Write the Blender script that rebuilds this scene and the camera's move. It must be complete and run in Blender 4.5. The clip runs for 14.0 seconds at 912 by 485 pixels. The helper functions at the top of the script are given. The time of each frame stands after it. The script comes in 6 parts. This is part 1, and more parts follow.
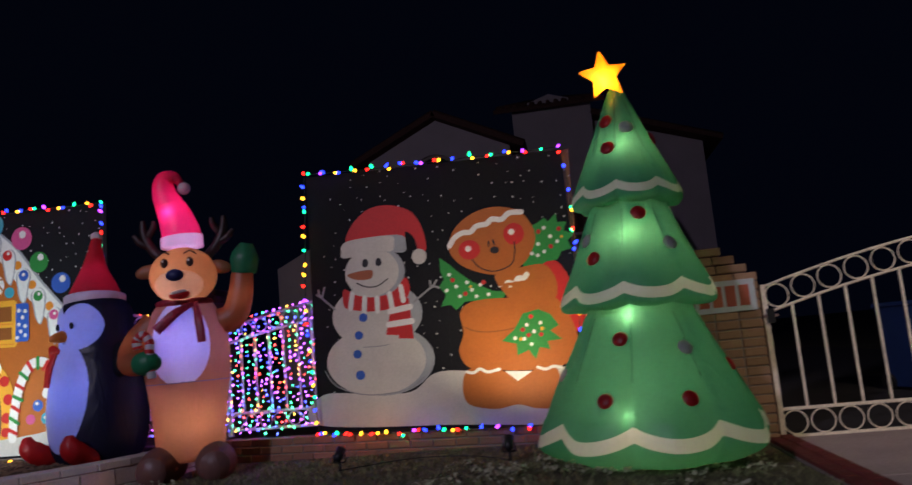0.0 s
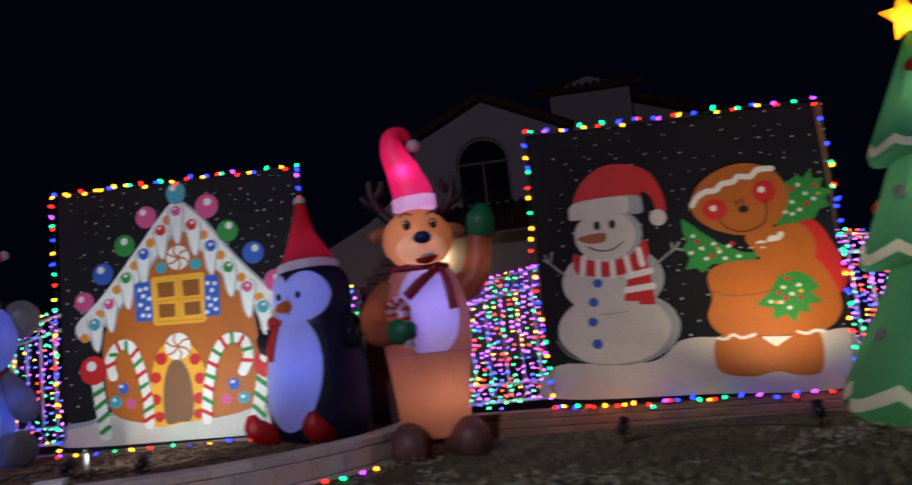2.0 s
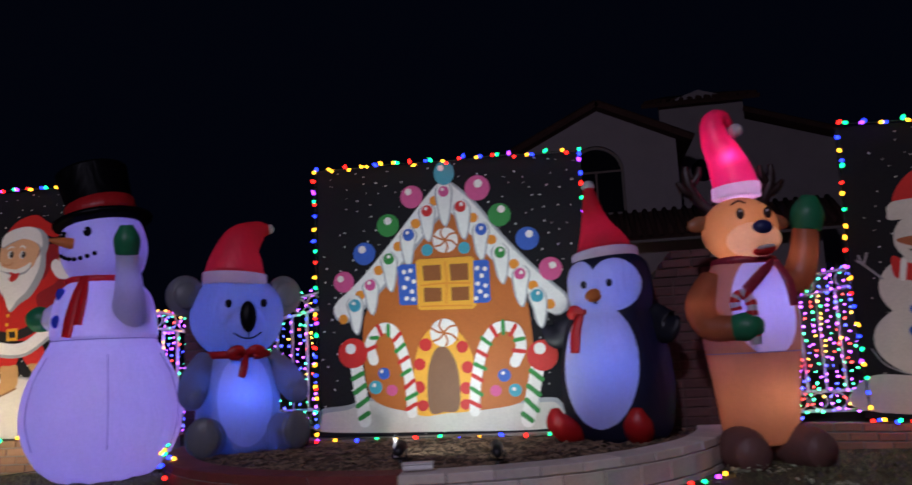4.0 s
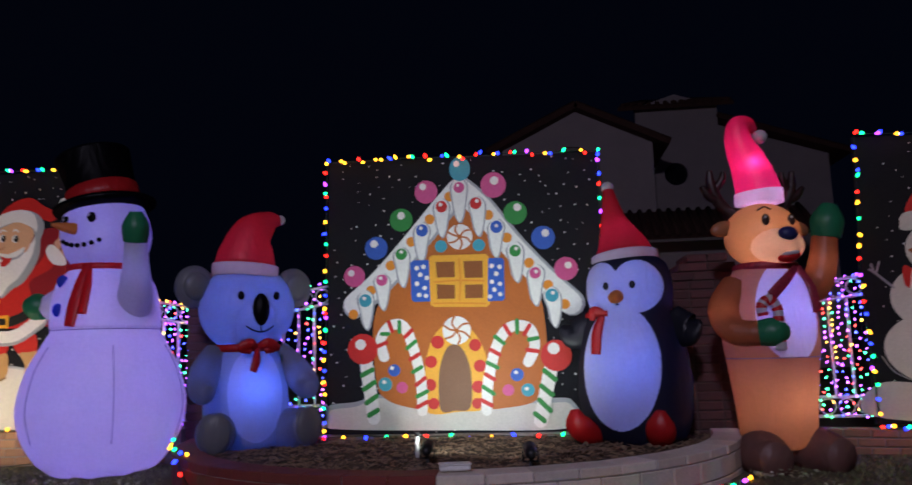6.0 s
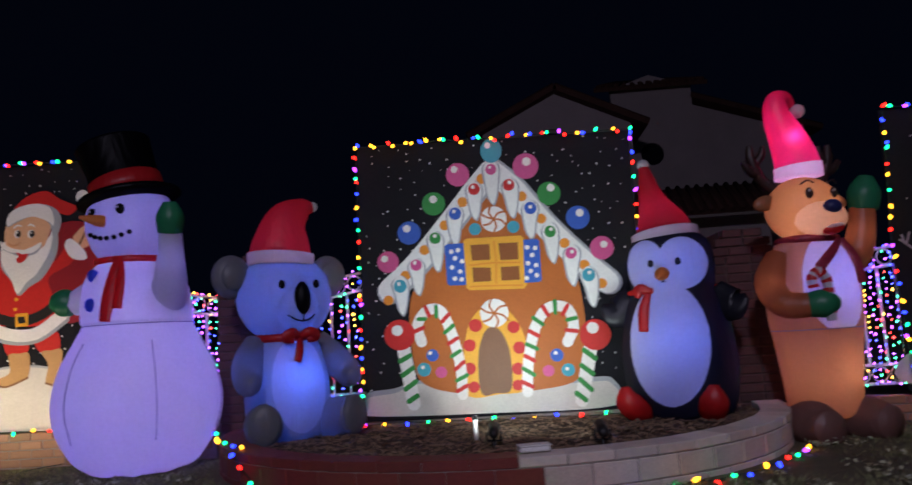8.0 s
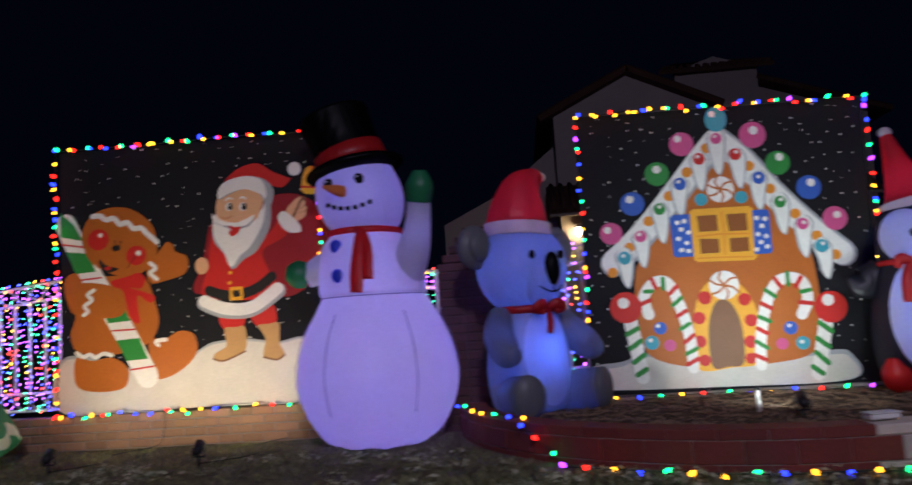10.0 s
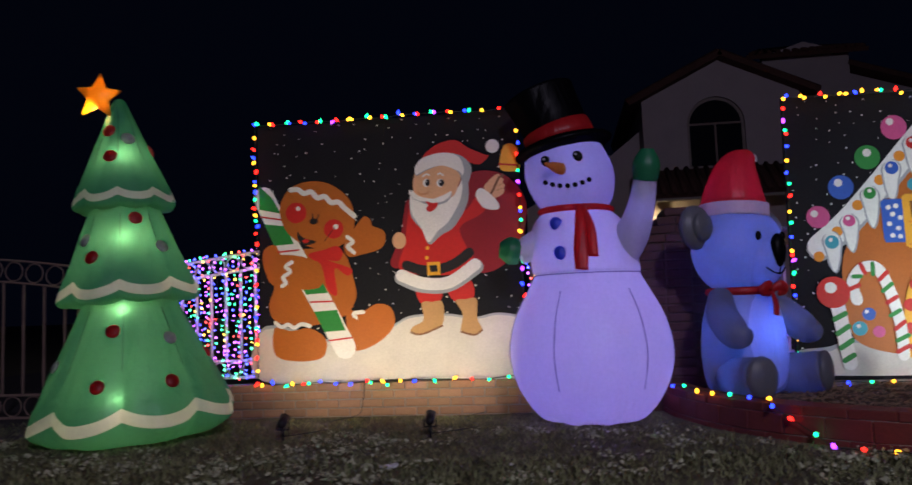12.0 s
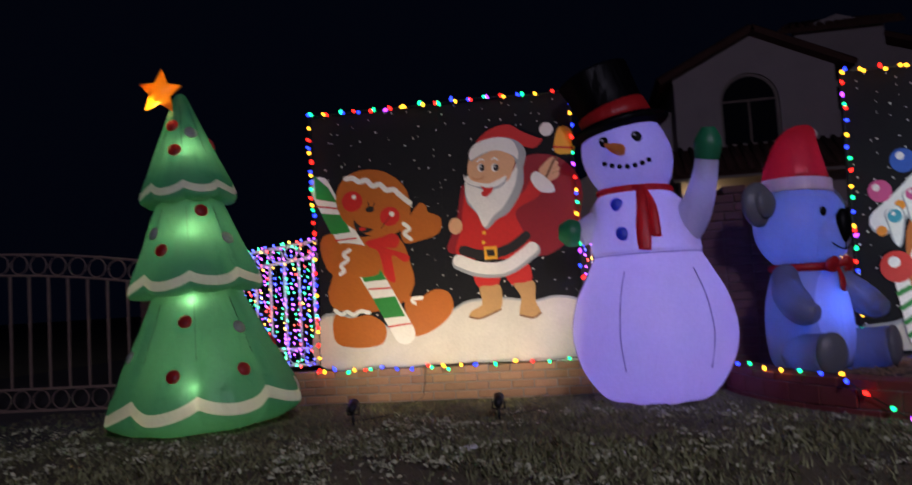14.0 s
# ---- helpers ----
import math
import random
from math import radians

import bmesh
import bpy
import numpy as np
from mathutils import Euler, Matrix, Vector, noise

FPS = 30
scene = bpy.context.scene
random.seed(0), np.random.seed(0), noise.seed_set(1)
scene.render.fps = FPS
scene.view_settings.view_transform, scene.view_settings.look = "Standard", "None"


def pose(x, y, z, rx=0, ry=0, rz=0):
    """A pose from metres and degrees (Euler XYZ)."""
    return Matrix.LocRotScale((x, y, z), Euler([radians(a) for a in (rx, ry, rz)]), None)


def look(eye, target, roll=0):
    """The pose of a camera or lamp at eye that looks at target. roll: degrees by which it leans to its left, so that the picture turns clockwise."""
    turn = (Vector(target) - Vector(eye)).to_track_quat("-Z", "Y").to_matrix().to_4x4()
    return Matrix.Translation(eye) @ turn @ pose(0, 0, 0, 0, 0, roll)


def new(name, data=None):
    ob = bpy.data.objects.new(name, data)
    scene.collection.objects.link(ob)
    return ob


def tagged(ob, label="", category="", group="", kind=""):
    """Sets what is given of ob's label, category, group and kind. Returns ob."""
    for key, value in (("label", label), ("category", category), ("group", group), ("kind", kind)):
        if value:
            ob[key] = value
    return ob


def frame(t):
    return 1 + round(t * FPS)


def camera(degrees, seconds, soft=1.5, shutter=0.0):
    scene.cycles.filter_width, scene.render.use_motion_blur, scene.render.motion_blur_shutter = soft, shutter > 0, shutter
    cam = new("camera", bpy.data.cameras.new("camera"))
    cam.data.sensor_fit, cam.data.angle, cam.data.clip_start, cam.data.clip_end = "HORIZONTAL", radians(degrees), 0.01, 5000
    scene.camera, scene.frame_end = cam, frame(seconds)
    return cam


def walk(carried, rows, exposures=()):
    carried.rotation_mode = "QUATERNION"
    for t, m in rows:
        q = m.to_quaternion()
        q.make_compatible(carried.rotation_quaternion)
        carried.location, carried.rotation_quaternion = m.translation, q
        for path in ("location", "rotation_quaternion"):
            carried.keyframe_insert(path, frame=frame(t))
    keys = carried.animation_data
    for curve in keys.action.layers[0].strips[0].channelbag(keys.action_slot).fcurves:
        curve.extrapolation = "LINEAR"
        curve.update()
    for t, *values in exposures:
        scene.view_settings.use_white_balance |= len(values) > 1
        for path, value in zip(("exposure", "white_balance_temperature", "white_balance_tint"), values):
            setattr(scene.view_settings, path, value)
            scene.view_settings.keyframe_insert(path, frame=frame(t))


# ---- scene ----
cam = camera(62.0, 14.0, 1.5, 0.8)
METRES, EYE, TILT, LEAN, TURN = 9.3, 0.85, 0.0, 0.0, 8.0
ROWS = [
    (0.0, 0.0, 0.0, 0.0, 0.74, 7.83, 5.38),
    (0.5, -0.0434, 0.009, 0.0013, 0.37, 7.29, 6.01),
    (1.0, -0.0981, 0.0201, 0.0017, -0.13, 6.92, 6.48),
    (1.5, -0.1637, 0.0336, 0.0023, -0.51, 6.86, 6.58),
    (2.0, -0.2446, 0.0489, 0.0022, -0.83, 7.09, 6.21),
    (2.5, -0.315, 0.061, 0.0001, -0.64, 7.62, 4.95),
    (3.0, -0.3841, 0.0754, 0.0014, 0.7, 8.55, 3.92),
    (3.5, -0.4327, 0.0832, 0.0023, 1.36, 8.52, 3.21),
    (4.0, -0.4769, 0.0902, 0.0021, 1.87, 8.37, 2.96),
    (4.2, -0.4893, 0.0923, 0.0021, 2.10, 8.31, 2.92),
    (6.3, -0.5288, 0.0981, 0.0066, -3.29, 7.87, 1.00),
    (6.5, -0.5278, 0.102, 0.0067, -6.46, 7.82, 0.93),
    (7.0, -0.542, 0.1009, 0.0071, -6.24, 7.03, 1.86),
    (7.2, -0.5523, 0.1003, 0.0071, -5.45, 6.95, 2.04),
    (9.3, -0.7080, 0.1234, 0.0074, -3.11, 6.14, 4.80),
    (9.5, -0.7327, 0.127, 0.0074, -3.31, 6.03, 4.61),
    (10.0, -0.7946, 0.1334, 0.0058, -2.89, 5.93, 3.71),
    (10.5, -0.8469, 0.1369, 0.0069, -2.29, 5.71, 2.87),
    (11.0, -0.8939, 0.1412, 0.0061, -1.49, 5.45, 2.21),
    (11.5, -0.9212, 0.1423, 0.0074, -0.64, 5.29, 2.02),
    (12.0, -0.9476, 0.1353, 0.007, -0.07, 4.93, 2.18),
    (12.5, -0.9631, 0.1267, 0.0065, 2.2, 5.3, 2.64),
    (13.0, -0.9722, 0.1285, 0.0083, 6.12, 7.42, 1.75),
    (13.5, -0.9731, 0.128, 0.008, 4.85, 6.12, 2.46),
    (14.0, -0.9797, 0.1304, 0.0068, 1.84, 3.98, 3.53),
]
walk(cam, [(t, pose(0, 0, EYE, TILT, LEAN, TURN) @ pose(METRES * x, METRES * y, METRES * z, 90 + pitch, roll, yaw)) for t, x, y, z, yaw, pitch, roll in ROWS])

# ---- light ----
world = bpy.data.worlds.new("night")
scene.world = world
world.use_nodes = True
world.node_tree.nodes["Background"].inputs[0].default_value = (0.0007, 0.0011, 0.0033, 1)
world.node_tree.nodes["Background"].inputs[1].default_value = 1.0


def lamp(name, kind, place, watts, colour, size=0.05, target=None, angle=60, blend=0.6):
    data = bpy.data.lights.new(name, kind)
    data.energy, data.color = watts, colour
    data.shadow_soft_size = size
    if kind == "SPOT":
        data.spot_size, data.spot_blend = radians(angle), blend
    ob = new(name, data)
    ob.matrix_world = look(place, target) if target else pose(*place)
    return ob


# assumed street lighting from behind the camera, its lamps unseen
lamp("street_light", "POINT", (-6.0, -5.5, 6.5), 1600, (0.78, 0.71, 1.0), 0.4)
# spot added without a seen source, to lift the east pillar, gate and driveway
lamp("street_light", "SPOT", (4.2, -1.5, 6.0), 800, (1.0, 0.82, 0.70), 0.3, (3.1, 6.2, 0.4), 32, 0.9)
WARM, COOL = (1.0, 0.84, 0.58), (0.90, 1.0, 0.99)

# ---- materials ----


def mat_new(name):
    m = bpy.data.materials.new(name)
    m.use_nodes = True
    nt = m.node_tree
    nt.nodes.clear()
    out = nt.nodes.new("ShaderNodeOutputMaterial")
    return m, nt, out


def node(nt, kind, **inputs):
    n = nt.nodes.new(kind)
    for k, v in inputs.items():
        n.inputs[k.replace("_", " ")].default_value = v
    return n


def varied(nt, colour, scale, amount, scale2=None, by_object=0.0):
    """Colour broken up at two scales."""
    tc = nt.nodes.new("ShaderNodeTexCoord")
    n1 = node(nt, "ShaderNodeTexNoise", Scale=scale, Detail=6.0, Roughness=0.6)
    n2 = node(nt, "ShaderNodeTexNoise", Scale=scale2 or scale * 9, Detail=3.0)
    nt.links.new(tc.outputs["Object"], n1.inputs["Vector"])
    nt.links.new(tc.outputs["Object"], n2.inputs["Vector"])
    add = nt.nodes.new("ShaderNodeMath")
    add.operation = "ADD"
    nt.links.new(n1.outputs["Fac"], add.inputs[0])
    nt.links.new(n2.outputs["Fac"], add.inputs[1])
    last = add.outputs[0]
    if by_object:
        info = nt.nodes.new("ShaderNodeObjectInfo")
        more = nt.nodes.new("ShaderNodeMath")
        more.operation = "MULTIPLY_ADD"
        more.inputs[1].default_value = by_object
        nt.links.new(info.outputs["Random"], more.inputs[0])
        nt.links.new(last, more.inputs[2])
        last = more.outputs[0]
    mr = node(nt, "ShaderNodeMapRange")
    mr.inputs["From Min"].default_value, mr.inputs["From Max"].default_value = 0.6, 1.4 + by_object
    mr.inputs["To Min"].default_value, mr.inputs["To Max"].default_value = 1 - amount, 1 + amount
    nt.links.new(last, mr.inputs["Value"])
    mul = nt.nodes.new("ShaderNodeVectorMath")
    mul.operation = "SCALE"
    mul.inputs[0].default_value = colour
    nt.links.new(mr.outputs[0], mul.inputs["Scale"])
    return mul.outputs[0], n1.outputs["Fac"], n2.outputs["Fac"]


def solid(name, colour, rough=0.6, metal=0.0, scale=6.0, amount=0.15, bump=0.15, dist=0.004, by_object=0.0, scale2=None, spec=0.4):
    m, nt, out = mat_new(name)
    b = node(nt, "ShaderNodeBsdfPrincipled", Roughness=rough, Metallic=metal)
    b.inputs["Specular IOR Level"].default_value = spec
    c, f1, f2 = varied(nt, colour, scale, amount, scale2, by_object)
    nt.links.new(c, b.inputs["Base Color"])
    bp = node(nt, "ShaderNodeBump", Strength=bump, Distance=dist)
    nt.links.new(f2, bp.inputs["Height"])
    nt.links.new(bp.outputs[0], b.inputs["Normal"])
    nt.links.new(b.outputs[0], out.inputs[0])
    return m


def fabric(name, colour, through_it=0.5, amount=0.06, lit=None, gloss=0.04):
    """Thin inflated nylon: part of the light goes through, with shallow wrinkles."""
    m, nt, out = mat_new(name)
    c, f1, f2 = varied(nt, colour, 2.5, amount, 40.0)
    d = node(nt, "ShaderNodeBsdfDiffuse")
    tr = node(nt, "ShaderNodeBsdfTranslucent")
    gl = node(nt, "ShaderNodeBsdfGlossy", Roughness=0.45)
    gl.inputs["Color"].default_value = (0.9, 0.9, 0.9, 1)
    tc = nt.nodes.new("ShaderNodeTexCoord")
    mp = node(nt, "ShaderNodeMapping")
    mp.inputs["Scale"].default_value = (5, 5, 1.6)
    wr = node(nt, "ShaderNodeTexNoise", Scale=1.6, Detail=3.0, Distortion=0.6)
    nt.links.new(tc.outputs["Object"], mp.inputs[0])
    nt.links.new(mp.outputs[0], wr.inputs["Vector"])
    bp = node(nt, "ShaderNodeBump", Strength=0.55, Distance=0.035)
    nt.links.new(wr.outputs["Fac"], bp.inputs["Height"])
    c2 = varied(nt, lit, 2.5, amount, 40.0)[0] if lit else c
    for s in (d, tr):
        nt.links.new(c if s == d else c2, s.inputs["Color"])
        nt.links.new(bp.outputs[0], s.inputs["Normal"])
    nt.links.new(bp.outputs[0], gl.inputs["Normal"])
    mx = node(nt, "ShaderNodeMixShader", Fac=through_it)
    nt.links.new(d.outputs[0], mx.inputs[1])
    nt.links.new(tr.outputs[0], mx.inputs[2])
    mg = node(nt, "ShaderNodeMixShader", Fac=gloss)
    nt.links.new(mx.outputs[0], mg.inputs[1])
    nt.links.new(gl.outputs[0], mg.inputs[2])
    nt.links.new(mg.outputs[0], out.inputs[0])
    return m


def glow(name, colour, strength):
    m, nt, out = mat_new(name)
    e = node(nt, "ShaderNodeEmission", Strength=strength)
    e.inputs["Color"].default_value = (*colour, 1)
    nt.links.new(e.outputs[0], out.inputs[0])
    return m


def paint(name, colour):
    return solid(name, colour, rough=0.55, scale=3.0, amount=0.13, bump=0.25, dist=0.002, scale2=60.0)


P_BACK = solid("black_board_paint", (0.014, 0.014, 0.017), rough=0.8, scale=2.0, amount=0.25, bump=0.15, dist=0.002, scale2=50, spec=0.12)
P_SNOW = paint("snow_paint", (0.62, 0.585, 0.53))
P_ICING = paint("icing_paint", (0.80, 0.82, 0.78))
P_WHITE = paint("white_paint", (0.82, 0.80, 0.76))
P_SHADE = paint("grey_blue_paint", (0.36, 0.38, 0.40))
P_GREY = paint("light_grey_paint", (0.30, 0.30, 0.31))
P_GINGER = paint("gingerbread_paint", (0.47, 0.125, 0.014))
P_GINGER_DARK = paint("dark_gingerbread_paint", (0.27, 0.085, 0.014))
P_ORANGE = paint("orange_paint", (0.75, 0.27, 0.02))
P_YELLOW = paint("yellow_paint", (0.82, 0.40, 0.03))
P_RED = paint("red_paint", (0.58, 0.020, 0.016))
P_DARKRED = paint("dark_red_paint", (0.27, 0.010, 0.016))
P_GREEN = paint("green_paint", (0.025, 0.25, 0.045))
P_BLUE = paint("blue_paint", (0.030, 0.11, 0.48))
P_TEAL = paint("teal_paint", (0.05, 0.34, 0.44))
P_PINK = paint("pink_paint", (0.62, 0.09, 0.26))
P_WOOD = paint("brown_door_paint", (0.21, 0.095, 0.045))
P_CARROT = paint("carrot_paint", (0.38, 0.11, 0.04))
P_BLACK = paint("black_paint", (0.015, 0.013, 0.013))
P_TAN = paint("tan_paint", (0.50, 0.28, 0.11))
P_SKIN = paint("peach_paint", (0.72, 0.40, 0.22))
P_SKIN_DARK = paint("dark_peach_paint", (0.62, 0.28, 0.14))

F_WHITE = fabric("white_nylon", (0.80, 0.80, 0.82))
F_RED = fabric("red_nylon", (0.72, 0.022, 0.026), 0.45)
F_HATRED = fabric("bright_red_nylon", (0.75, 0.03, 0.05), 0.5)
F_GREEN = fabric("green_nylon", (0.014, 0.27, 0.165), 0.55, 0.08, (0.085, 0.29, 0.165))
F_MITTEN = fabric("mitten_green_nylon", (0.03, 0.30, 0.13), 0.45)
F_BLACK = fabric("black_nylon", (0.004, 0.004, 0.006), 0.6, gloss=0.01)
F_NAVY = fabric("navy_black_nylon", (0.010, 0.011, 0.020), 0.3)
F_KOALA = fabric("grey_blue_nylon", (0.40, 0.44, 0.52), 0.5)
F_KGREY = fabric("grey_nylon", (0.26, 0.27, 0.31), 0.5)
F_TAN = fabric("tan_orange_nylon", (0.56, 0.25, 0.11), 0.5)
F_LTAN = fabric("pale_tan_nylon", (0.70, 0.42, 0.28), 0.5)
F_PINKHAT = fabric("pink_red_nylon", (0.85, 0.04, 0.17), 0.55)
F_ORNAMENT = fabric("dark_red_nylon", (0.78, 0.024, 0.03), 0.75, 0.25)
F_NOSE = fabric("navy_nose_nylon", (0.02, 0.03, 0.14), 0.3)
F_SHORTS = fabric("brown_orange_nylon", (0.60, 0.25, 0.12), 0.5)
F_BROWN = fabric("brown_nylon", (0.27, 0.135, 0.11), 0.35)
F_ANTLER = fabric("dark_brown_nylon", (0.042, 0.019, 0.016), 0.35)
F_BLUE = fabric("blue_nylon", (0.05, 0.10, 0.80), 0.45)
F_ORANGE = fabric("orange_nylon", (0.90, 0.36, 0.09), 0.5)
F_KBELLY = fabric("pale_blue_grey_nylon", (0.62, 0.66, 0.76), 0.5)
F_STAR = fabric("yellow_star_nylon", (0.95, 0.36, 0.02), 0.6)
F_PLAID = fabric("plum_plaid_nylon", (0.48, 0.05, 0.09), 0.45, 0.4)
F_SILVER = fabric("silver_grey_nylon", (0.62, 0.62, 0.58), 0.6, 0.45)
F_SCARF = fabric("scarf_red_nylon", (0.85, 0.035, 0.05), 0.6)
F_SLEEVE = fabric("red_brown_nylon", (0.48, 0.15, 0.065), 0.45)
F_TRIM = fabric("trim_white_nylon", (0.80, 0.76, 0.72), 0.5)
F_SEAM_GREEN = fabric("green_seam_thread", (0.006, 0.05, 0.035), 0.3)
F_SEAM = fabric("seam_thread", (0.24, 0.22, 0.34), 0.3)

BRICK = solid("brick", (0.34, 0.19, 0.115), 0.85, scale=14, amount=0.35, bump=0.5, dist=0.006, by_object=0.8)
BRICK_RED = solid("red_painted_block", (0.17, 0.035, 0.028), 0.75, scale=8, amount=0.3, bump=0.4, dist=0.005, by_object=0.5)
BRICK_PALE = solid("pale_block", (0.62, 0.55, 0.48), 0.9, scale=10, amount=0.3, bump=0.5, dist=0.006, by_object=0.7)
MORTAR_DARK = solid("dark_mortar", (0.10, 0.065, 0.06), 0.95, scale=20, amount=0.25, bump=0.4)
MORTAR = solid("mortar", (0.28, 0.24, 0.21), 0.95, scale=20, amount=0.25, bump=0.4)
IRON = solid("white_painted_iron", (0.72, 0.68, 0.62), 0.45, scale=12, amount=0.16, bump=0.3)
IRON_RUST = solid("cream_iron_with_rust", (0.9, 0.8, 0.62), 0.55, scale=9, amount=0.4, bump=0.3)
IRON_DARK = solid("darkened_brown_iron", (0.24, 0.165, 0.135), 0.55, scale=9, amount=0.3, bump=0.3)
STUCCO = solid("stucco", (0.47, 0.40, 0.40), 0.95, scale=1.2, amount=0.14, bump=0.5, dist=0.01, scale2=30)
TILE = solid("clay_roof_tile", (0.085, 0.038, 0.028), 0.9, scale=2.0, amount=0.35, bump=0.3, scale2=14)
GLASS = solid("dark_window_glass", (0.012, 0.013, 0.016), 0.08, scale=1, amount=0.05, bump=0.0, spec=0.6)
TRIM = solid("painted_trim", (0.30, 0.25, 0.22), 0.7, scale=4)
SOIL = solid("soil_and_mulch", (0.085, 0.055, 0.035), 0.95, scale=9, amount=0.5, bump=0.9, dist=0.02, scale2=110)
MULCH = solid("mulch_chip", (0.24, 0.16, 0.10), 0.95, scale=30, amount=0.4, bump=0.3)
TURF = solid("turf", (0.115, 0.100, 0.058), 0.95, scale=1.6, amount=0.5, bump=0.9, dist=0.03, scale2=55)
BLADE = solid("grass_blade", (0.23, 0.24, 0.11), 0.6, scale=3.0, amount=0.65, bump=0.0, scale2=25)
BRICK_DARK = solid("dark_brick", (0.085, 0.040, 0.038), 0.85, scale=14, amount=0.35, bump=0.5, dist=0.006, by_object=0.8)
BIN_BLUE = solid("blue_bin_plastic", (0.02, 0.05, 0.16), 0.5, scale=5)
BRICK_TAN = solid("tan_brick", (0.40, 0.24, 0.14), 0.85, scale=14, amount=0.35, bump=0.5, dist=0.006, by_object=0.8)
DARK_PAVING = solid("dark_paving", (0.05, 0.045, 0.045), 0.9, scale=3, amount=0.3, bump=0.6, scale2=60)
CONCRETE = solid("driveway_concrete", (0.44, 0.35, 0.32), 0.9, scale=2.0, amount=0.2, bump=0.5, scale2=40)
BLACK_PLASTIC = solid("black_plastic", (0.015, 0.015, 0.016), 0.4, scale=10)
PVC = solid("white_pvc", (0.8, 0.8, 0.77), 0.5, scale=10)
WIRE = solid("green_wire", (0.012, 0.03, 0.016), 0.6, scale=20)
TAN_SIGN = solid("sign_plate", (0.62, 0.66, 0.66), 0.5, scale=10, amount=0.1)
SIGN_INK = solid("terracotta_sign_paint", (0.50, 0.13, 0.07), 0.6, scale=20)
WEED = solid("weed_leaf", (0.46, 0.47, 0.30), 0.5, scale=4, amount=0.5, bump=0.0)

HUES = {"red": (1.0, 0.014, 0.010), "yellow": (1.0, 0.40, 0.020), "green": (0.006, 0.74, 0.22), "blue": (0.016, 0.035, 1.0), "violet": (0.36, 0.04, 1.0)}
BULB = {k: glow("lit_%s_bulb" % k, v, 6.0) for k, v in HUES.items()}
MINI = {k: glow("lit_%s_mini_light" % k, tuple(0.97 * c + 0.03 for c in v), 14.0) for k, v in HUES.items()}
PORCH_GLOW = glow("porch_lamp_glass", (1.0, 0.75, 0.40), 30.0)

# ---- mesh helpers ----


def part(name, bm, material, parent=None, label="", smooth=False):
    """A bmesh as ONE mesh object, under a thing or a part."""
    me = bpy.data.meshes.new(name)
    bm.to_mesh(me)
    bm.free()
    for m in material if isinstance(material, (list, tuple)) else [material]:
        me.materials.append(m)
    if smooth:
        for p in me.polygons:
            p.use_smooth = True
    ob = new(name, me)
    if parent is not None:
        ob.parent = parent
    if label:
        tagged(ob, label)
    return ob


def thing(name, label, category, m=None, group="", kind=""):
    ob = new(name)
    ob.empty_display_size = 0.1
    if m is not None:
        ob.matrix_world = m
    return tagged(ob, label, category, group, kind)


def add_box(bm, lo, hi, bevel=0.0, m=None):
    c = [(a + b) / 2 for a, b in zip(lo, hi)]
    s = [abs(b - a) for a, b in zip(lo, hi)]
    r = bmesh.ops.create_cube(bm, size=1)["verts"]
    bmesh.ops.scale(bm, vec=s, verts=r)
    if bevel:
        es = list({e for v in r for e in v.link_edges})
        r = list({v for f in bmesh.ops.bevel(bm, geom=es, offset=bevel, segments=1, affect="EDGES")["faces"] for v in f.verts} | {v for v in r if v.is_valid})
    t = Matrix.Translation(c)
    bmesh.ops.transform(bm, matrix=(m @ t) if m is not None else t, verts=r)
    return r


def box(lo, hi, bevel=0.0, m=None):
    bm = bmesh.new()
    add_box(bm, lo, hi, bevel, m)
    return bm


def smooth_path(pts, steps=8, closed=False):
    """Catmull-Rom through the points."""
    pts = [Vector(p) for p in pts]
    n = len(pts)
    out = []
    for i in range(n if closed else n - 1):
        if closed:
            a, b, c, d = pts[i - 1], pts[i], pts[(i + 1) % n], pts[(i + 2) % n]
        else:
            a, b, c, d = pts[max(i - 1, 0)], pts[i], pts[i + 1], pts[min(i + 2, n - 1)]
        for k in range(steps):
            t = k / steps
            out.append(0.5 * (2 * b + (c - a) * t + (2 * a - 5 * b + 4 * c - d) * t * t + (3 * b - a - 3 * c + d) * t ** 3))
    if not closed:
        out.append(pts[-1])
    return out


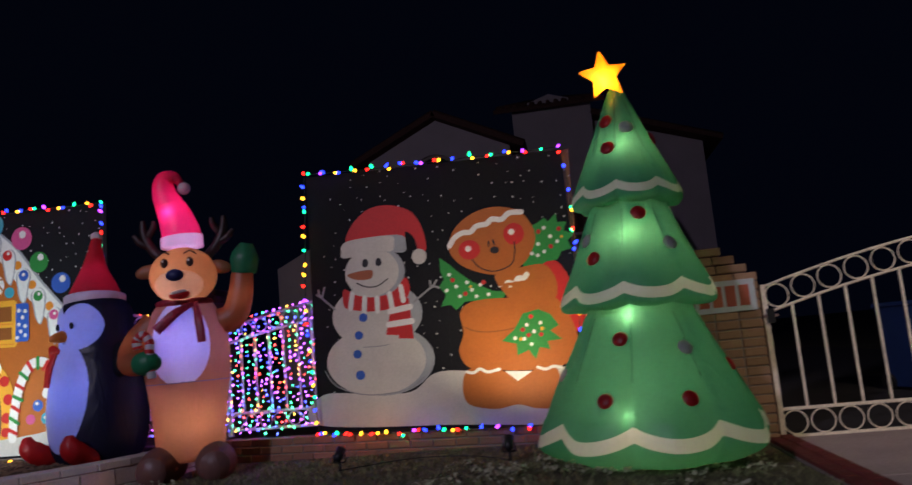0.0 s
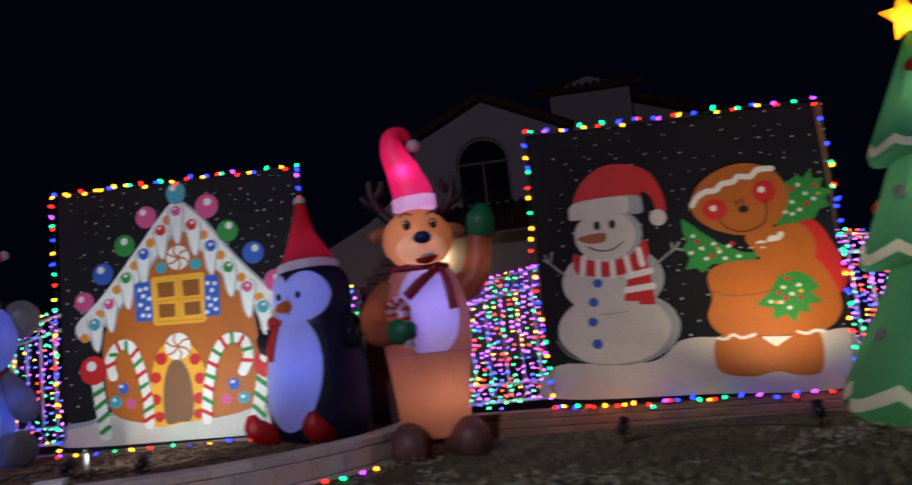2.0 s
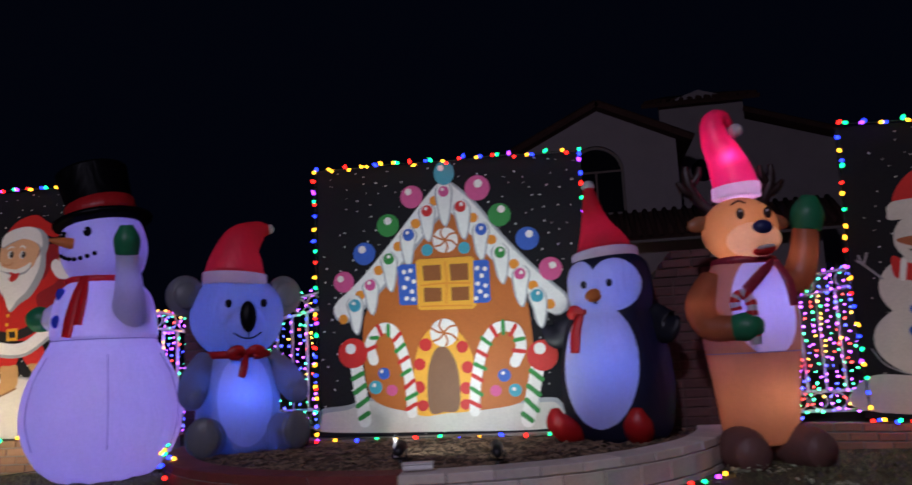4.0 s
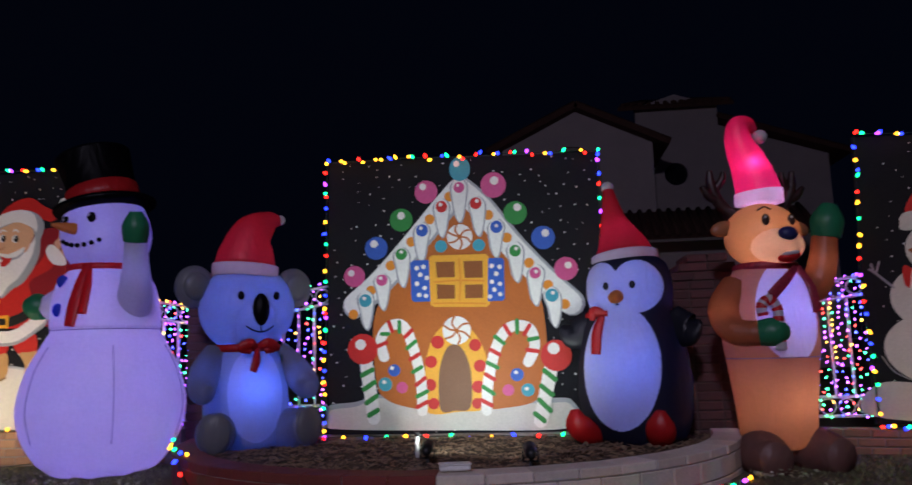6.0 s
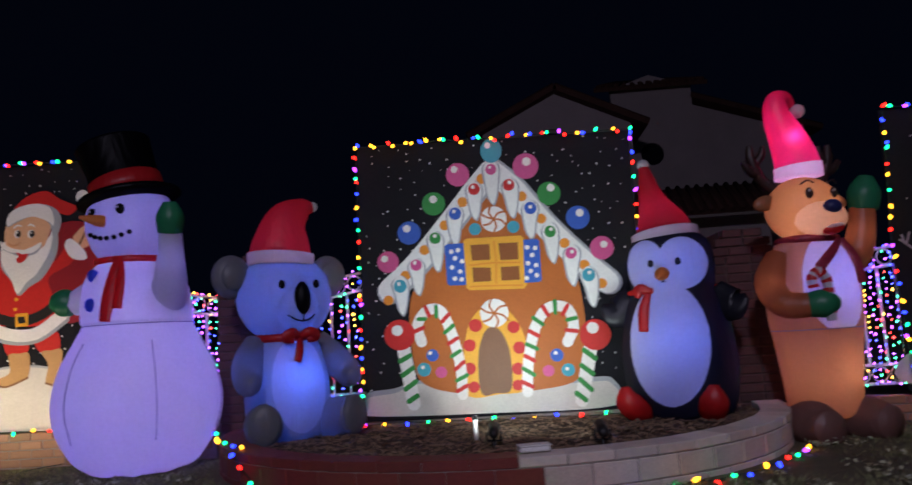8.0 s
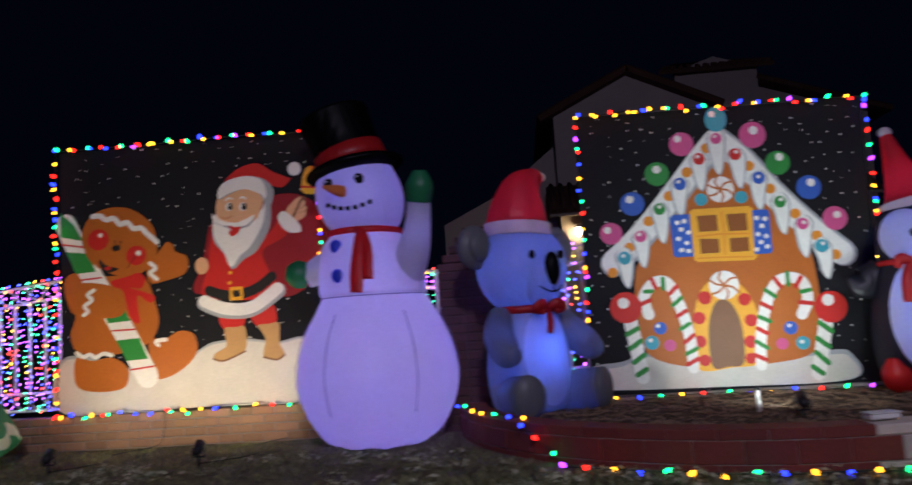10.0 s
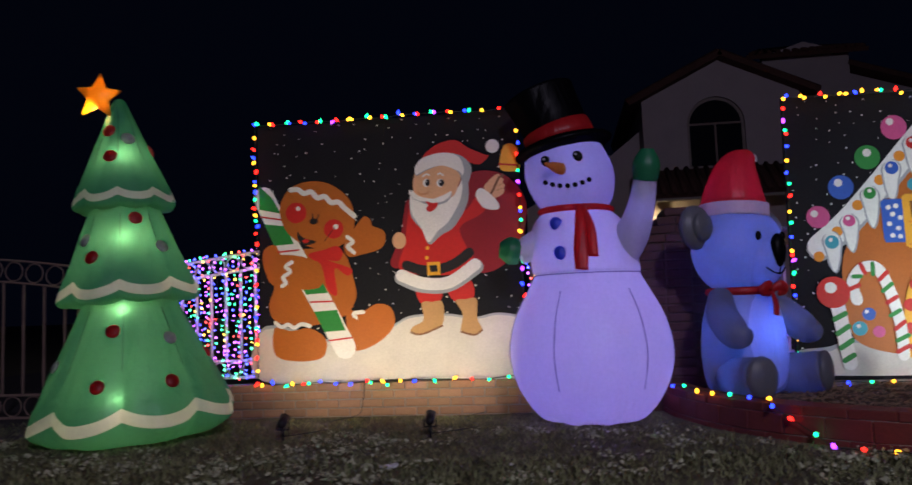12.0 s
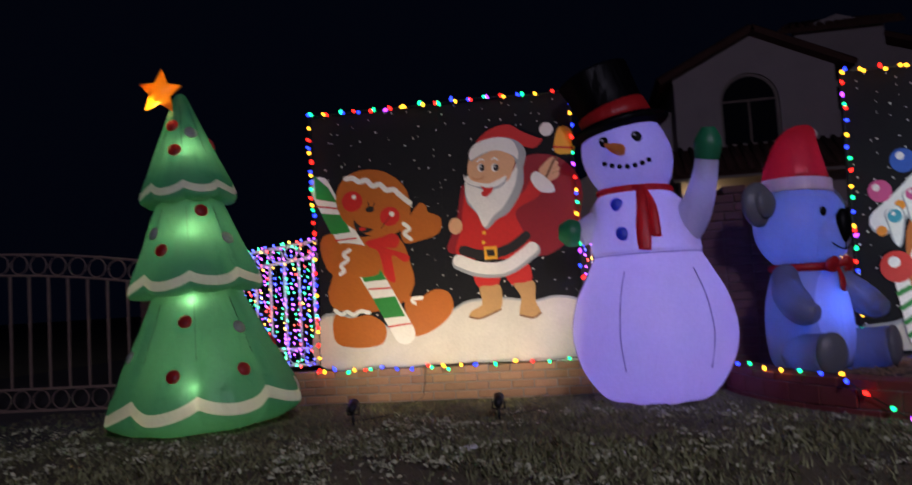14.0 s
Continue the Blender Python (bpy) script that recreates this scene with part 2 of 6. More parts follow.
def add_tube(bm, pts, radii, n=12, mat=0, flat=1.0, caps=True):
    """A tube along pts with a radius at each; mat: an index, or a function of the place along it, 0 to 1."""
    pts = [Vector(p) for p in pts]
    rings, side = [], None
    for i, p in enumerate(pts):
        d = (pts[min(i + 1, len(pts) - 1)] - pts[max(i - 1, 0)]).normalized()
        if side is None:
            side = d.cross(Vector((0, 1, 0)) if abs(d.y) < 0.9 else Vector((1, 0, 0))).normalized()
        side = (side - d * side.dot(d)).normalized()
        up = d.cross(side)
        r = radii[i] if not isinstance(radii, (int, float)) else radii
        rings.append([bm.verts.new(p + side * math.cos(2 * math.pi * k / n) * r + up * math.sin(2 * math.pi * k / n) * r * flat) for k in range(n)])
    for i in range(len(rings) - 1):
        mi = mat((i + 0.5) / (len(rings) - 1)) if callable(mat) else mat
        for k in range(n):
            f = bm.faces.new((rings[i][k], rings[i][(k + 1) % n], rings[i + 1][(k + 1) % n], rings[i + 1][k]))
            f.material_index, f.smooth = mi, True
    if caps:
        for ring, t in ((rings[0][::-1], 0.0), (rings[-1], 1.0)):
            f = bm.faces.new(ring)
            f.material_index, f.smooth = (mat(t) if callable(mat) else mat), True


def lerp_list(vals, t):
    """Smoothly read a short list of numbers at t from 0 to 1."""
    x = t * (len(vals) - 1)
    i = min(int(x), len(vals) - 2)
    a, b, c, d = vals[max(i - 1, 0)], vals[i], vals[i + 1], vals[min(i + 2, len(vals) - 1)]
    s = x - i
    return 0.5 * (2 * b + (c - a) * s + (2 * a - 5 * b + 4 * c - d) * s * s + (3 * b - a - 3 * c + d) * s ** 3)


def add_limb(bm, pts, radii, n=20, mat=0, flat=1.0, steps=8):
    path = smooth_path(pts, steps)
    rr = [max(lerp_list(radii, i / (len(path) - 1)), 0.004) for i in range(len(path))]
    add_tube(bm, path, rr, n, mat, flat)


def add_ball(bm, c, r, mat=0, rot=(0, 0, 0), nu=28, nv=16, cut=None):
    """An ellipsoid; mat: an index, or a function of the point."""
    m = Matrix.LocRotScale(c, Euler([radians(a) for a in rot]), r if not isinstance(r, (int, float)) else (r, r, r))
    rows = [[bm.verts.new(m @ Vector((math.sin(math.pi * j / nv) * math.cos(2 * math.pi * i / nu), math.sin(math.pi * j / nv) * math.sin(2 * math.pi * i / nu), -math.cos(math.pi * j / nv)))) for i in range(nu)] for j in range(1, nv)]
    lo, hi = bm.verts.new(m @ Vector((0, 0, -1))), bm.verts.new(m @ Vector((0, 0, 1)))
    fs = []
    for j in range(len(rows) - 1):
        for i in range(nu):
            fs.append(bm.faces.new((rows[j][i], rows[j][(i + 1) % nu], rows[j + 1][(i + 1) % nu], rows[j + 1][i])))
    for i in range(nu):
        fs.append(bm.faces.new((lo, rows[0][(i + 1) % nu], rows[0][i])))
        fs.append(bm.faces.new((hi, rows[-1][i], rows[-1][(i + 1) % nu])))
    gone = []
    for f in fs:
        f.smooth = True
        mid = f.calc_center_median()
        f.material_index = mat(mid) if callable(mat) else mat
        if cut and sum(((a - b) / k) ** 2 for a, b, k in zip(mid, cut[0], cut[1])) < 0.94:
            gone.append(f)
    if gone:
        bmesh.ops.delete(bm, geom=gone, context="FACES")


def add_spun(bm, profile, mat=0, nu=96, steps=8, squash=1.0, wave=None, lift=None, mat_flat=None):
    """A body of revolution round z through (radius, height) pairs; wave(angle, height): factor on the radius; lift(angle, height): shift of the height."""
    prof = [(max(p.x, 0.003), p.y) for p in smooth_path([(r, z, 0) for r, z in profile], steps)]
    rings = []
    for r, z in prof:
        ring = []
        for i in range(nu):
            a = 2 * math.pi * i / nu
            k = r * (wave(a, z) if wave else 1.0)
            ring.append(bm.verts.new((k * math.cos(a), k * math.sin(a) * squash, z + (lift(a, r, z) if lift else 0))))
        rings.append(ring)
    for j in range(len(rings) - 1):
        for i in range(nu):
            f = bm.faces.new((rings[j][i], rings[j][(i + 1) % nu], rings[j + 1][(i + 1) % nu], rings[j + 1][i]))
            f.smooth = True
            f.material_index = mat(f.calc_center_median()) if callable(mat) else mat
            if mat_flat and mat_flat((prof[j][0] + prof[j + 1][0]) / 2, (prof[j][1] + prof[j + 1][1]) / 2) is not None:
                f.material_index = mat_flat((prof[j][0] + prof[j + 1][0]) / 2, (prof[j][1] + prof[j + 1][1]) / 2)
    for ring in (rings[0][::-1], rings[-1]):
        f = bm.faces.new(ring)
        f.material_index = mat(f.calc_center_median()) if callable(mat) else mat


def figure(name, bm, mats, m, label, category):
    ob = part(name, bm, mats)
    ob.matrix_world = m
    return tagged(ob, label, category, "inflatable figures")


# ---- ground ----


def soft_hill(x, y):
    """The lawn is level by the wall and falls a little to the drive and the street."""
    z = -0.03
    if x > -0.3:
        z -= 0.12 * min((x + 0.3) / 1.7, 1.0)
    if y < 4.0:
        z -= 0.035 * min(4.0 - y, 3.0)
    return z


bm = bmesh.new()
xs = [-400, -120, -40, -25] + [-18 + 0.4 * i for i in range(61)] + [14, 40, 120, 400]
ys = [-400, -100, -30, -8, -3, 0, 1] + [1.5 + 0.35 * i for i in range(26)] + [14, 30, 90, 400]
grid = [[bm.verts.new((x, y, soft_hill(x, y) + (0.012 * noise.noise((x * 1.7, y * 1.7, 0)) if -18 < x < 6 and 1 < y < 10 else 0))) for x in xs] for y in ys]
for j in range(len(ys) - 1):
    for i in range(len(xs) - 1):
        bm.faces.new((grid[j][i], grid[j][i + 1], grid[j + 1][i + 1], grid[j + 1][i]))
tagged(part("ground", bm, TURF, smooth=True), "short patchy dark winter lawn", "lawn", kind="structure")

drive = tagged(part("driveway_east", box((1.66, -4.0, -0.30), (7.0, 6.70, -0.140)), MORTAR), "pale concrete driveway at the iron gate", "driveway", kind="structure")
for j in range(6):
    for i in range(2):
        part("slab", box((1.665 + i * 2.67, -3.996 + j * 1.78, -0.139), (4.325 + i * 2.67, -2.228 + j * 1.78, -0.125), 0.006), CONCRETE, drive)
# surface unknown; the dark behind the gate is put into the yard's colour
tagged(part("driveway_yard", box((1.66, 6.71, -0.3), (7.0, 24.0, -0.128)), DARK_PAVING), "yard behind the iron gate, night darkness put into its colour", "driveway", kind="structure")
tagged(part("driveway_west", box((-19.0, -4.0, -0.3), (-13.4, 16.0, -0.02)), DARK_PAVING), "dark driveway at the far gate", "driveway", kind="structure")
kerb = tagged(part("driveway_edge", box((1.43, -2.0, -0.3), (1.65, 6.5, -0.128)), MORTAR), "red brick edging beside the driveway", "edging", kind="structure")

# lawn blades
rng = random.Random(5)
bm = bmesh.new()
CENTRE, RBED = Vector((-5.78, 6.86)), 2.30
count = 0
while count < 85000:
    x, y = rng.uniform(-14.5, 1.45), rng.uniform(2.2, 6.7)
    if (Vector((x, y)) - CENTRE).length < RBED + 0.08:
        continue
    if noise.noise((x * 0.9, y * 0.9, 3.0)) + rng.uniform(-0.35, 0.35) < -0.30:
        count += 0.3
        continue
    h, a, w = rng.uniform(0.015, 0.045) * (1.0 if y > 4.8 else 1.5), rng.uniform(0, 6.283), rng.uniform(0.003, 0.008) * (1.0 if y > 4.8 else 1.4)
    z = soft_hill(x, y) - 0.008
    dx, dy = math.cos(a), math.sin(a)
    lean = rng.uniform(0.4, 1.8) * h
    v = [bm.verts.new((x - dy * w, y + dx * w, z)), bm.verts.new((x + dy * w, y - dx * w, z)), bm.verts.new((x + dx * lean, y + dy * lean, z + h))]
    bm.faces.new(v)
    count += 1
tagged(part("grass", bm, BLADE), "short sparse blades of lawn grass", "grass", kind="stuff")

rng = random.Random(11)
bm = bmesh.new()
tufts = 0
while tufts < 2600:
    x, y = rng.uniform(-14.0, 1.3), 2.2 + 3.6 * rng.random() ** 1.4
    tufts += 1
    if (Vector((x, y)) - CENTRE).length < RBED + 0.12 or noise.noise((x * 0.8, y * 0.8, 9.0)) + rng.uniform(-0.25, 0.25) < 0.02:
        continue
    wide = rng.uniform(0.03, 0.10)
    for k in range(rng.randint(6, 16)):
        px, py = x + rng.gauss(0, wide * 0.6), y + rng.gauss(0, wide * 0.6)
        leaf, z = rng.uniform(0.008, 0.021), soft_hill(px, py) + rng.uniform(0.012, 0.05)
        m = Matrix.Translation((px, py, z)) @ Euler((rng.gauss(0.15, 0.5), rng.gauss(0, 0.5), rng.uniform(0, 6.3))).to_matrix().to_4x4()
        bm.faces.new([bm.verts.new(m @ Vector(q)) for q in ((-leaf, 0, 0), (-0.5 * leaf, -0.55 * leaf, 0.003), (0.4 * leaf, -0.5 * leaf, 0.002), (leaf, 0, -0.003), (0.4 * leaf, 0.5 * leaf, 0.002), (-0.5 * leaf, 0.55 * leaf, 0.003))])
tagged(part("lawn_weeds", bm, WEED), "small pale leaves of weeds in the lawn", "weeds", kind="stuff")

# ---- brick work ----


def brick_mesh(name, sx, sy, sz, material):
    bm = box((-sx / 2, -sy / 2, -sz / 2), (sx / 2, sy / 2, sz / 2), 0.006)
    me = bpy.data.meshes.new(name)
    bm.to_mesh(me)
    bm.free()
    me.materials.append(material)
    return me


BRICKS = {}


def lay(me, parent, m, name="brick"):
    ob = new(name, me)
    ob.parent = parent
    ob.matrix_basis = m
    return ob


def low_wall(name, x0, x1, top, y=6.78, turn=0.0, label=""):
    """A long low wall of brick courses on a mortar core, under the boards."""
    base, long = -0.10, x1 - x0
    wall = tagged(part(name, box((0, 0.012, base - 0.2), (long, 0.25, top - 0.012)), MORTAR), label, "wall", kind="structure")
    wall.matrix_world = pose(x0, y, 0, 0, 1.3 if turn else 0, turn)
    courses = round((top - base) / 0.077)
    h = (top - base) / courses
    L = 0.205
    me = brick_mesh("brick", L - 0.010, 0.10, h - 0.010, BRICK)
    half = brick_mesh("brick", L / 2 - 0.010, 0.10, h - 0.010, BRICK)
    for c in range(courses):
        z = base + h * (c + 0.5)
        x = 0.0
        if c % 2:
            lay(half, wall, pose(L / 4, 0.05, z))
            x += L / 2
        while x + L <= long + 0.01:
            lay(me, wall, pose(x + L / 2, 0.05 + rng.uniform(-0.003, 0.003), z + rng.uniform(-0.0015, 0.0015), 0, rng.uniform(-0.4, 0.4), 0))
            x += L
    return wall


def pillar(name, x0, x1, y0, y1, steps, base, label, stone=None):
    """A brick pillar with a stepped crown. steps: from the bottom up, (height of top, inset left, inset right)."""
    wall = tagged(part(name, box((x0 + 0.012, y0 + 0.012, base - 0.2), (x1 - 0.012, y1 - 0.012, steps[0][0] - 0.01)), MORTAR if stone else MORTAR_DARK), label, "pillar", kind="structure")
    stone = stone or BRICK_DARK
    h, L = 0.077, 0.205
    z = base
    k = 0
    for top, il, ir in steps:
        while z < top - 0.02:
            a, b = x0 + il, x1 - ir
            n = max(1, round((b - a) / L))
            w = (b - a) / n
            me = BRICKS.setdefault((round(w, 3), stone.name), None) or brick_mesh("brick", w - 0.010, 0.10, h - 0.010, stone)
            BRICKS[(round(w, 3), stone.name)] = me
            for c in [(i + 0.5) for i in range(n)]:
                lay(me, wall, pose(a + w * c, y0 + 0.05 + rng.uniform(-0.004, 0.004), z + h / 2))
                lay(me, wall, pose(a + w * c, y1 - 0.05, z + h / 2))
            d = y1 - y0 - 0.2
            side = BRICKS.get(("side", round(d / 2, 3), stone.name)) or brick_mesh("brick", d / 2 - 0.010, 0.10, h - 0.010, stone)
            BRICKS[("side", round(d / 2, 3), stone.name)] = side
            for xx in (a + 0.05, b - 0.05):
                for i in range(2):
                    lay(side, wall, pose(xx, y0 + 0.1 + d / 4 + i * d / 2, z + h / 2, 0, 0, 90))
            z += h
            k += 1
        cap_mesh = box((x0 + il + 0.02, y0 + 0.02, top - 0.09), (x1 - ir - 0.02, y1 - 0.02, top - 0.015))
        part("mortar_bed", cap_mesh, MORTAR_DARK, wall)
    return wall

# ---- walls, pillars and bed ----
low_wall("wall_west", -13.0, -8.25, 0.28, label="low red brick garden wall under the fence")
low_wall("wall_east", -3.36, 1.05, 0.19, 6.86, -3.8, label="low red brick garden wall under the fence")
tagged(part("wall_middle", box((-7.6, 6.84, -0.2), (-3.95, 7.05, 0.18)), MORTAR), "low mortared wall behind the flower bed", "wall", kind="structure")
pillar("pillar_west", -8.22, -7.56, 6.8, 7.35, [(1.38, 0, 0), (1.46, 0.05, 0.05), (1.54, 0.11, 0.11), (1.62, 0.17, 0.17), (1.70, 0.24, 0.22)], -0.05, "dark red brick gate pillar with a stepped crown")
pillar("pillar_middle", -3.98, -3.36, 6.8, 7.35, [(1.38, 0, 0), (1.46, 0.06, 0.0), (1.54, 0.13, 0.02), (1.62, 0.20, 0.08)], -0.05, "dark red brick gate pillar with a stepped crown")
pillar_east = pillar("pillar_east", 0.98, 1.55, 6.55, 7.1, [(1.22, 0, 0), (1.30, 0.0, 0.07), (1.38, 0.04, 0.16), (1.46, 0.08, 0.26)], -0.15, "brown brick gate pillar with a stepped crown and a number plate", BRICK_TAN)
pillar("pillar_far_west", -13.55, -13.0, 6.8, 7.35, [(1.38, 0, 0), (1.46, 0.07, 0.07), (1.54, 0.15, 0.15)], -0.05, "dark red brick gate pillar behind the inflatable tree")

edge_brick = brick_mesh("brick", 0.095, 0.205, 0.05, BRICK_RED)
for i in range(40):
    for k in (0, 1):
        lay(edge_brick, kerb, pose(1.49 + 0.107 * k, -1.9 + i * 0.213 + 0.1 * k, -0.122), "brick")

plate = thing("number_plate", "pale number plate with terracotta marks on a brick pillar", "sign", pose(1.27, 6.542, 1.05))
part("plate", box((-0.245, -0.008, -0.13), (0.245, 0.008, 0.13), 0.004), TAN_SIGN, plate)
for i in range(4):
    part("mark", box((-0.21 + i * 0.108, -0.014, -0.085), (-0.13 + i * 0.108, -0.009, 0.085), 0.002), SIGN_INK, plate)

# curved planter
bm = bmesh.new()
n = 60
ring_o, ring_i = [], []
for r, top in ((RBED - 0.005, 0.195), (RBED - 0.18, 0.195)):
    ring = []
    for i in range(n + 1):
        a = math.pi + math.pi * i / n
        x, y = CENTRE.x + r * math.cos(a), CENTRE.y + r * math.sin(a)
        ring.append((bm.verts.new((x, y, -0.3)), bm.verts.new((x, y, top))))
    (ring_o if not ring_o else ring_i).extend(ring)
for i in range(n):
    for q in ((ring_o[i][0], ring_o[i + 1][0], ring_o[i + 1][1], ring_o[i][1]), (ring_i[i + 1][0], ring_i[i][0], ring_i[i][1], ring_i[i + 1][1]), (ring_o[i][1], ring_o[i + 1][1], ring_i[i + 1][1], ring_i[i][1])):
        bm.faces.new(q)
planter = tagged(part("planter_wall", bm, MORTAR), "curved low block planter wall, red-painted on one side and pale on the other", "planter", kind="structure")
nb = 26
for c, (z0, z1) in enumerate(((-0.125, 0.008), (0.008, 0.141), (0.141, 0.205))):
    w = math.pi * RBED / nb
    for i in range(nb):
        a = math.pi + math.pi * (i + (0.5 if c % 2 else 0.0)) / nb
        if a > 2 * math.pi - 0.01:
            continue
        pale = a > math.pi * 1.5 + 0.08
        deep = 0.12 if c < 2 else 0.22
        key = ("block", c == 2, pale)
        if key not in BRICKS:
            BRICKS[key] = brick_mesh("block", w - (0.007 if pale else 0.004), deep, z1 - z0 - (0.006 if pale else 0.003), BRICK_PALE if pale else BRICK_RED)
        r = RBED - deep / 2 + rng.uniform(-0.004, 0.004) * (1 if pale else 0.3)
        lay(BRICKS[key], planter, pose(CENTRE.x + r * math.cos(a), CENTRE.y + r * math.sin(a), (z0 + z1) / 2, 0, rng.uniform(-0.5, 0.5), math.degrees(a) + 90 + rng.uniform(-0.8, 0.8)), "block")

bm = bmesh.new()
soil = []
for j in range(15):
    r = (RBED - 0.15) * j / 14
    row = []
    for i in range(61):
        a = math.pi + math.pi * i / 60
        x, y = CENTRE.x + r * math.cos(a), CENTRE.y + r * math.sin(a)
        row.append(bm.verts.new((x, y, 0.15 + 0.03 * noise.noise((x * 2.3, y * 2.3, 0)) + 0.015 * noise.noise((x * 9, y * 9, 4)))))
    soil.append(row)
for j in range(14):
    for i in range(60):
        bm.faces.new((soil[j][i], soil[j + 1][i], soil[j + 1][i + 1], soil[j][i + 1]))
tagged(part("flower_bed", bm, SOIL, smooth=True), "bare dark soil and mulch of a flower bed", "flower bed", kind="structure")
bm = bmesh.new()
for i in range(5200):
    r, a = (RBED - 0.2) * math.sqrt(rng.random()), math.pi + math.pi * rng.random()
    x, y = CENTRE.x + r * math.cos(a), CENTRE.y + r * math.sin(a)
    l, w = rng.uniform(0.005, 0.028), rng.uniform(0.002, 0.009)
    add = Matrix.Translation((x, y, 0.165 + 0.03 * noise.noise((x * 2.3, y * 2.3, 0)) + 0.015 * noise.noise((x * 9, y * 9, 4)))) @ Euler((rng.uniform(-0.5, 0.5), rng.uniform(-0.5, 0.5), rng.uniform(0, 6.3))).to_matrix().to_4x4()
    vs = [bm.verts.new(add @ Vector(p)) for p in ((-l, -w, 0), (l, -w, 0), (l, w, 0), (-l, w, 0), (0, 0, w))]
    for q in ((0, 1, 4), (1, 2, 4), (2, 3, 4), (3, 0, 4)):
        bm.faces.new([vs[k] for k in q])
tagged(part("mulch", bm, MULCH), "loose wood chips on the flower bed", "mulch", kind="stuff")

# ---- fences and gates ----


def ring_bm(r, thick):
    bm = bmesh.new()
    n, k = 20, 6
    rows = [[bm.verts.new(((r + thick * math.cos(2 * math.pi * j / k)) * math.cos(2 * math.pi * i / n), thick * math.sin(2 * math.pi * j / k), (r + thick * math.cos(2 * math.pi * j / k)) * math.sin(2 * math.pi * i / n))) for j in range(k)] for i in range(n)]
    for i in range(n):
        for j in range(k):
            bm.faces.new((rows[i][j], rows[(i + 1) % n][j], rows[(i + 1) % n][(j + 1) % k], rows[i][(j + 1) % k])).smooth = True
    return bm


def iron_fence(name, label, category, x0, x1, y, bottom, top_at, material, pitch=0.15, turn=0.0, group="iron fence sections", bar=0.0095):
    """Rails, rings between double rails at top and foot, and upright bars. top_at(x): the top's height."""
    fence = thing(name, label, category, pose(x0, y, 0, 0, 0, turn), group)
    n = round((x1 - x0) / pitch)
    step = (x1 - x0) / n
    gap = pitch * 0.92
    for off in (0.0, -gap - 0.02):
        bm = bmesh.new()
        add_tube(bm, [(i * step, 0, top_at(x0 + i * step) + off) for i in range(n + 1)], 0.012, 6)
        part("rail", bm, material, fence)
    for off in (0.0, gap + 0.02):
        part("rail", box((0, -0.014, bottom + off), (x1 - x0, 0.014, bottom + off + 0.026), 0.004), material, fence)
    first = ring_bm(gap / 2 - 0.006, 0.0062)
    ring = part("ring", first, material, fence)
    ring.matrix_basis = pose(step / 2, 0, top_at(x0 + step / 2) - gap / 2 - 0.010)
    for i in range(n):
        for z in (top_at(x0 + (i + 0.5) * step) - gap / 2 - 0.010, bottom + 0.023 + gap / 2):
            if i == 0 and z > 0.8:
                continue
            o = new("ring", ring.data)
            o.parent = fence
            o.matrix_basis = pose((i + 0.5) * step, 0, z)
    for i in range(0, n + 1):
        w = bar if i not in (0, n) else 0.02
        z1 = top_at(x0 + i * step) - (gap + 0.02 if i not in (0, n) else -0.02)
        part("bar" if w < 0.02 else "post", box((i * step - w, -w, bottom + (gap + 0.02 if w < 0.02 else -0.04)), (i * step + w, w, z1)), material, fence)
    return fence


def arch(xa, xb, low, rise):
    return lambda x: low + rise * (1 - ((2 * x - xa - xb) / (xb - xa)) ** 2)


iron_fence("iron_fence", "white-painted iron fence with rings, draped in coloured lights", "fence", -13.0, -8.24, 6.99, 0.32, arch(-13.0, -8.24, 1.36, 0.22), IRON)
iron_fence("iron_fence", "white-painted iron fence with rings, draped in coloured lights", "fence", -7.54, -4.0, 7.03, 0.26, arch(-7.54, -4.0, 1.40, 0.2), IRON)
iron_fence("iron_fence", "white-painted iron fence with rings, draped in coloured lights", "fence", -3.34, 0.96, 7.06, 0.24, arch(-3.34, 0.96, 1.24, 0.24), IRON, turn=-3.8)
iron_fence("iron_gate", "cream iron driveway gate with rings and rust", "gate", 1.59, 4.6, 6.62, -0.13, arch(1.59, 7.0, 1.10, 0.41), IRON_RUST, 0.215)
# far gate: brownish iron, its dimness put into the darker colour
iron_fence("iron_gate", "brown iron driveway gate with rings, shade put into its dark colour", "gate", -18.3, -13.58, 7.0, -0.02, arch(-18.3, -13.58, 1.45, 0.20), IRON_DARK, 0.22)
lock = thing("gate_latch", "dark metal latch box on the gate post", "latch", pose(1.62, 6.585, 0.86))
part("box", box((-0.03, -0.02, -0.06), (0.03, 0.02, 0.06), 0.006), BLACK_PLASTIC, lock)
part("bolt", box((-0.06, -0.008, -0.012), (0.06, 0.008, 0.012), 0.003), IRON_DARK, lock)

# ---- painted boards ----


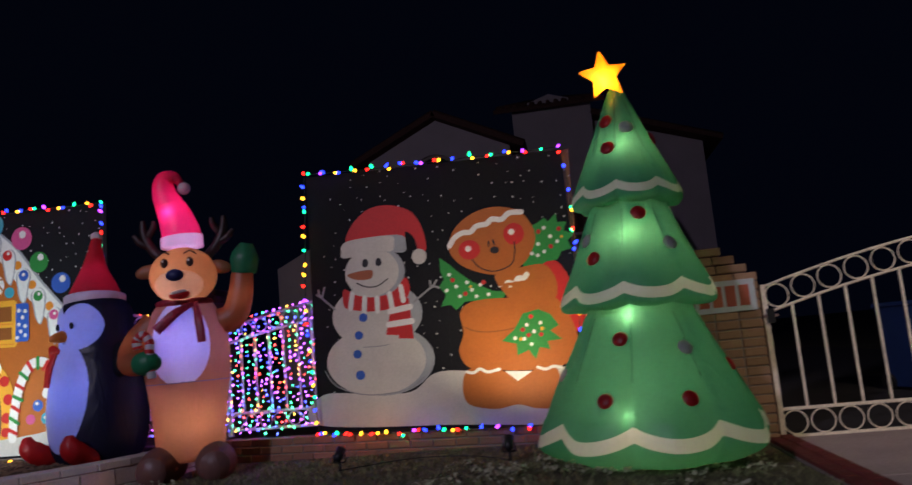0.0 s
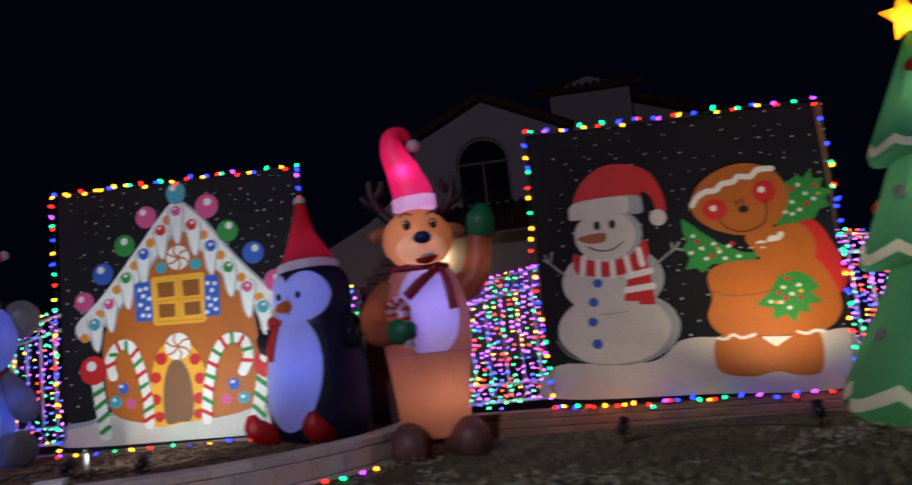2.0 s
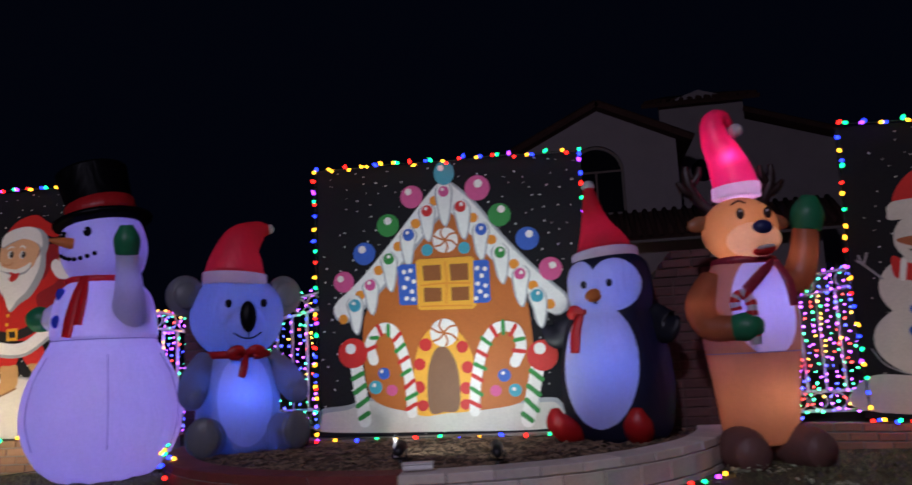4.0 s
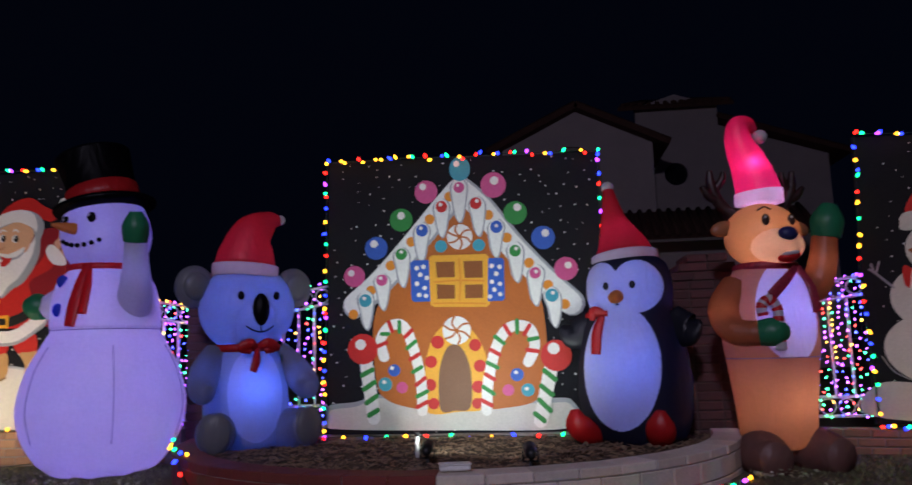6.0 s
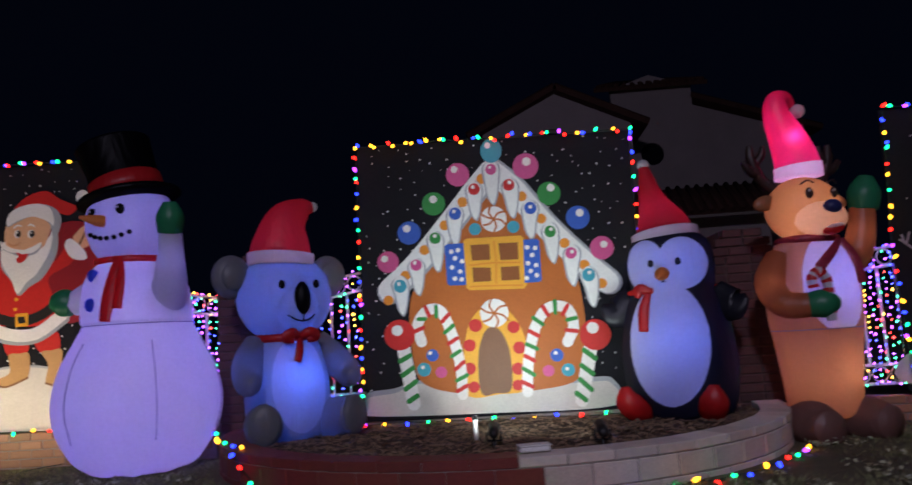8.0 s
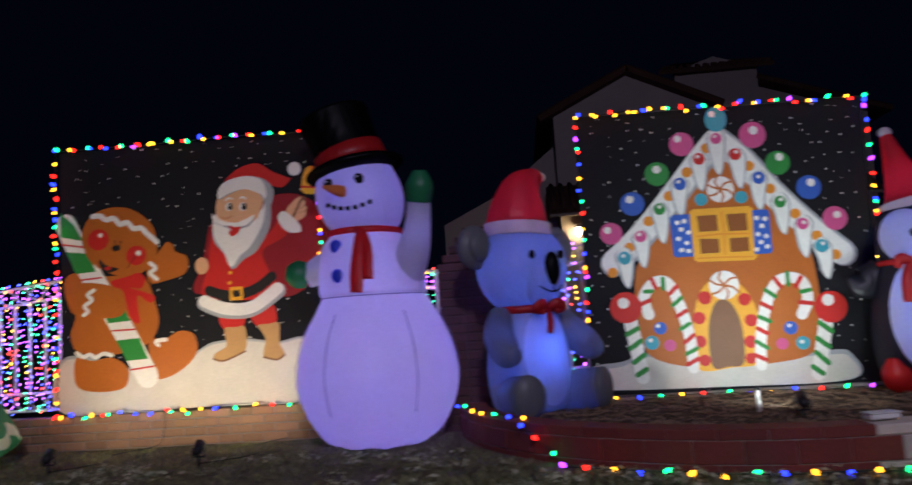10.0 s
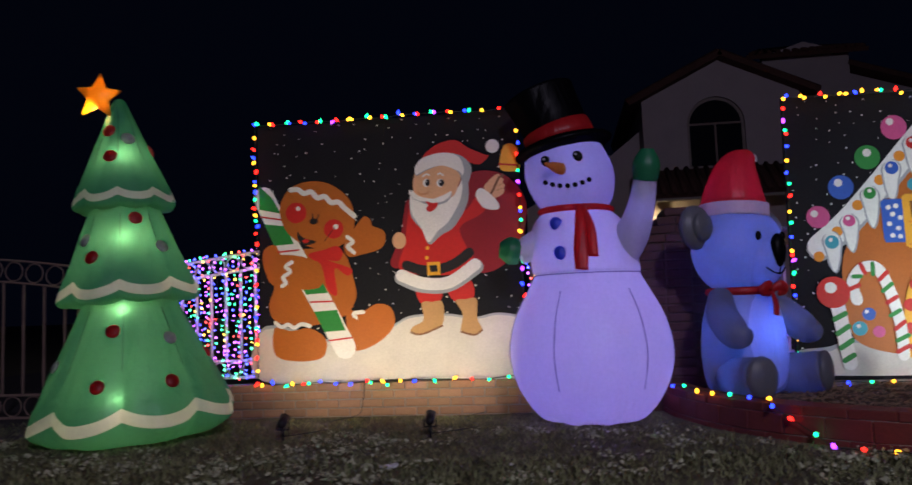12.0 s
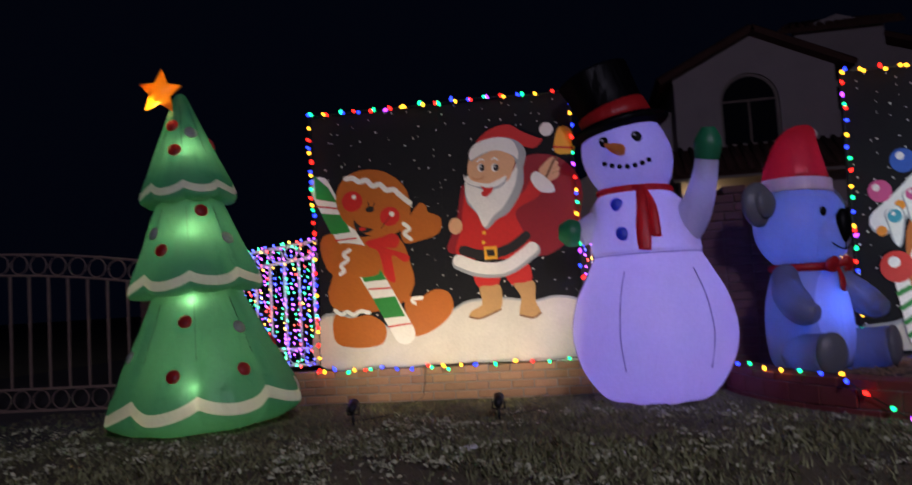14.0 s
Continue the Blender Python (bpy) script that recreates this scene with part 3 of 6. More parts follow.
def board(label, a, b, z0, height, tilt=0.0, ends=None):
    """A plywood board between two ends, painted black with white specks; local x along it, z up, front towards -y."""
    d = Vector((b[0] - a[0], b[1] - a[1]))
    L = d.length
    th = thing("painted_board", label, "painted board", pose(a[0], a[1], z0, 0, tilt, math.degrees(math.atan2(d.y, d.x))), "painted holiday boards")
    lb, lt, rb, rt = ends or (0.0, 0.0, L, L)
    for outline in (((lb, 0), (L / 2 - 0.0004, 0), (L / 2 - 0.0004, height), (lt, height)), ((L / 2 + 0.0004, 0), (rb, 0), (rt, height), (L / 2 + 0.0004, height))):
        bm = bmesh.new()
        front, back = ([bm.verts.new((u, y, v)) for u, v in outline] for y in (0.0, 0.018))
        bm.faces.new(front)
        bm.faces.new(back[::-1])
        for i in range(4):
            bm.faces.new((front[i], back[i], back[(i + 1) % 4], front[(i + 1) % 4]))
        bmesh.ops.recalc_face_normals(bm, faces=bm.faces)
        part("panel", bm, P_BACK, th)
    for x in (0.08, L / 2, L - 0.08):
        part("batten", box((x - 0.04, 0.019, 0.0), (x + 0.04, 0.055, height)), P_WOOD, th)
    bm = bmesh.new()
    for j in range(22):
        for i in range(20):
            if rng.random() < 0.25:
                continue
            x, z = (i + 0.5 + rng.uniform(-0.38, 0.38) + (0.5 if j % 2 else 0)) * L / 20.5, (j + 0.5 + rng.uniform(-0.35, 0.35)) * height / 22
            if not 0.03 < x < L - 0.03:
                continue
            r = rng.choice((0.0045, 0.006, 0.008))
            bm.faces.new([bm.verts.new((x + r * math.cos(k * 1.0472), -0.002, z - r * math.sin(k * 1.0472))) for k in range(6)][::-1])
    tagged(part("painted_specks", bm, P_WHITE, th), "white painted snow specks", kind="stuff")
    th["deep"] = 0.003
    return th


class Art:
    """Flat painted shapes laid one above the other on a board, as one mesh."""

    def __init__(self, name, on):
        self.name, self.on, self.bm, self.mats, self.deep = name, on, bmesh.new(), [], on["deep"]
        self.last = None

    def lay(self, m, pts, step=0.0002):
        if m not in self.mats:
            self.mats.append(m)
        k = self.mats.index(m)
        self.last = None
        from mathutils.geometry import tessellate_polygon
        self.deep += step
        vs = [self.bm.verts.new((p[0], -self.deep, p[1])) for p in pts]
        for t in tessellate_polygon([[Vector((p[0], p[1], 0)) for p in pts]]):
            f = self.bm.faces.new([vs[i] for i in t])
            f.material_index = k
            f.normal_update()
            if f.normal.y > 0:
                f.normal_flip()

    def disc(self, m, u, v, ru, rv):
        n = 40 if ru > 0.04 else 16
        again = self.last == m
        self.lay(m, [(u + ru * math.cos(2 * math.pi * i / n), v + rv * math.sin(2 * math.pi * i / n)) for i in range(n)], 0.00002 if again else 0.0002)
        self.last = m

    def shape(self, m, pts):
        self.lay(m, [(p.x, p.y) for p in smooth_path([(a, b, 0) for a, b in pts], 6, True)])

    def poly(self, m, pts):
        self.lay(m, pts)

    def stroke(self, m, width, pts):
        path = smooth_path([(a, b, 0) for a, b in pts], 6)
        left, right = [], []
        for i, p in enumerate(path):
            d = (path[min(i + 1, len(path) - 1)] - path[max(i - 1, 0)]).normalized()
            nrm = Vector((-d.y, d.x, 0)) * width / 2
            left.append(p + nrm)
            right.append(p - nrm)
        ends = []
        for c, a, b in ((path[-1], left[-1], right[-1]), (path[0], right[0], left[0])):
            arm = a - c
            ends.append([c + Matrix.Rotation(-math.pi * k / 6, 3, "Z") @ arm for k in range(1, 6)])
        self.lay(m, [(p.x, p.y) for p in left + ends[0] + right[::-1] + ends[1]])

    def done(self):
        self.on["deep"] = self.deep
        part(self.name, self.bm, self.mats, self.on)


boardA = board("black plywood board painted with a snow figure and gingerbread figure", (-2.32, 6.83), (0.10, 6.67), 0.20, 2.38, 2.0, (-0.07, -0.11, 2.43, 2.32))
boardB = board("black plywood board painted with a gingerbread house", (-6.95, 6.9), (-4.5, 6.9), 0.19, 2.45, 0.8)
boardC = board("black plywood board painted with a red-coated figure and gingerbread figure", (-11.7, 6.83), (-9.23, 6.83), 0.30, 2.40)
art = Art("painted_snow", boardB)
art.shape(P_SHADE, [(-0.007, 0.15), (0.023, 0.25), (0.27, 0.28), (0.47, 0.34), (0.81, 0.29), (1.24, 0.24), (1.58, 0.27), (1.98, 0.30), (2.16, 0.27), (2.16, 0.052), (1.11, 0.032), (0.030, 0.050)])
art.shape(P_SNOW, [(0.013, 0.14), (0.038, 0.21), (0.27, 0.24), (0.47, 0.31), (0.81, 0.25), (1.25, 0.20), (1.58, 0.24), (1.98, 0.26), (2.14, 0.24), (2.14, 0.052), (1.11, 0.032), (0.043, 0.050)])
art.done()
art = Art("painted_gingerbread_house", boardB)


def drip(u, v, u2, v2):
    """A hanging drop of icing with a grey edge, broad above and narrow at its tip."""
    for m, grow, move in ((P_SHADE, 0.014, 0.010), (P_ICING, 0.0, 0.0)):
        art.shape(m, [(u - 0.066 - grow, v + 0.01), (u + move, v + 0.075), (u + 0.066 + grow, v + 0.01), (u2 + 0.052 + grow, v2 + 0.09), (u2 + 0.030 + grow, v2 - 0.03), (u2 + move, v2 - 0.075 - grow), (u2 - 0.030 - grow, v2 - 0.02), (u2 - 0.052 - grow, v2 + 0.09)])


art.shape(P_GINGER, [(1.19, 2.12), (1.40, 1.87), (1.64, 1.59), (1.88, 1.22), (1.94, 0.98), (1.95, 0.58), (1.86, 0.29), (1.51, 0.21), (1.18, 0.20), (0.84, 0.21), (0.55, 0.29), (0.45, 0.45), (0.42, 0.92), (0.50, 1.19), (0.75, 1.56), (0.99, 1.88)])
art.stroke(P_SHADE, 0.226, [(1.225, 2.16), (1.415, 1.98), (1.655, 1.66), (1.935, 1.35), (2.185, 1.11)])
art.stroke(P_SHADE, 0.226, [(1.21, 2.15), (1.065, 1.985), (0.785, 1.655), (0.505, 1.345), (0.255, 1.125)])
art.stroke(P_ICING, 0.200, [(1.21, 2.16), (1.40, 1.98), (1.64, 1.66), (1.92, 1.35), (2.17, 1.11)])
art.stroke(P_ICING, 0.200, [(1.21, 2.16), (1.06, 2.00), (0.78, 1.67), (0.50, 1.36), (0.25, 1.14)])
art.disc(P_ORANGE, 0.24, 1.05, 0.044, 0.044)
art.disc(P_ORANGE, 0.40, 1.26, 0.045, 0.044)
art.disc(P_ORANGE, 0.58, 1.48, 0.045, 0.045)
art.disc(P_ORANGE, 0.77, 1.69, 0.045, 0.045)
art.disc(P_ORANGE, 0.94, 1.89, 0.045, 0.046)
art.disc(P_ORANGE, 1.12, 2.09, 0.045, 0.046)
art.disc(P_ORANGE, 1.47, 1.91, 0.045, 0.045)
art.disc(P_ORANGE, 1.63, 1.70, 0.045, 0.045)
art.disc(P_ORANGE, 1.82, 1.47, 0.044, 0.045)
art.disc(P_ORANGE, 1.98, 1.27, 0.044, 0.044)
art.disc(P_ORANGE, 2.12, 1.10, 0.044, 0.044)
drip(0.35, 1.19, 0.36, 0.99)
drip(0.50, 1.34, 0.51, 1.16)
drip(0.68, 1.57, 0.69, 1.36)
drip(0.87, 1.79, 0.86, 1.58)
drip(1.05, 2.00, 1.05, 1.80)
drip(1.21, 2.18, 1.21, 1.93)
drip(1.37, 2.01, 1.38, 1.80)
drip(1.54, 1.80, 1.53, 1.60)
drip(1.70, 1.59, 1.71, 1.38)
drip(1.88, 1.38, 1.87, 1.17)
drip(2.01, 1.18, 2.03, 0.98)
art.disc(P_TEAL, 0.35, 1.17, 0.058, 0.058)
art.disc(P_TEAL, 2.01, 1.18, 0.058, 0.058)
art.disc(P_TEAL, 1.04, 1.64, 0.055, 0.055)
art.disc(P_TEAL, 1.38, 1.64, 0.055, 0.055)
art.disc(P_TEAL, 1.22, 2.34, 0.094, 0.111)
art.disc(P_TEAL, 0.53, 0.43, 0.061, 0.060)
art.disc(P_TEAL, 1.78, 0.37, 0.057, 0.056)
art.disc(P_PINK, 0.50, 1.35, 0.052, 0.051)
art.disc(P_PINK, 1.21, 2.17, 0.049, 0.050)
art.disc(P_PINK, 1.87, 1.38, 0.051, 0.051)
art.disc(P_PINK, 0.91, 2.14, 0.104, 0.106)
art.disc(P_PINK, 0.25, 1.39, 0.096, 0.096)
art.disc(P_PINK, 1.52, 2.18, 0.114, 0.117)
art.disc(P_PINK, 2.14, 1.41, 0.102, 0.103)
art.disc(P_PINK, 0.68, 0.40, 0.050, 0.049)
art.disc(P_PINK, 1.61, 0.37, 0.050, 0.049)
art.disc(P_GREEN, 0.68, 1.58, 0.052, 0.052)
art.disc(P_GREEN, 1.70, 1.58, 0.051, 0.052)
art.disc(P_GREEN, 0.68, 1.89, 0.104, 0.105)
art.disc(P_GREEN, 1.71, 1.92, 0.103, 0.105)
art.disc(P_BLUE, 0.87, 1.79, 0.055, 0.056)
art.disc(P_BLUE, 1.54, 1.80, 0.055, 0.056)
art.disc(P_BLUE, 0.45, 1.64, 0.104, 0.104)
art.disc(P_BLUE, 1.95, 1.69, 0.103, 0.104)
art.disc(P_BLUE, 0.61, 0.55, 0.054, 0.053)
art.disc(P_BLUE, 1.69, 0.50, 0.057, 0.056)
art.disc(P_RED, 1.05, 2.00, 0.052, 0.053)
art.disc(P_RED, 1.36, 2.02, 0.052, 0.053)
art.disc(P_WHITE, 0.88, 2.19, 0.031, 0.032)
art.disc(P_WHITE, 0.68, 1.93, 0.035, 0.035)
art.disc(P_WHITE, 0.43, 1.68, 0.035, 0.035)
art.disc(P_WHITE, 0.22, 1.42, 0.031, 0.031)
art.disc(P_WHITE, 1.53, 2.22, 0.038, 0.039)
art.disc(P_WHITE, 1.73, 1.97, 0.034, 0.035)
art.disc(P_WHITE, 1.97, 1.73, 0.034, 0.035)
art.disc(P_WHITE, 2.16, 1.44, 0.031, 0.031)
art.disc(P_WHITE, 1.19, 2.39, 0.028, 0.029)
art.disc(P_WHITE, 0.34, 1.19, 0.017, 0.017)
art.disc(P_WHITE, 0.49, 1.37, 0.017, 0.017)
art.disc(P_WHITE, 0.68, 1.60, 0.017, 0.017)
art.disc(P_WHITE, 0.86, 1.81, 0.017, 0.017)
art.disc(P_WHITE, 1.04, 2.02, 0.017, 0.018)
art.disc(P_WHITE, 1.20, 2.19, 0.014, 0.014)
art.disc(P_WHITE, 1.37, 2.04, 0.017, 0.018)
art.disc(P_WHITE, 1.54, 1.81, 0.017, 0.017)
art.disc(P_WHITE, 1.71, 1.60, 0.017, 0.017)
art.disc(P_WHITE, 1.88, 1.39, 0.017, 0.017)
art.disc(P_WHITE, 2.02, 1.20, 0.017, 0.017)
art.disc(P_WHITE, 1.21, 1.72, 0.114, 0.115)
art.disc(P_WHITE, 0.59, 0.57, 0.017, 0.017)
art.disc(P_WHITE, 0.52, 0.45, 0.017, 0.017)
art.disc(P_WHITE, 1.68, 0.52, 0.017, 0.016)
art.disc(P_WHITE, 1.77, 0.38, 0.017, 0.016)
art.stroke(P_GINGER, 0.017, [(1.21, 1.72), (1.17, 1.78), (1.19, 1.84)])
art.stroke(P_GINGER, 0.017, [(1.21, 1.72), (1.25, 1.77), (1.30, 1.78)])
art.stroke(P_GINGER, 0.017, [(1.21, 1.72), (1.27, 1.71), (1.31, 1.67)])
art.stroke(P_GINGER, 0.017, [(1.21, 1.72), (1.23, 1.66), (1.21, 1.61)])
art.stroke(P_GINGER, 0.017, [(1.21, 1.72), (1.17, 1.68), (1.12, 1.67)])
art.stroke(P_GINGER, 0.017, [(1.21, 1.72), (1.15, 1.74), (1.10, 1.77)])
art.poly(P_YELLOW, [(0.93, 1.54), (0.96, 1.56), (1.44, 1.56), (1.47, 1.53), (1.47, 1.12), (1.44, 1.09), (0.97, 1.10), (0.94, 1.12)])
art.poly(P_GINGER_DARK, [(0.99, 1.50), (1.16, 1.50), (1.16, 1.36), (1.00, 1.36)])
art.poly(P_GINGER_DARK, [(1.24, 1.50), (1.41, 1.50), (1.41, 1.35), (1.25, 1.35)])
art.poly(P_GINGER_DARK, [(1.00, 1.30), (1.16, 1.29), (1.16, 1.17), (1.00, 1.17)])
art.poly(P_GINGER_DARK, [(1.25, 1.29), (1.41, 1.29), (1.41, 1.17), (1.25, 1.17)])
art.stroke(P_ORANGE, 0.014, [(0.98, 1.32), (1.18, 1.33), (1.42, 1.32)])
art.stroke(P_ORANGE, 0.014, [(0.97, 1.13), (1.17, 1.13), (1.43, 1.12)])
art.stroke(P_ORANGE, 0.014, [(1.20, 1.52), (1.21, 1.34), (1.20, 1.15)])
art.poly(P_BLUE, [(0.76, 1.50), (0.79, 1.52), (0.93, 1.52), (0.94, 1.15), (0.79, 1.15), (0.77, 1.17)])
art.poly(P_BLUE, [(1.46, 1.52), (1.58, 1.52), (1.60, 1.50), (1.60, 1.16), (1.58, 1.14), (1.45, 1.14)])
art.disc(P_WHITE, 0.82, 1.45, 0.021, 0.021)
art.disc(P_WHITE, 0.88, 1.46, 0.021, 0.021)
art.disc(P_WHITE, 0.85, 1.39, 0.021, 0.021)
art.disc(P_WHITE, 0.91, 1.36, 0.021, 0.021)
art.disc(P_WHITE, 0.82, 1.31, 0.021, 0.021)
art.disc(P_WHITE, 0.89, 1.27, 0.021, 0.020)
art.disc(P_WHITE, 0.84, 1.21, 0.021, 0.020)
art.disc(P_WHITE, 0.90, 1.20, 0.020, 0.020)
art.disc(P_WHITE, 1.49, 1.45, 0.021, 0.021)
art.disc(P_WHITE, 1.56, 1.44, 0.020, 0.021)
art.disc(P_WHITE, 1.53, 1.38, 0.020, 0.021)
art.disc(P_WHITE, 1.49, 1.31, 0.020, 0.020)
art.disc(P_WHITE, 1.56, 1.29, 0.020, 0.020)
art.disc(P_WHITE, 1.51, 1.24, 0.020, 0.020)
art.disc(P_WHITE, 1.56, 1.20, 0.020, 0.020)
art.disc(P_WHITE, 1.47, 1.18, 0.020, 0.020)
art.shape(P_YELLOW, [(0.89, 0.20), (0.89, 0.58), (0.97, 0.85), (1.15, 0.97), (1.34, 0.85), (1.44, 0.58), (1.43, 0.24), (1.18, 0.19)])
art.shape(P_WOOD, [(1.02, 0.21), (1.01, 0.52), (1.07, 0.72), (1.15, 0.77), (1.23, 0.71), (1.29, 0.52), (1.28, 0.23), (1.15, 0.20)])
art.disc(P_RED, 1.00, 0.79, 0.058, 0.057)
art.disc(P_RED, 0.94, 0.62, 0.054, 0.053)
art.disc(P_RED, 0.93, 0.42, 0.054, 0.053)
art.disc(P_RED, 0.96, 0.26, 0.050, 0.049)
art.disc(P_RED, 1.33, 0.76, 0.054, 0.053)
art.disc(P_RED, 1.37, 0.58, 0.054, 0.053)
art.disc(P_RED, 1.35, 0.40, 0.054, 0.053)
art.disc(P_RED, 1.34, 0.26, 0.047, 0.046)
art.disc(P_WHITE, 1.17, 0.89, 0.125, 0.124)
art.stroke(P_GINGER, 0.017, [(1.17, 0.89), (1.13, 0.95), (1.15, 1.01)])
art.stroke(P_GINGER, 0.017, [(1.17, 0.89), (1.22, 0.94), (1.28, 0.95)])
art.stroke(P_GINGER, 0.017, [(1.17, 0.89), (1.24, 0.87), (1.29, 0.82)])
art.stroke(P_GINGER, 0.017, [(1.17, 0.89), (1.20, 0.82), (1.18, 0.77)])
art.stroke(P_GINGER, 0.017, [(1.17, 0.89), (1.13, 0.84), (1.07, 0.82)])
art.stroke(P_GINGER, 0.017, [(1.17, 0.89), (1.11, 0.90), (1.05, 0.94)])
art.stroke(P_WHITE, 0.093, [(0.52, 0.67), (0.49, 0.82), (0.58, 0.94), (0.70, 0.93), (0.79, 0.72), (0.85, 0.45), (0.86, 0.20)])
art.stroke(P_RED, 0.036, [(0.467, 0.765), (0.542, 0.795)])
art.stroke(P_GREEN, 0.036, [(0.500, 0.870), (0.560, 0.870)])
art.stroke(P_RED, 0.036, [(0.565, 0.972), (0.595, 0.897)])
art.stroke(P_GREEN, 0.036, [(0.660, 0.975), (0.660, 0.885)])
art.stroke(P_RED, 0.036, [(0.770, 0.900), (0.710, 0.840)])
art.stroke(P_GREEN, 0.036, [(0.802, 0.800), (0.728, 0.740)])
art.stroke(P_RED, 0.036, [(0.833, 0.688), (0.758, 0.643)])
art.stroke(P_GREEN, 0.036, [(0.853, 0.577), (0.778, 0.533)])
art.stroke(P_RED, 0.036, [(0.883, 0.480), (0.807, 0.420)])
art.stroke(P_GREEN, 0.036, [(0.905, 0.367), (0.815, 0.323)])
art.stroke(P_RED, 0.036, [(0.905, 0.278), (0.815, 0.232)])
art.stroke(P_WHITE, 0.093, [(1.42, 0.20), (1.44, 0.45), (1.52, 0.75), (1.64, 0.91), (1.80, 0.90), (1.85, 0.75), (1.79, 0.61)])
art.stroke(P_RED, 0.036, [(1.375, 0.288), (1.465, 0.242)])
art.stroke(P_GREEN, 0.036, [(1.395, 0.400), (1.485, 0.340)])
art.stroke(P_RED, 0.036, [(1.417, 0.508), (1.492, 0.462)])
art.stroke(P_GREEN, 0.036, [(1.435, 0.607), (1.525, 0.562)])
art.stroke(P_RED, 0.036, [(1.468, 0.717), (1.542, 0.673)])
art.stroke(P_GREEN, 0.036, [(1.508, 0.830), (1.583, 0.770)])
art.stroke(P_RED, 0.036, [(1.593, 0.923), (1.637, 0.847)])
art.stroke(P_GREEN, 0.036, [(1.700, 0.967), (1.700, 0.863)])
art.stroke(P_RED, 0.036, [(1.808, 0.923), (1.762, 0.847)])
art.stroke(P_GREEN, 0.036, [(1.873, 0.812), (1.798, 0.798)])
art.stroke(P_RED, 0.036, [(1.875, 0.698), (1.785, 0.712)])
art.stroke(P_WHITE, 0.117, [(0.36, 0.62), (0.43, 0.14)])
art.stroke(P_GREEN, 0.044, [(0.325, 0.512), (0.415, 0.558)])
art.stroke(P_GREEN, 0.044, [(0.345, 0.390), (0.435, 0.450)])
art.stroke(P_GREEN, 0.044, [(0.365, 0.270), (0.455, 0.330)])
art.stroke(P_GREEN, 0.044, [(0.388, 0.163), (0.463, 0.208)])
art.stroke(P_WHITE, 0.117, [(1.98, 0.55), (1.88, 0.11)])
art.stroke(P_GREEN, 0.044, [(1.925, 0.532), (2.015, 0.457)])
art.stroke(P_GREEN, 0.044, [(1.895, 0.403), (1.985, 0.328)])
art.stroke(P_GREEN, 0.044, [(1.875, 0.285), (1.965, 0.195)])
art.stroke(P_GREEN, 0.044, [(1.838, 0.170), (1.912, 0.110)])
art.disc(P_RED, 0.33, 0.74, 0.136, 0.134)
art.disc(P_RED, 2.03, 0.66, 0.134, 0.133)
art.disc(P_WHITE, 0.31, 0.78, 0.048, 0.047)
art.disc(P_WHITE, 2.01, 0.72, 0.050, 0.050)
art.done()
art = Art("painted_snow", boardA)
art.shape(P_SNOW, [(-0.08, 0.06), (-0.022, 0.32), (0.43, 0.32), (0.83, 0.32), (1.05, 0.47), (1.34, 0.48), (1.81, 0.39), (2.19, 0.47), (2.41, 0.44), (2.36, 0.026), (1.20, 0.018)])
art.done()
art = Art("painted_snow_figure", boardA)
art.disc(P_SHADE, 0.58, 0.61, 0.484, 0.314)
art.disc(P_SHADE, 0.57, 1.03, 0.402, 0.290)
art.disc(P_SNOW, 0.51, 0.61, 0.472, 0.308)
art.disc(P_SNOW, 0.47, 1.02, 0.361, 0.277)
art.stroke(P_GREY, 0.011, [(0.019, 0.54), (0.13, 0.40), (0.42, 0.31), (0.79, 0.34), (0.95, 0.44)])
art.stroke(P_GREY, 0.007, [(0.40, 0.74), (0.53, 0.74), (0.64, 0.75)])
art.disc(P_SHADE, 0.56, 1.42, 0.267, 0.226)
art.disc(P_SNOW, 0.51, 1.42, 0.260, 0.223)
art.shape(P_RED, [(0.23, 1.28), (0.35, 1.22), (0.52, 1.19), (0.71, 1.23), (0.83, 1.35), (0.86, 1.21), (0.74, 1.09), (0.51, 1.06), (0.34, 1.08), (0.23, 1.12)])
art.poly(P_RED, [(0.69, 1.14), (0.85, 1.16), (0.88, 0.79), (0.74, 0.80), (0.74, 0.83), (0.62, 0.84)])
art.stroke(P_WHITE, 0.048, [(0.31, 1.23), (0.29, 1.10)])
art.stroke(P_WHITE, 0.048, [(0.43, 1.19), (0.42, 1.06)])
art.stroke(P_WHITE, 0.048, [(0.55, 1.18), (0.55, 1.06)])
art.stroke(P_WHITE, 0.048, [(0.67, 1.21), (0.69, 1.08)])
art.stroke(P_WHITE, 0.048, [(0.78, 1.27), (0.80, 1.14)])
art.stroke(P_WHITE, 0.055, [(0.67, 1.05), (0.86, 1.08)])
art.stroke(P_WHITE, 0.055, [(0.65, 0.93), (0.87, 0.95)])
art.shape(P_RED, [(0.28, 1.70), (0.33, 1.87), (0.50, 2.01), (0.71, 2.03), (0.91, 1.95), (1.01, 1.79), (1.04, 1.59), (0.97, 1.58), (0.93, 1.71), (0.85, 1.77), (0.82, 1.68), (0.56, 1.68)])
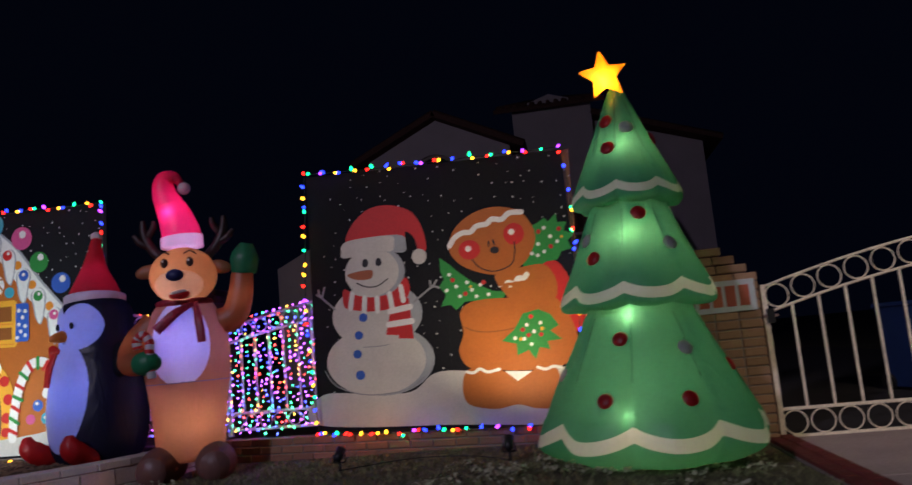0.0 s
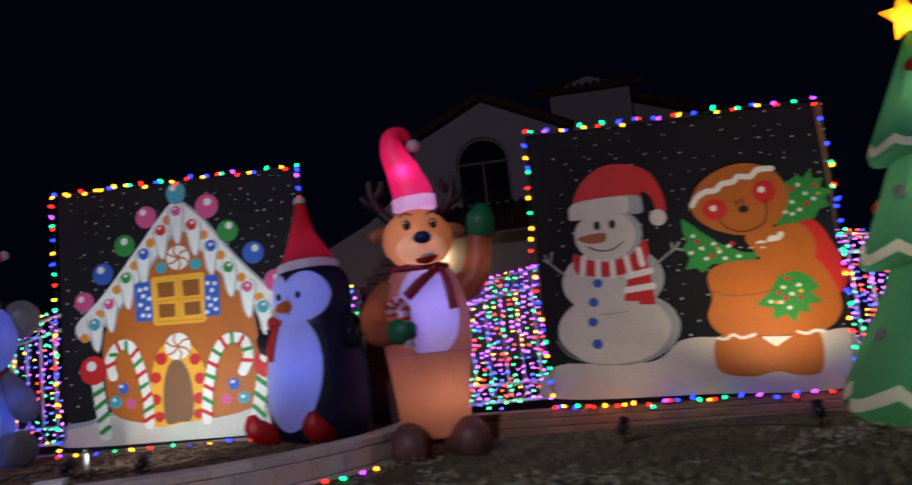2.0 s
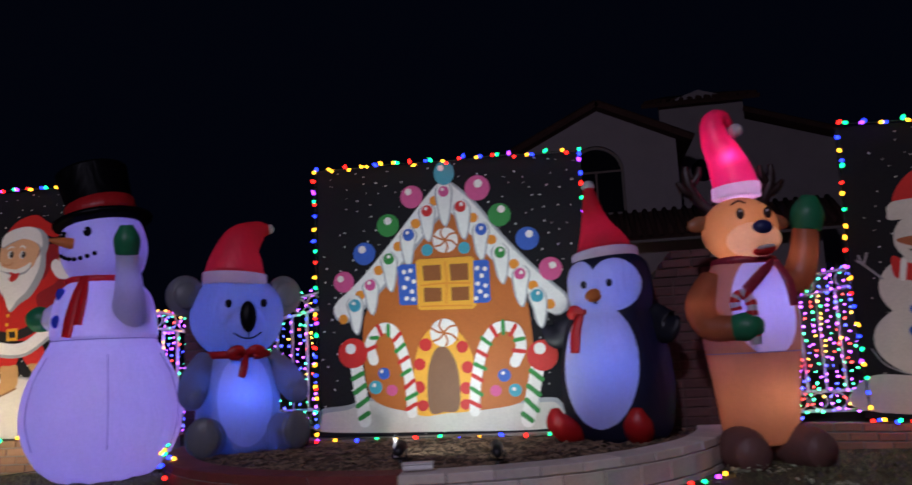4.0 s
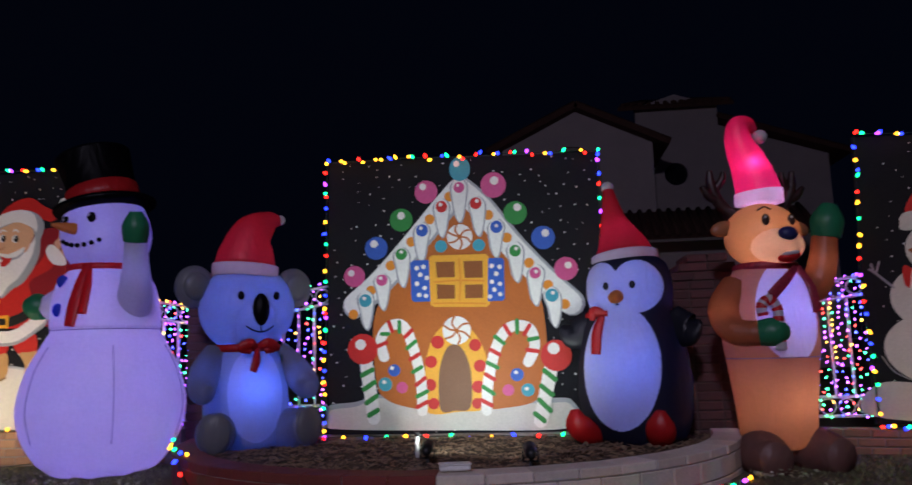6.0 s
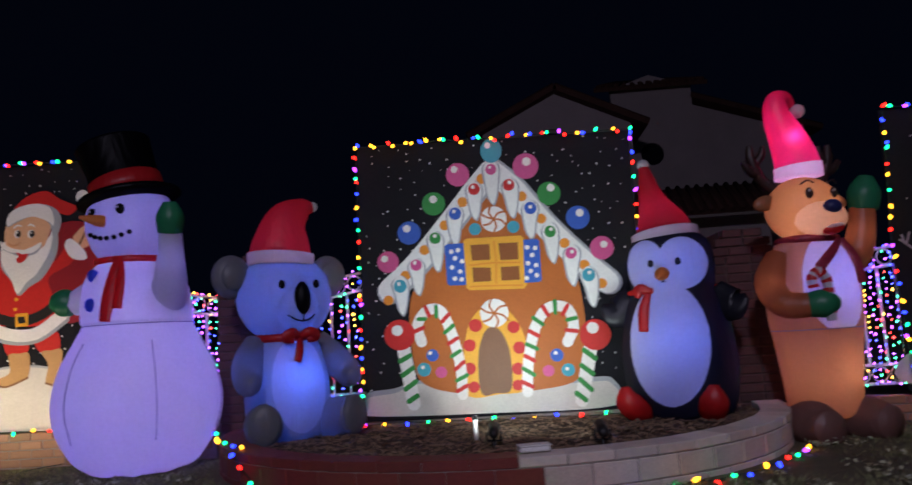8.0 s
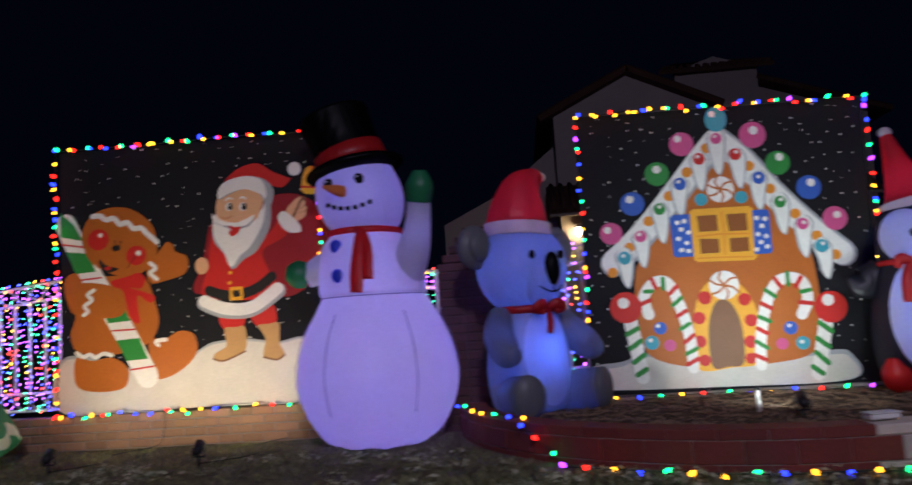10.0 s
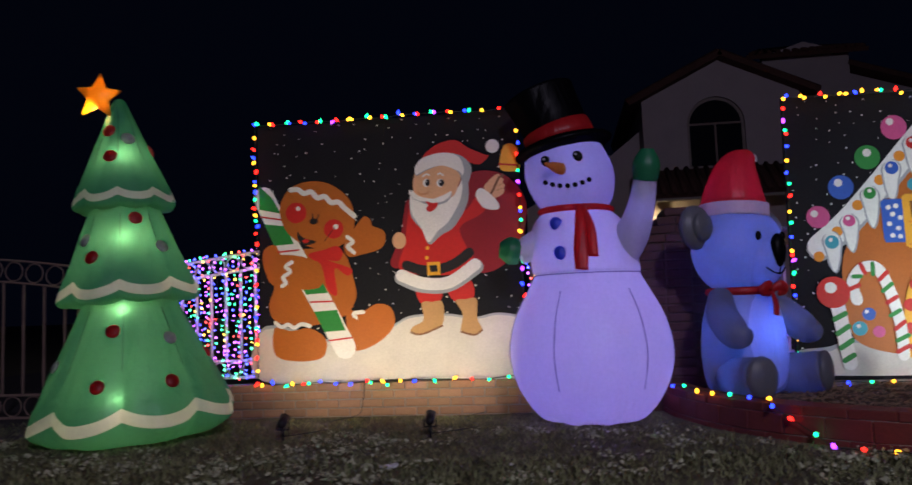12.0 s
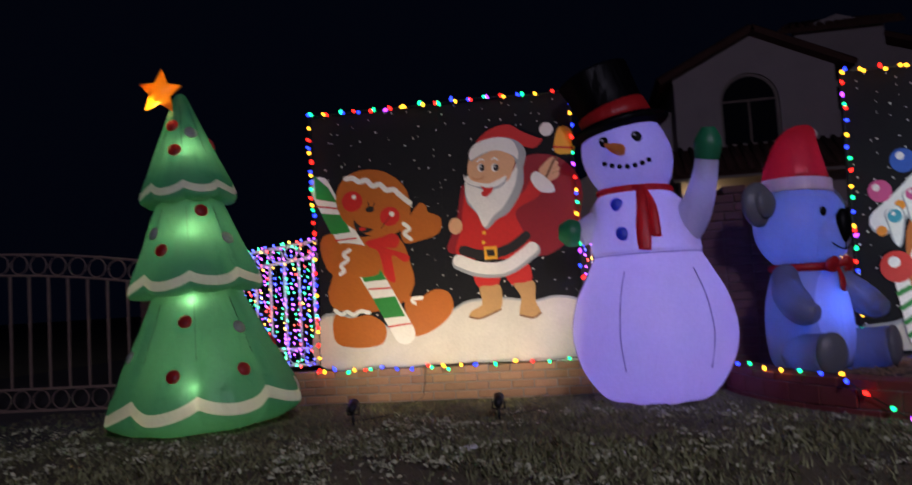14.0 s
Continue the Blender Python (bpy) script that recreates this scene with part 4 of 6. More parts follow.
art.shape(P_SHADE, [(0.23, 1.69), (0.30, 1.73), (0.56, 1.75), (0.81, 1.74), (0.85, 1.66), (0.82, 1.58), (0.56, 1.61), (0.25, 1.57), (0.22, 1.64)])
art.shape(P_SNOW, [(0.23, 1.69), (0.30, 1.73), (0.56, 1.75), (0.72, 1.74), (0.74, 1.67), (0.71, 1.60), (0.56, 1.61), (0.25, 1.57), (0.22, 1.64)])
art.disc(P_SNOW, 0.97, 1.53, 0.069, 0.071)
art.disc(P_BLACK, 0.45, 1.51, 0.030, 0.040)
art.disc(P_BLACK, 0.58, 1.51, 0.030, 0.039)
art.shape(P_CARROT, [(0.27, 1.41), (0.40, 1.44), (0.51, 1.44), (0.52, 1.40), (0.49, 1.36), (0.36, 1.36)])
art.stroke(P_BLACK, 0.011, [(0.36, 1.33), (0.45, 1.29), (0.56, 1.29), (0.66, 1.35)])
art.disc(P_BLUE, 0.41, 1.01, 0.041, 0.039)
art.disc(P_BLUE, 0.36, 0.85, 0.041, 0.039)
art.disc(P_BLUE, 0.34, 0.68, 0.041, 0.039)
art.disc(P_BLUE, 0.36, 0.49, 0.044, 0.042)
art.stroke(P_GREY, 0.018, [(0.14, 1.10), (0.008, 1.22), (-0.037, 1.25)])
art.stroke(P_GREY, 0.018, [(-0.020, 1.29), (0.008, 1.22), (0.042, 1.31)])
art.stroke(P_GREY, 0.018, [(0.90, 1.12), (1.07, 1.24), (1.14, 1.23)])
art.stroke(P_GREY, 0.018, [(1.06, 1.30), (1.07, 1.24), (1.12, 1.30)])
art.done()
art = Art("painted_gingerbread_figure", boardA)
art.shape(P_RED, [(2.04, 1.35), (2.13, 1.40), (2.23, 1.37), (2.32, 1.21), (2.42, 0.95), (2.38, 0.80), (2.27, 0.77), (2.19, 0.96), (2.10, 1.17)])
art.poly(P_GREEN, [(1.97, 1.70), (2.07, 1.74), (2.13, 1.78), (2.16, 1.74), (2.23, 1.81), (2.24, 1.73), (2.32, 1.73), (2.29, 1.65), (2.38, 1.62), (2.32, 1.56), (2.35, 1.49), (2.26, 1.47), (2.22, 1.40), (2.12, 1.39), (2.04, 1.34), (1.92, 1.34), (1.89, 1.53)])
art.poly(P_GREEN, [(1.16, 1.50), (1.25, 1.43), (1.31, 1.37), (1.45, 1.26), (1.62, 1.17), (1.76, 1.15), (1.70, 1.08), (1.54, 1.09), (1.37, 1.09), (1.29, 1.02), (1.24, 1.07), (1.15, 1.06), (1.20, 1.16), (1.14, 1.24), (1.19, 1.30), (1.16, 1.38)])
art.shape(P_GINGER, [(1.32, 0.99), (1.42, 1.08), (1.65, 1.10), (1.96, 1.08), (2.19, 1.06), (2.32, 0.82), (2.33, 0.62), (2.18, 0.48), (1.84, 0.46), (1.57, 0.48), (1.37, 0.51), (1.29, 0.65), (1.34, 0.81)])
art.stroke(P_GINGER_DARK, 0.011, [(1.34, 0.87), (1.46, 0.82), (1.63, 0.81), (1.84, 0.84), (1.89, 0.92)])
art.shape(P_GINGER, [(1.34, 0.47), (1.57, 0.50), (1.81, 0.41), (1.98, 0.47), (2.15, 0.45), (2.13, 0.16), (1.95, 0.13), (1.79, 0.17), (1.58, 0.14), (1.33, 0.21)])
art.shape(P_GINGER, [(1.66, 1.31), (1.91, 1.36), (2.11, 1.36), (2.20, 1.20), (2.16, 1.03), (2.02, 0.98), (1.85, 1.02), (1.74, 1.13)])
art.shape(P_GINGER, [(1.25, 1.59), (1.32, 1.76), (1.49, 1.88), (1.70, 1.92), (1.91, 1.86), (2.02, 1.71), (2.03, 1.56), (1.91, 1.38), (1.70, 1.31), (1.49, 1.35), (1.32, 1.45)])
art.poly(P_GREEN, [(1.68, 0.72), (1.80, 0.82), (1.88, 0.95), (2.02, 0.98), (2.12, 0.93), (2.19, 0.83), (2.11, 0.79), (2.21, 0.71), (2.08, 0.70), (2.10, 0.63), (2.01, 0.65), (1.97, 0.55), (1.91, 0.63), (1.81, 0.59), (1.81, 0.69)])
art.disc(P_WHITE, 1.30, 1.23, 0.018, 0.017)
art.disc(P_WHITE, 1.40, 1.26, 0.018, 0.017)
art.disc(P_WHITE, 1.44, 1.19, 0.018, 0.017)
art.disc(P_WHITE, 1.52, 1.23, 0.018, 0.017)
art.disc(P_WHITE, 1.59, 1.14, 0.017, 0.017)
art.disc(P_WHITE, 1.33, 1.14, 0.018, 0.017)
art.disc(P_WHITE, 1.48, 1.13, 0.018, 0.017)
art.disc(P_WHITE, 1.24, 1.34, 0.018, 0.017)
art.disc(P_WHITE, 1.21, 1.20, 0.018, 0.017)
art.disc(P_WHITE, 2.06, 1.55, 0.017, 0.017)
art.disc(P_WHITE, 2.11, 1.48, 0.017, 0.017)
art.disc(P_WHITE, 2.17, 1.61, 0.017, 0.017)
art.disc(P_WHITE, 2.23, 1.56, 0.017, 0.017)
art.disc(P_WHITE, 2.12, 1.69, 0.017, 0.017)
art.disc(P_WHITE, 2.00, 1.47, 0.017, 0.017)
art.disc(P_WHITE, 2.05, 1.45, 0.017, 0.017)
art.disc(P_WHITE, 1.91, 0.85, 0.017, 0.017)
art.disc(P_WHITE, 1.97, 0.79, 0.017, 0.017)
art.disc(P_WHITE, 1.80, 0.74, 0.017, 0.017)
art.disc(P_WHITE, 1.88, 0.73, 0.017, 0.017)
art.disc(P_WHITE, 2.03, 0.86, 0.017, 0.017)
art.disc(P_WHITE, 1.94, 0.68, 0.017, 0.017)
art.disc(P_RED, 1.27, 1.29, 0.021, 0.021)
art.disc(P_RED, 1.55, 1.25, 0.021, 0.021)
art.disc(P_RED, 1.38, 1.16, 0.021, 0.021)
art.disc(P_RED, 2.07, 1.66, 0.021, 0.021)
art.disc(P_RED, 2.25, 1.67, 0.020, 0.021)
art.disc(P_RED, 2.17, 1.52, 0.020, 0.021)
art.disc(P_RED, 1.87, 0.81, 0.020, 0.020)
art.disc(P_RED, 1.95, 0.92, 0.020, 0.020)
art.disc(P_RED, 2.03, 0.76, 0.020, 0.020)
art.disc(P_RED, 1.92, 0.76, 0.020, 0.020)
art.disc(P_YELLOW, 1.85, 0.73, 0.017, 0.017)
art.disc(P_YELLOW, 2.04, 0.81, 0.017, 0.017)
art.disc(P_YELLOW, 1.43, 1.22, 0.014, 0.014)
art.disc(P_YELLOW, 2.27, 1.60, 0.013, 0.014)
art.stroke(P_WHITE, 0.048, [(1.26, 1.60), (1.31, 1.67), (1.39, 1.71), (1.46, 1.71), (1.52, 1.76), (1.61, 1.77), (1.66, 1.81), (1.75, 1.80), (1.82, 1.85), (1.93, 1.85)])
art.stroke(P_WHITE, 0.048, [(1.69, 1.18), (1.74, 1.18), (1.77, 1.23), (1.83, 1.21), (1.86, 1.26), (1.91, 1.26), (1.94, 1.29)])
art.stroke(P_WHITE, 0.026, [(1.35, 0.47), (1.41, 0.46), (1.47, 0.49), (1.54, 0.46), (1.64, 0.48)])
art.stroke(P_WHITE, 0.026, [(1.98, 0.48), (2.05, 0.46), (2.11, 0.48), (2.18, 0.47)])
art.poly(P_WHITE, [(1.69, 0.46), (1.93, 0.45), (1.80, 0.37)])
art.disc(P_RED, 1.44, 1.55, 0.099, 0.088)
art.disc(P_RED, 1.85, 1.66, 0.093, 0.097)
art.disc(P_WHITE, 1.43, 1.56, 0.028, 0.028)
art.disc(P_WHITE, 1.83, 1.68, 0.028, 0.028)
art.stroke(P_BLACK, 0.015, [(1.62, 1.57), (1.62, 1.61)])
art.stroke(P_BLACK, 0.015, [(1.67, 1.58), (1.66, 1.62)])
art.disc(P_BLACK, 1.67, 1.53, 0.042, 0.031)
art.stroke(P_BLACK, 0.011, [(1.46, 1.46), (1.53, 1.38), (1.66, 1.34), (1.81, 1.39), (1.85, 1.50), (1.85, 1.59)])
art.done()
art = Art("painted_snow", boardC)
art.shape(P_SHADE, [(0.013, 0.49), (0.45, 0.45), (0.81, 0.33), (1.25, 0.48), (1.43, 0.56), (1.75, 0.57), (2.02, 0.53), (2.23, 0.56), (2.43, 0.51), (2.47, 0.34), (2.44, -0.027), (1.85, -0.013), (1.25, -0.007), (0.017, 0.004)])
art.shape(P_SNOW, [(0.011, 0.46), (0.45, 0.43), (0.81, 0.31), (1.25, 0.46), (1.43, 0.54), (1.75, 0.55), (2.02, 0.51), (2.23, 0.54), (2.42, 0.49), (2.47, 0.32), (2.44, -0.027), (1.85, -0.013), (1.25, -0.007), (0.017, 0.004)])
art.done()
art = Art("painted_gingerbread_figure", boardC)
art.shape(P_GINGER, [(0.042, 1.21), (0.16, 1.27), (0.42, 1.22), (0.79, 1.19), (0.91, 0.90), (0.92, 0.72), (0.79, 0.57), (0.45, 0.50), (0.16, 0.55), (0.09, 0.70), (0.14, 0.88), (0.052, 1.03)])
art.shape(P_GINGER, [(0.83, 0.62), (0.97, 0.61), (1.12, 0.68), (1.25, 0.64), (1.28, 0.49), (1.17, 0.36), (0.99, 0.27), (0.87, 0.30)])
art.stroke(P_WHITE, 0.205, [(0.054, 1.72), (0.20, 1.42), (0.36, 1.12), (0.58, 0.74), (0.81, 0.29)])
art.poly(P_GREEN, [(0.006, 1.84), (0.14, 1.71), (0.22, 1.56), (0.010, 1.61)])
art.poly(P_GREEN, [(0.056, 1.47), (0.27, 1.44), (0.34, 1.27), (0.15, 1.26)])
art.poly(P_GREEN, [(0.36, 0.98), (0.57, 0.98), (0.66, 0.80), (0.45, 0.79)])
art.poly(P_GREEN, [(0.52, 0.63), (0.74, 0.64), (0.82, 0.45), (0.62, 0.44)])
art.stroke(P_RED, 0.015, [(0.021, 1.54), (0.24, 1.50)])
art.stroke(P_RED, 0.015, [(0.19, 1.20), (0.39, 1.21)])
art.stroke(P_RED, 0.015, [(0.49, 0.72), (0.70, 0.72)])
art.stroke(P_RED, 0.015, [(0.66, 0.36), (0.87, 0.38)])
art.shape(P_GINGER, [(0.14, 0.49), (0.30, 0.46), (0.47, 0.48), (0.60, 0.41), (0.64, 0.32), (0.58, 0.20), (0.33, 0.18), (0.14, 0.25)])
art.shape(P_GINGER, [(0.07, 1.14), (0.27, 1.17), (0.49, 1.12), (0.61, 0.99), (0.57, 0.85), (0.29, 0.85), (0.10, 0.92)])
art.shape(P_GINGER, [(0.93, 1.39), (1.02, 1.49), (1.08, 1.46), (1.10, 1.40), (1.21, 1.34), (1.19, 1.20), (1.00, 1.14), (0.86, 1.13), (0.83, 1.26)])
art.shape(P_GINGER, [(0.21, 1.60), (0.30, 1.78), (0.49, 1.85), (0.71, 1.81), (0.89, 1.65), (0.93, 1.43), (0.86, 1.28), (0.68, 1.20), (0.46, 1.25), (0.28, 1.38)])
art.shape(P_RED, [(0.49, 1.17), (0.63, 1.20), (0.75, 1.23), (0.81, 1.17), (0.77, 1.09), (0.67, 1.10), (0.89, 1.01), (0.85, 0.95), (0.73, 1.02), (0.75, 0.78), (0.66, 0.83), (0.60, 1.06), (0.51, 1.12)])
art.stroke(P_WHITE, 0.048, [(0.32, 1.78), (0.39, 1.78), (0.45, 1.74), (0.52, 1.75), (0.58, 1.69), (0.65, 1.70), (0.71, 1.64), (0.78, 1.64), (0.83, 1.59), (0.93, 1.50)])
art.stroke(P_WHITE, 0.037, [(0.86, 1.31), (0.91, 1.26), (0.86, 1.22), (0.92, 1.16)])
art.stroke(P_WHITE, 0.037, [(0.32, 1.10), (0.26, 1.06), (0.30, 1.01), (0.23, 0.96), (0.26, 0.91), (0.22, 0.88)])
art.stroke(P_WHITE, 0.037, [(0.15, 0.54), (0.21, 0.50), (0.27, 0.52), (0.33, 0.49), (0.40, 0.52), (0.48, 0.50)])
art.stroke(P_WHITE, 0.037, [(0.99, 0.61), (0.90, 0.60), (0.92, 0.55), (0.85, 0.52), (0.85, 0.48)])
art.disc(P_RED, 0.37, 1.56, 0.101, 0.098)
art.disc(P_RED, 0.73, 1.39, 0.095, 0.090)
art.disc(P_WHITE, 0.39, 1.60, 0.022, 0.022)
art.disc(P_WHITE, 0.75, 1.41, 0.026, 0.025)
art.disc(P_BLACK, 0.54, 1.47, 0.041, 0.029)
art.stroke(P_BLACK, 0.011, [(0.53, 1.50), (0.53, 1.54)])
art.stroke(P_BLACK, 0.011, [(0.57, 1.49), (0.59, 1.53)])
art.shape(P_BLACK, [(0.38, 1.38), (0.44, 1.32), (0.56, 1.28), (0.46, 1.25), (0.39, 1.30)])
art.disc(P_RED, 0.46, 1.29, 0.033, 0.018)
art.stroke(P_BLACK, 0.007, [(0.74, 1.40), (0.68, 1.33), (0.64, 1.28)])
art.done()
art = Art("painted_red_coat_figure", boardC)
art.shape(P_DARKRED, [(1.82, 1.61), (1.97, 1.81), (2.18, 1.85), (2.38, 1.77), (2.52, 1.55), (2.48, 1.21), (2.33, 1.01), (2.12, 0.92), (1.92, 1.01), (1.79, 1.26)])
art.shape(P_DARKRED, [(1.43, 1.61), (1.36, 1.29), (1.26, 1.05), (1.35, 1.00), (1.47, 1.14), (1.51, 1.53)])
art.shape(P_RED, [(1.48, 1.57), (1.68, 1.62), (1.95, 1.49), (2.10, 1.65), (2.19, 1.58), (2.12, 1.46), (1.92, 1.35), (1.96, 1.18), (2.05, 1.02), (1.98, 0.93), (1.67, 0.92), (1.35, 0.98), (1.40, 1.22), (1.43, 1.43)])
art.shape(P_RED, [(1.50, 0.81), (1.72, 0.82), (1.70, 0.67), (1.54, 0.66)])
art.shape(P_RED, [(1.78, 0.81), (1.99, 0.86), (2.01, 0.68), (1.85, 0.67)])
art.stroke(P_BLACK, 0.091, [(1.41, 1.02), (1.56, 0.97), (1.70, 0.97), (1.86, 1.02), (1.99, 1.11)])
art.poly(P_YELLOW, [(1.60, 1.04), (1.72, 1.04), (1.72, 0.92), (1.60, 0.92)])
art.poly(P_BLACK, [(1.62, 1.01), (1.69, 1.01), (1.70, 0.95), (1.63, 0.95)])
art.stroke(P_SHADE, 0.132, [(1.36, 0.91), (1.55, 0.83), (1.80, 0.83), (2.05, 0.98)])
art.stroke(P_WHITE, 0.110, [(1.36, 0.93), (1.56, 0.85), (1.80, 0.85), (2.04, 1.00)])
art.disc(P_YELLOW, 1.61, 1.17, 0.018, 0.017)
art.disc(P_YELLOW, 1.60, 1.08, 0.018, 0.017)
art.shape(P_TAN, [(1.54, 0.67), (1.64, 0.68), (1.73, 0.67), (1.72, 0.47), (1.53, 0.39), (1.43, 0.41), (1.45, 0.46), (1.55, 0.52)])
art.shape(P_TAN, [(1.85, 0.68), (1.94, 0.69), (2.04, 0.69), (2.04, 0.52), (2.08, 0.41), (2.01, 0.38), (1.89, 0.40), (1.91, 0.56)])
art.stroke(P_WOOD, 0.018, [(1.43, 0.41), (1.53, 0.39), (1.72, 0.46)])
art.stroke(P_WOOD, 0.018, [(1.89, 0.40), (2.01, 0.37), (2.08, 0.41)])
art.shape(P_SHADE, [(1.48, 1.70), (1.54, 1.69), (1.77, 1.65), (1.93, 1.70), (1.99, 1.84), (2.00, 1.59), (1.87, 1.36), (1.74, 1.28), (1.63, 1.20), (1.57, 1.33), (1.47, 1.46), (1.46, 1.60)])
art.shape(P_WHITE, [(1.48, 1.70), (1.54, 1.69), (1.77, 1.65), (1.91, 1.71), (1.96, 1.81), (1.93, 1.60), (1.81, 1.40), (1.71, 1.32), (1.62, 1.22), (1.56, 1.35), (1.48, 1.48), (1.46, 1.60)])
art.shape(P_SKIN, [(1.52, 1.87), (1.63, 1.94), (1.84, 1.94), (1.94, 1.85), (1.91, 1.72), (1.84, 1.62), (1.61, 1.63), (1.50, 1.70)])
art.shape(P_SHADE, [(1.46, 1.72), (1.49, 1.66), (1.57, 1.62), (1.62, 1.59), (1.71, 1.58), (1.79, 1.60), (1.84, 1.66), (1.85, 1.64), (1.80, 1.58), (1.71, 1.56), (1.62, 1.57), (1.55, 1.60), (1.48, 1.64)])
art.shape(P_RED, [(1.61, 1.60), (1.67, 1.58), (1.72, 1.58), (1.70, 1.53), (1.65, 1.50), (1.62, 1.51), (1.61, 1.54), (1.63, 1.56)])
art.shape(P_WHITE, [(1.46, 1.72), (1.49, 1.67), (1.57, 1.64), (1.62, 1.61), (1.69, 1.62), (1.78, 1.65), (1.85, 1.68), (1.82, 1.62), (1.74, 1.59), (1.67, 1.58), (1.62, 1.60), (1.57, 1.60), (1.50, 1.63), (1.46, 1.67)])
art.disc(P_SKIN_DARK, 1.59, 1.69, 0.057, 0.035)
art.disc(P_SKIN, 1.59, 1.71, 0.057, 0.035)
art.stroke(P_WHITE, 0.015, [(1.59, 1.83), (1.62, 1.85), (1.65, 1.84)])
art.stroke(P_WHITE, 0.015, [(1.73, 1.84), (1.75, 1.85), (1.78, 1.83)])
art.disc(P_WHITE, 1.62, 1.77, 0.032, 0.039)
art.disc(P_WHITE, 1.75, 1.76, 0.035, 0.039)
art.disc(P_BLACK, 1.63, 1.77, 0.023, 0.032)
art.disc(P_BLACK, 1.76, 1.76, 0.025, 0.032)
art.disc(P_WHITE, 1.62, 1.78, 0.007, 0.007)
art.disc(P_WHITE, 1.75, 1.77, 0.007, 0.007)
art.shape(P_RED, [(1.59, 2.00), (1.71, 2.11), (1.89, 2.15), (2.02, 2.07), (2.16, 2.00), (2.20, 1.98), (2.12, 1.91), (2.01, 1.94), (1.94, 1.97), (1.77, 2.02)])
art.shape(P_SHADE, [(1.52, 1.91), (1.59, 1.99), (1.77, 2.04), (1.95, 2.00), (2.04, 1.89), (2.01, 1.75), (1.96, 1.72), (1.92, 1.85), (1.77, 1.92), (1.62, 1.88), (1.53, 1.84)])
art.shape(P_WHITE, [(1.52, 1.92), (1.59, 2.00), (1.77, 2.04), (1.92, 2.00), (1.97, 1.89), (1.96, 1.82), (1.92, 1.86), (1.77, 1.92), (1.62, 1.89), (1.53, 1.85)])
art.disc(P_WHITE, 2.24, 2.07, 0.062, 0.063)
art.disc(P_SKIN, 1.35, 1.25, 0.064, 0.077)
art.stroke(P_WOOD, 0.026, [(2.32, 1.80), (2.27, 1.63)])
art.shape(P_SKIN, [(2.15, 1.69), (2.19, 1.75), (2.25, 1.80), (2.29, 1.81), (2.30, 1.78), (2.33, 1.76), (2.32, 1.73), (2.34, 1.71), (2.33, 1.68), (2.33, 1.65), (2.31, 1.62), (2.27, 1.60), (2.21, 1.59)])
art.stroke(P_TAN, 0.007, [(2.27, 1.70), (2.32, 1.72)])
art.stroke(P_TAN, 0.007, [(2.26, 1.66), (2.32, 1.68)])
art.stroke(P_WOOD, 0.022, [(2.29, 1.78), (2.21, 1.63)])
art.shape(P_WHITE, [(2.07, 1.63), (2.13, 1.69), (2.26, 1.57), (2.27, 1.49), (2.14, 1.51)])
art.shape(P_YELLOW, [(2.35, 2.07), (2.45, 2.06), (2.49, 1.90), (2.45, 1.83), (2.32, 1.84), (2.30, 1.92)])
art.stroke(P_RED, 0.018, [(2.30, 1.90), (2.46, 1.88)])
art.done()


# ---- strings of lights ----
ORDER = ["red", "yellow", "blue", "green", "yellow", "red", "green", "blue", "yellow", "blue", "red", "green", "violet"]


def bulb_mesh(k):
    bm = bmesh.new()
    add_spun(bm, [(0.007, 0.0), (0.0125, 0.009), (0.0148, 0.020), (0.011, 0.035), (0.002, 0.047)], 0, nu=10, steps=2)
    me = bpy.data.meshes.new("bulb")
    bm.to_mesh(me)
    bm.free()
    me.materials.append(BULB[k])
    return me


BULB_MESH = {k: bulb_mesh(k) for k in HUES}


def light_string(label, pts, spacing=0.125, pairs=0.62, droop=0.012, seed=1, up=0.0):
    r = random.Random(seed)
    path = [Vector(p) for p in pts]
    th = thing("light_string", label, "light string", pose(*path[0]), "strings of coloured bulbs")
    base = path[0].copy()
    wire, places = [], []
    i = 0
    for a, b in zip(path, path[1:]):
        upright = abs((b - a).z) > 1
        n = max(1, round((b - a).length / (spacing * (0.72 if upright else 1.0))))
        for k in range(n):
            p = a.lerp(b, k / n)
            wire.append(p - base + Vector((r.uniform(-0.006, 0.006), r.uniform(-0.006, 0.0), r.uniform(-droop, droop))))
            places.append(wire[-1])
            if r.random() < pairs * (0.25 if upright else 1.0):
                places.append(wire[-1] + (b - a).normalized() * r.uniform(0.025, 0.05) + Vector((0, 0, r.uniform(-0.02, 0.015))))
    wire.append(path[-1] - base)
    bm = bmesh.new()
    add_tube(bm, wire, 0.004, 5)
    for p in places:
        add_tube(bm, [p, p + Vector((0, -0.012, 0.004))], 0.007, 6)
    part("wire", bm, WIRE, th)
    for p in places:
        k = ORDER[i % len(ORDER)] if r.random() < 0.8 else r.choice(ORDER)
        i += 1
        ob = new("bulb", BULB_MESH[k])
        ob.parent = th
        ob.matrix_basis = pose(p.x, p.y - 0.012, p.z, 90 + r.uniform(-70, 50), r.uniform(-60, 60), 0)
    return th


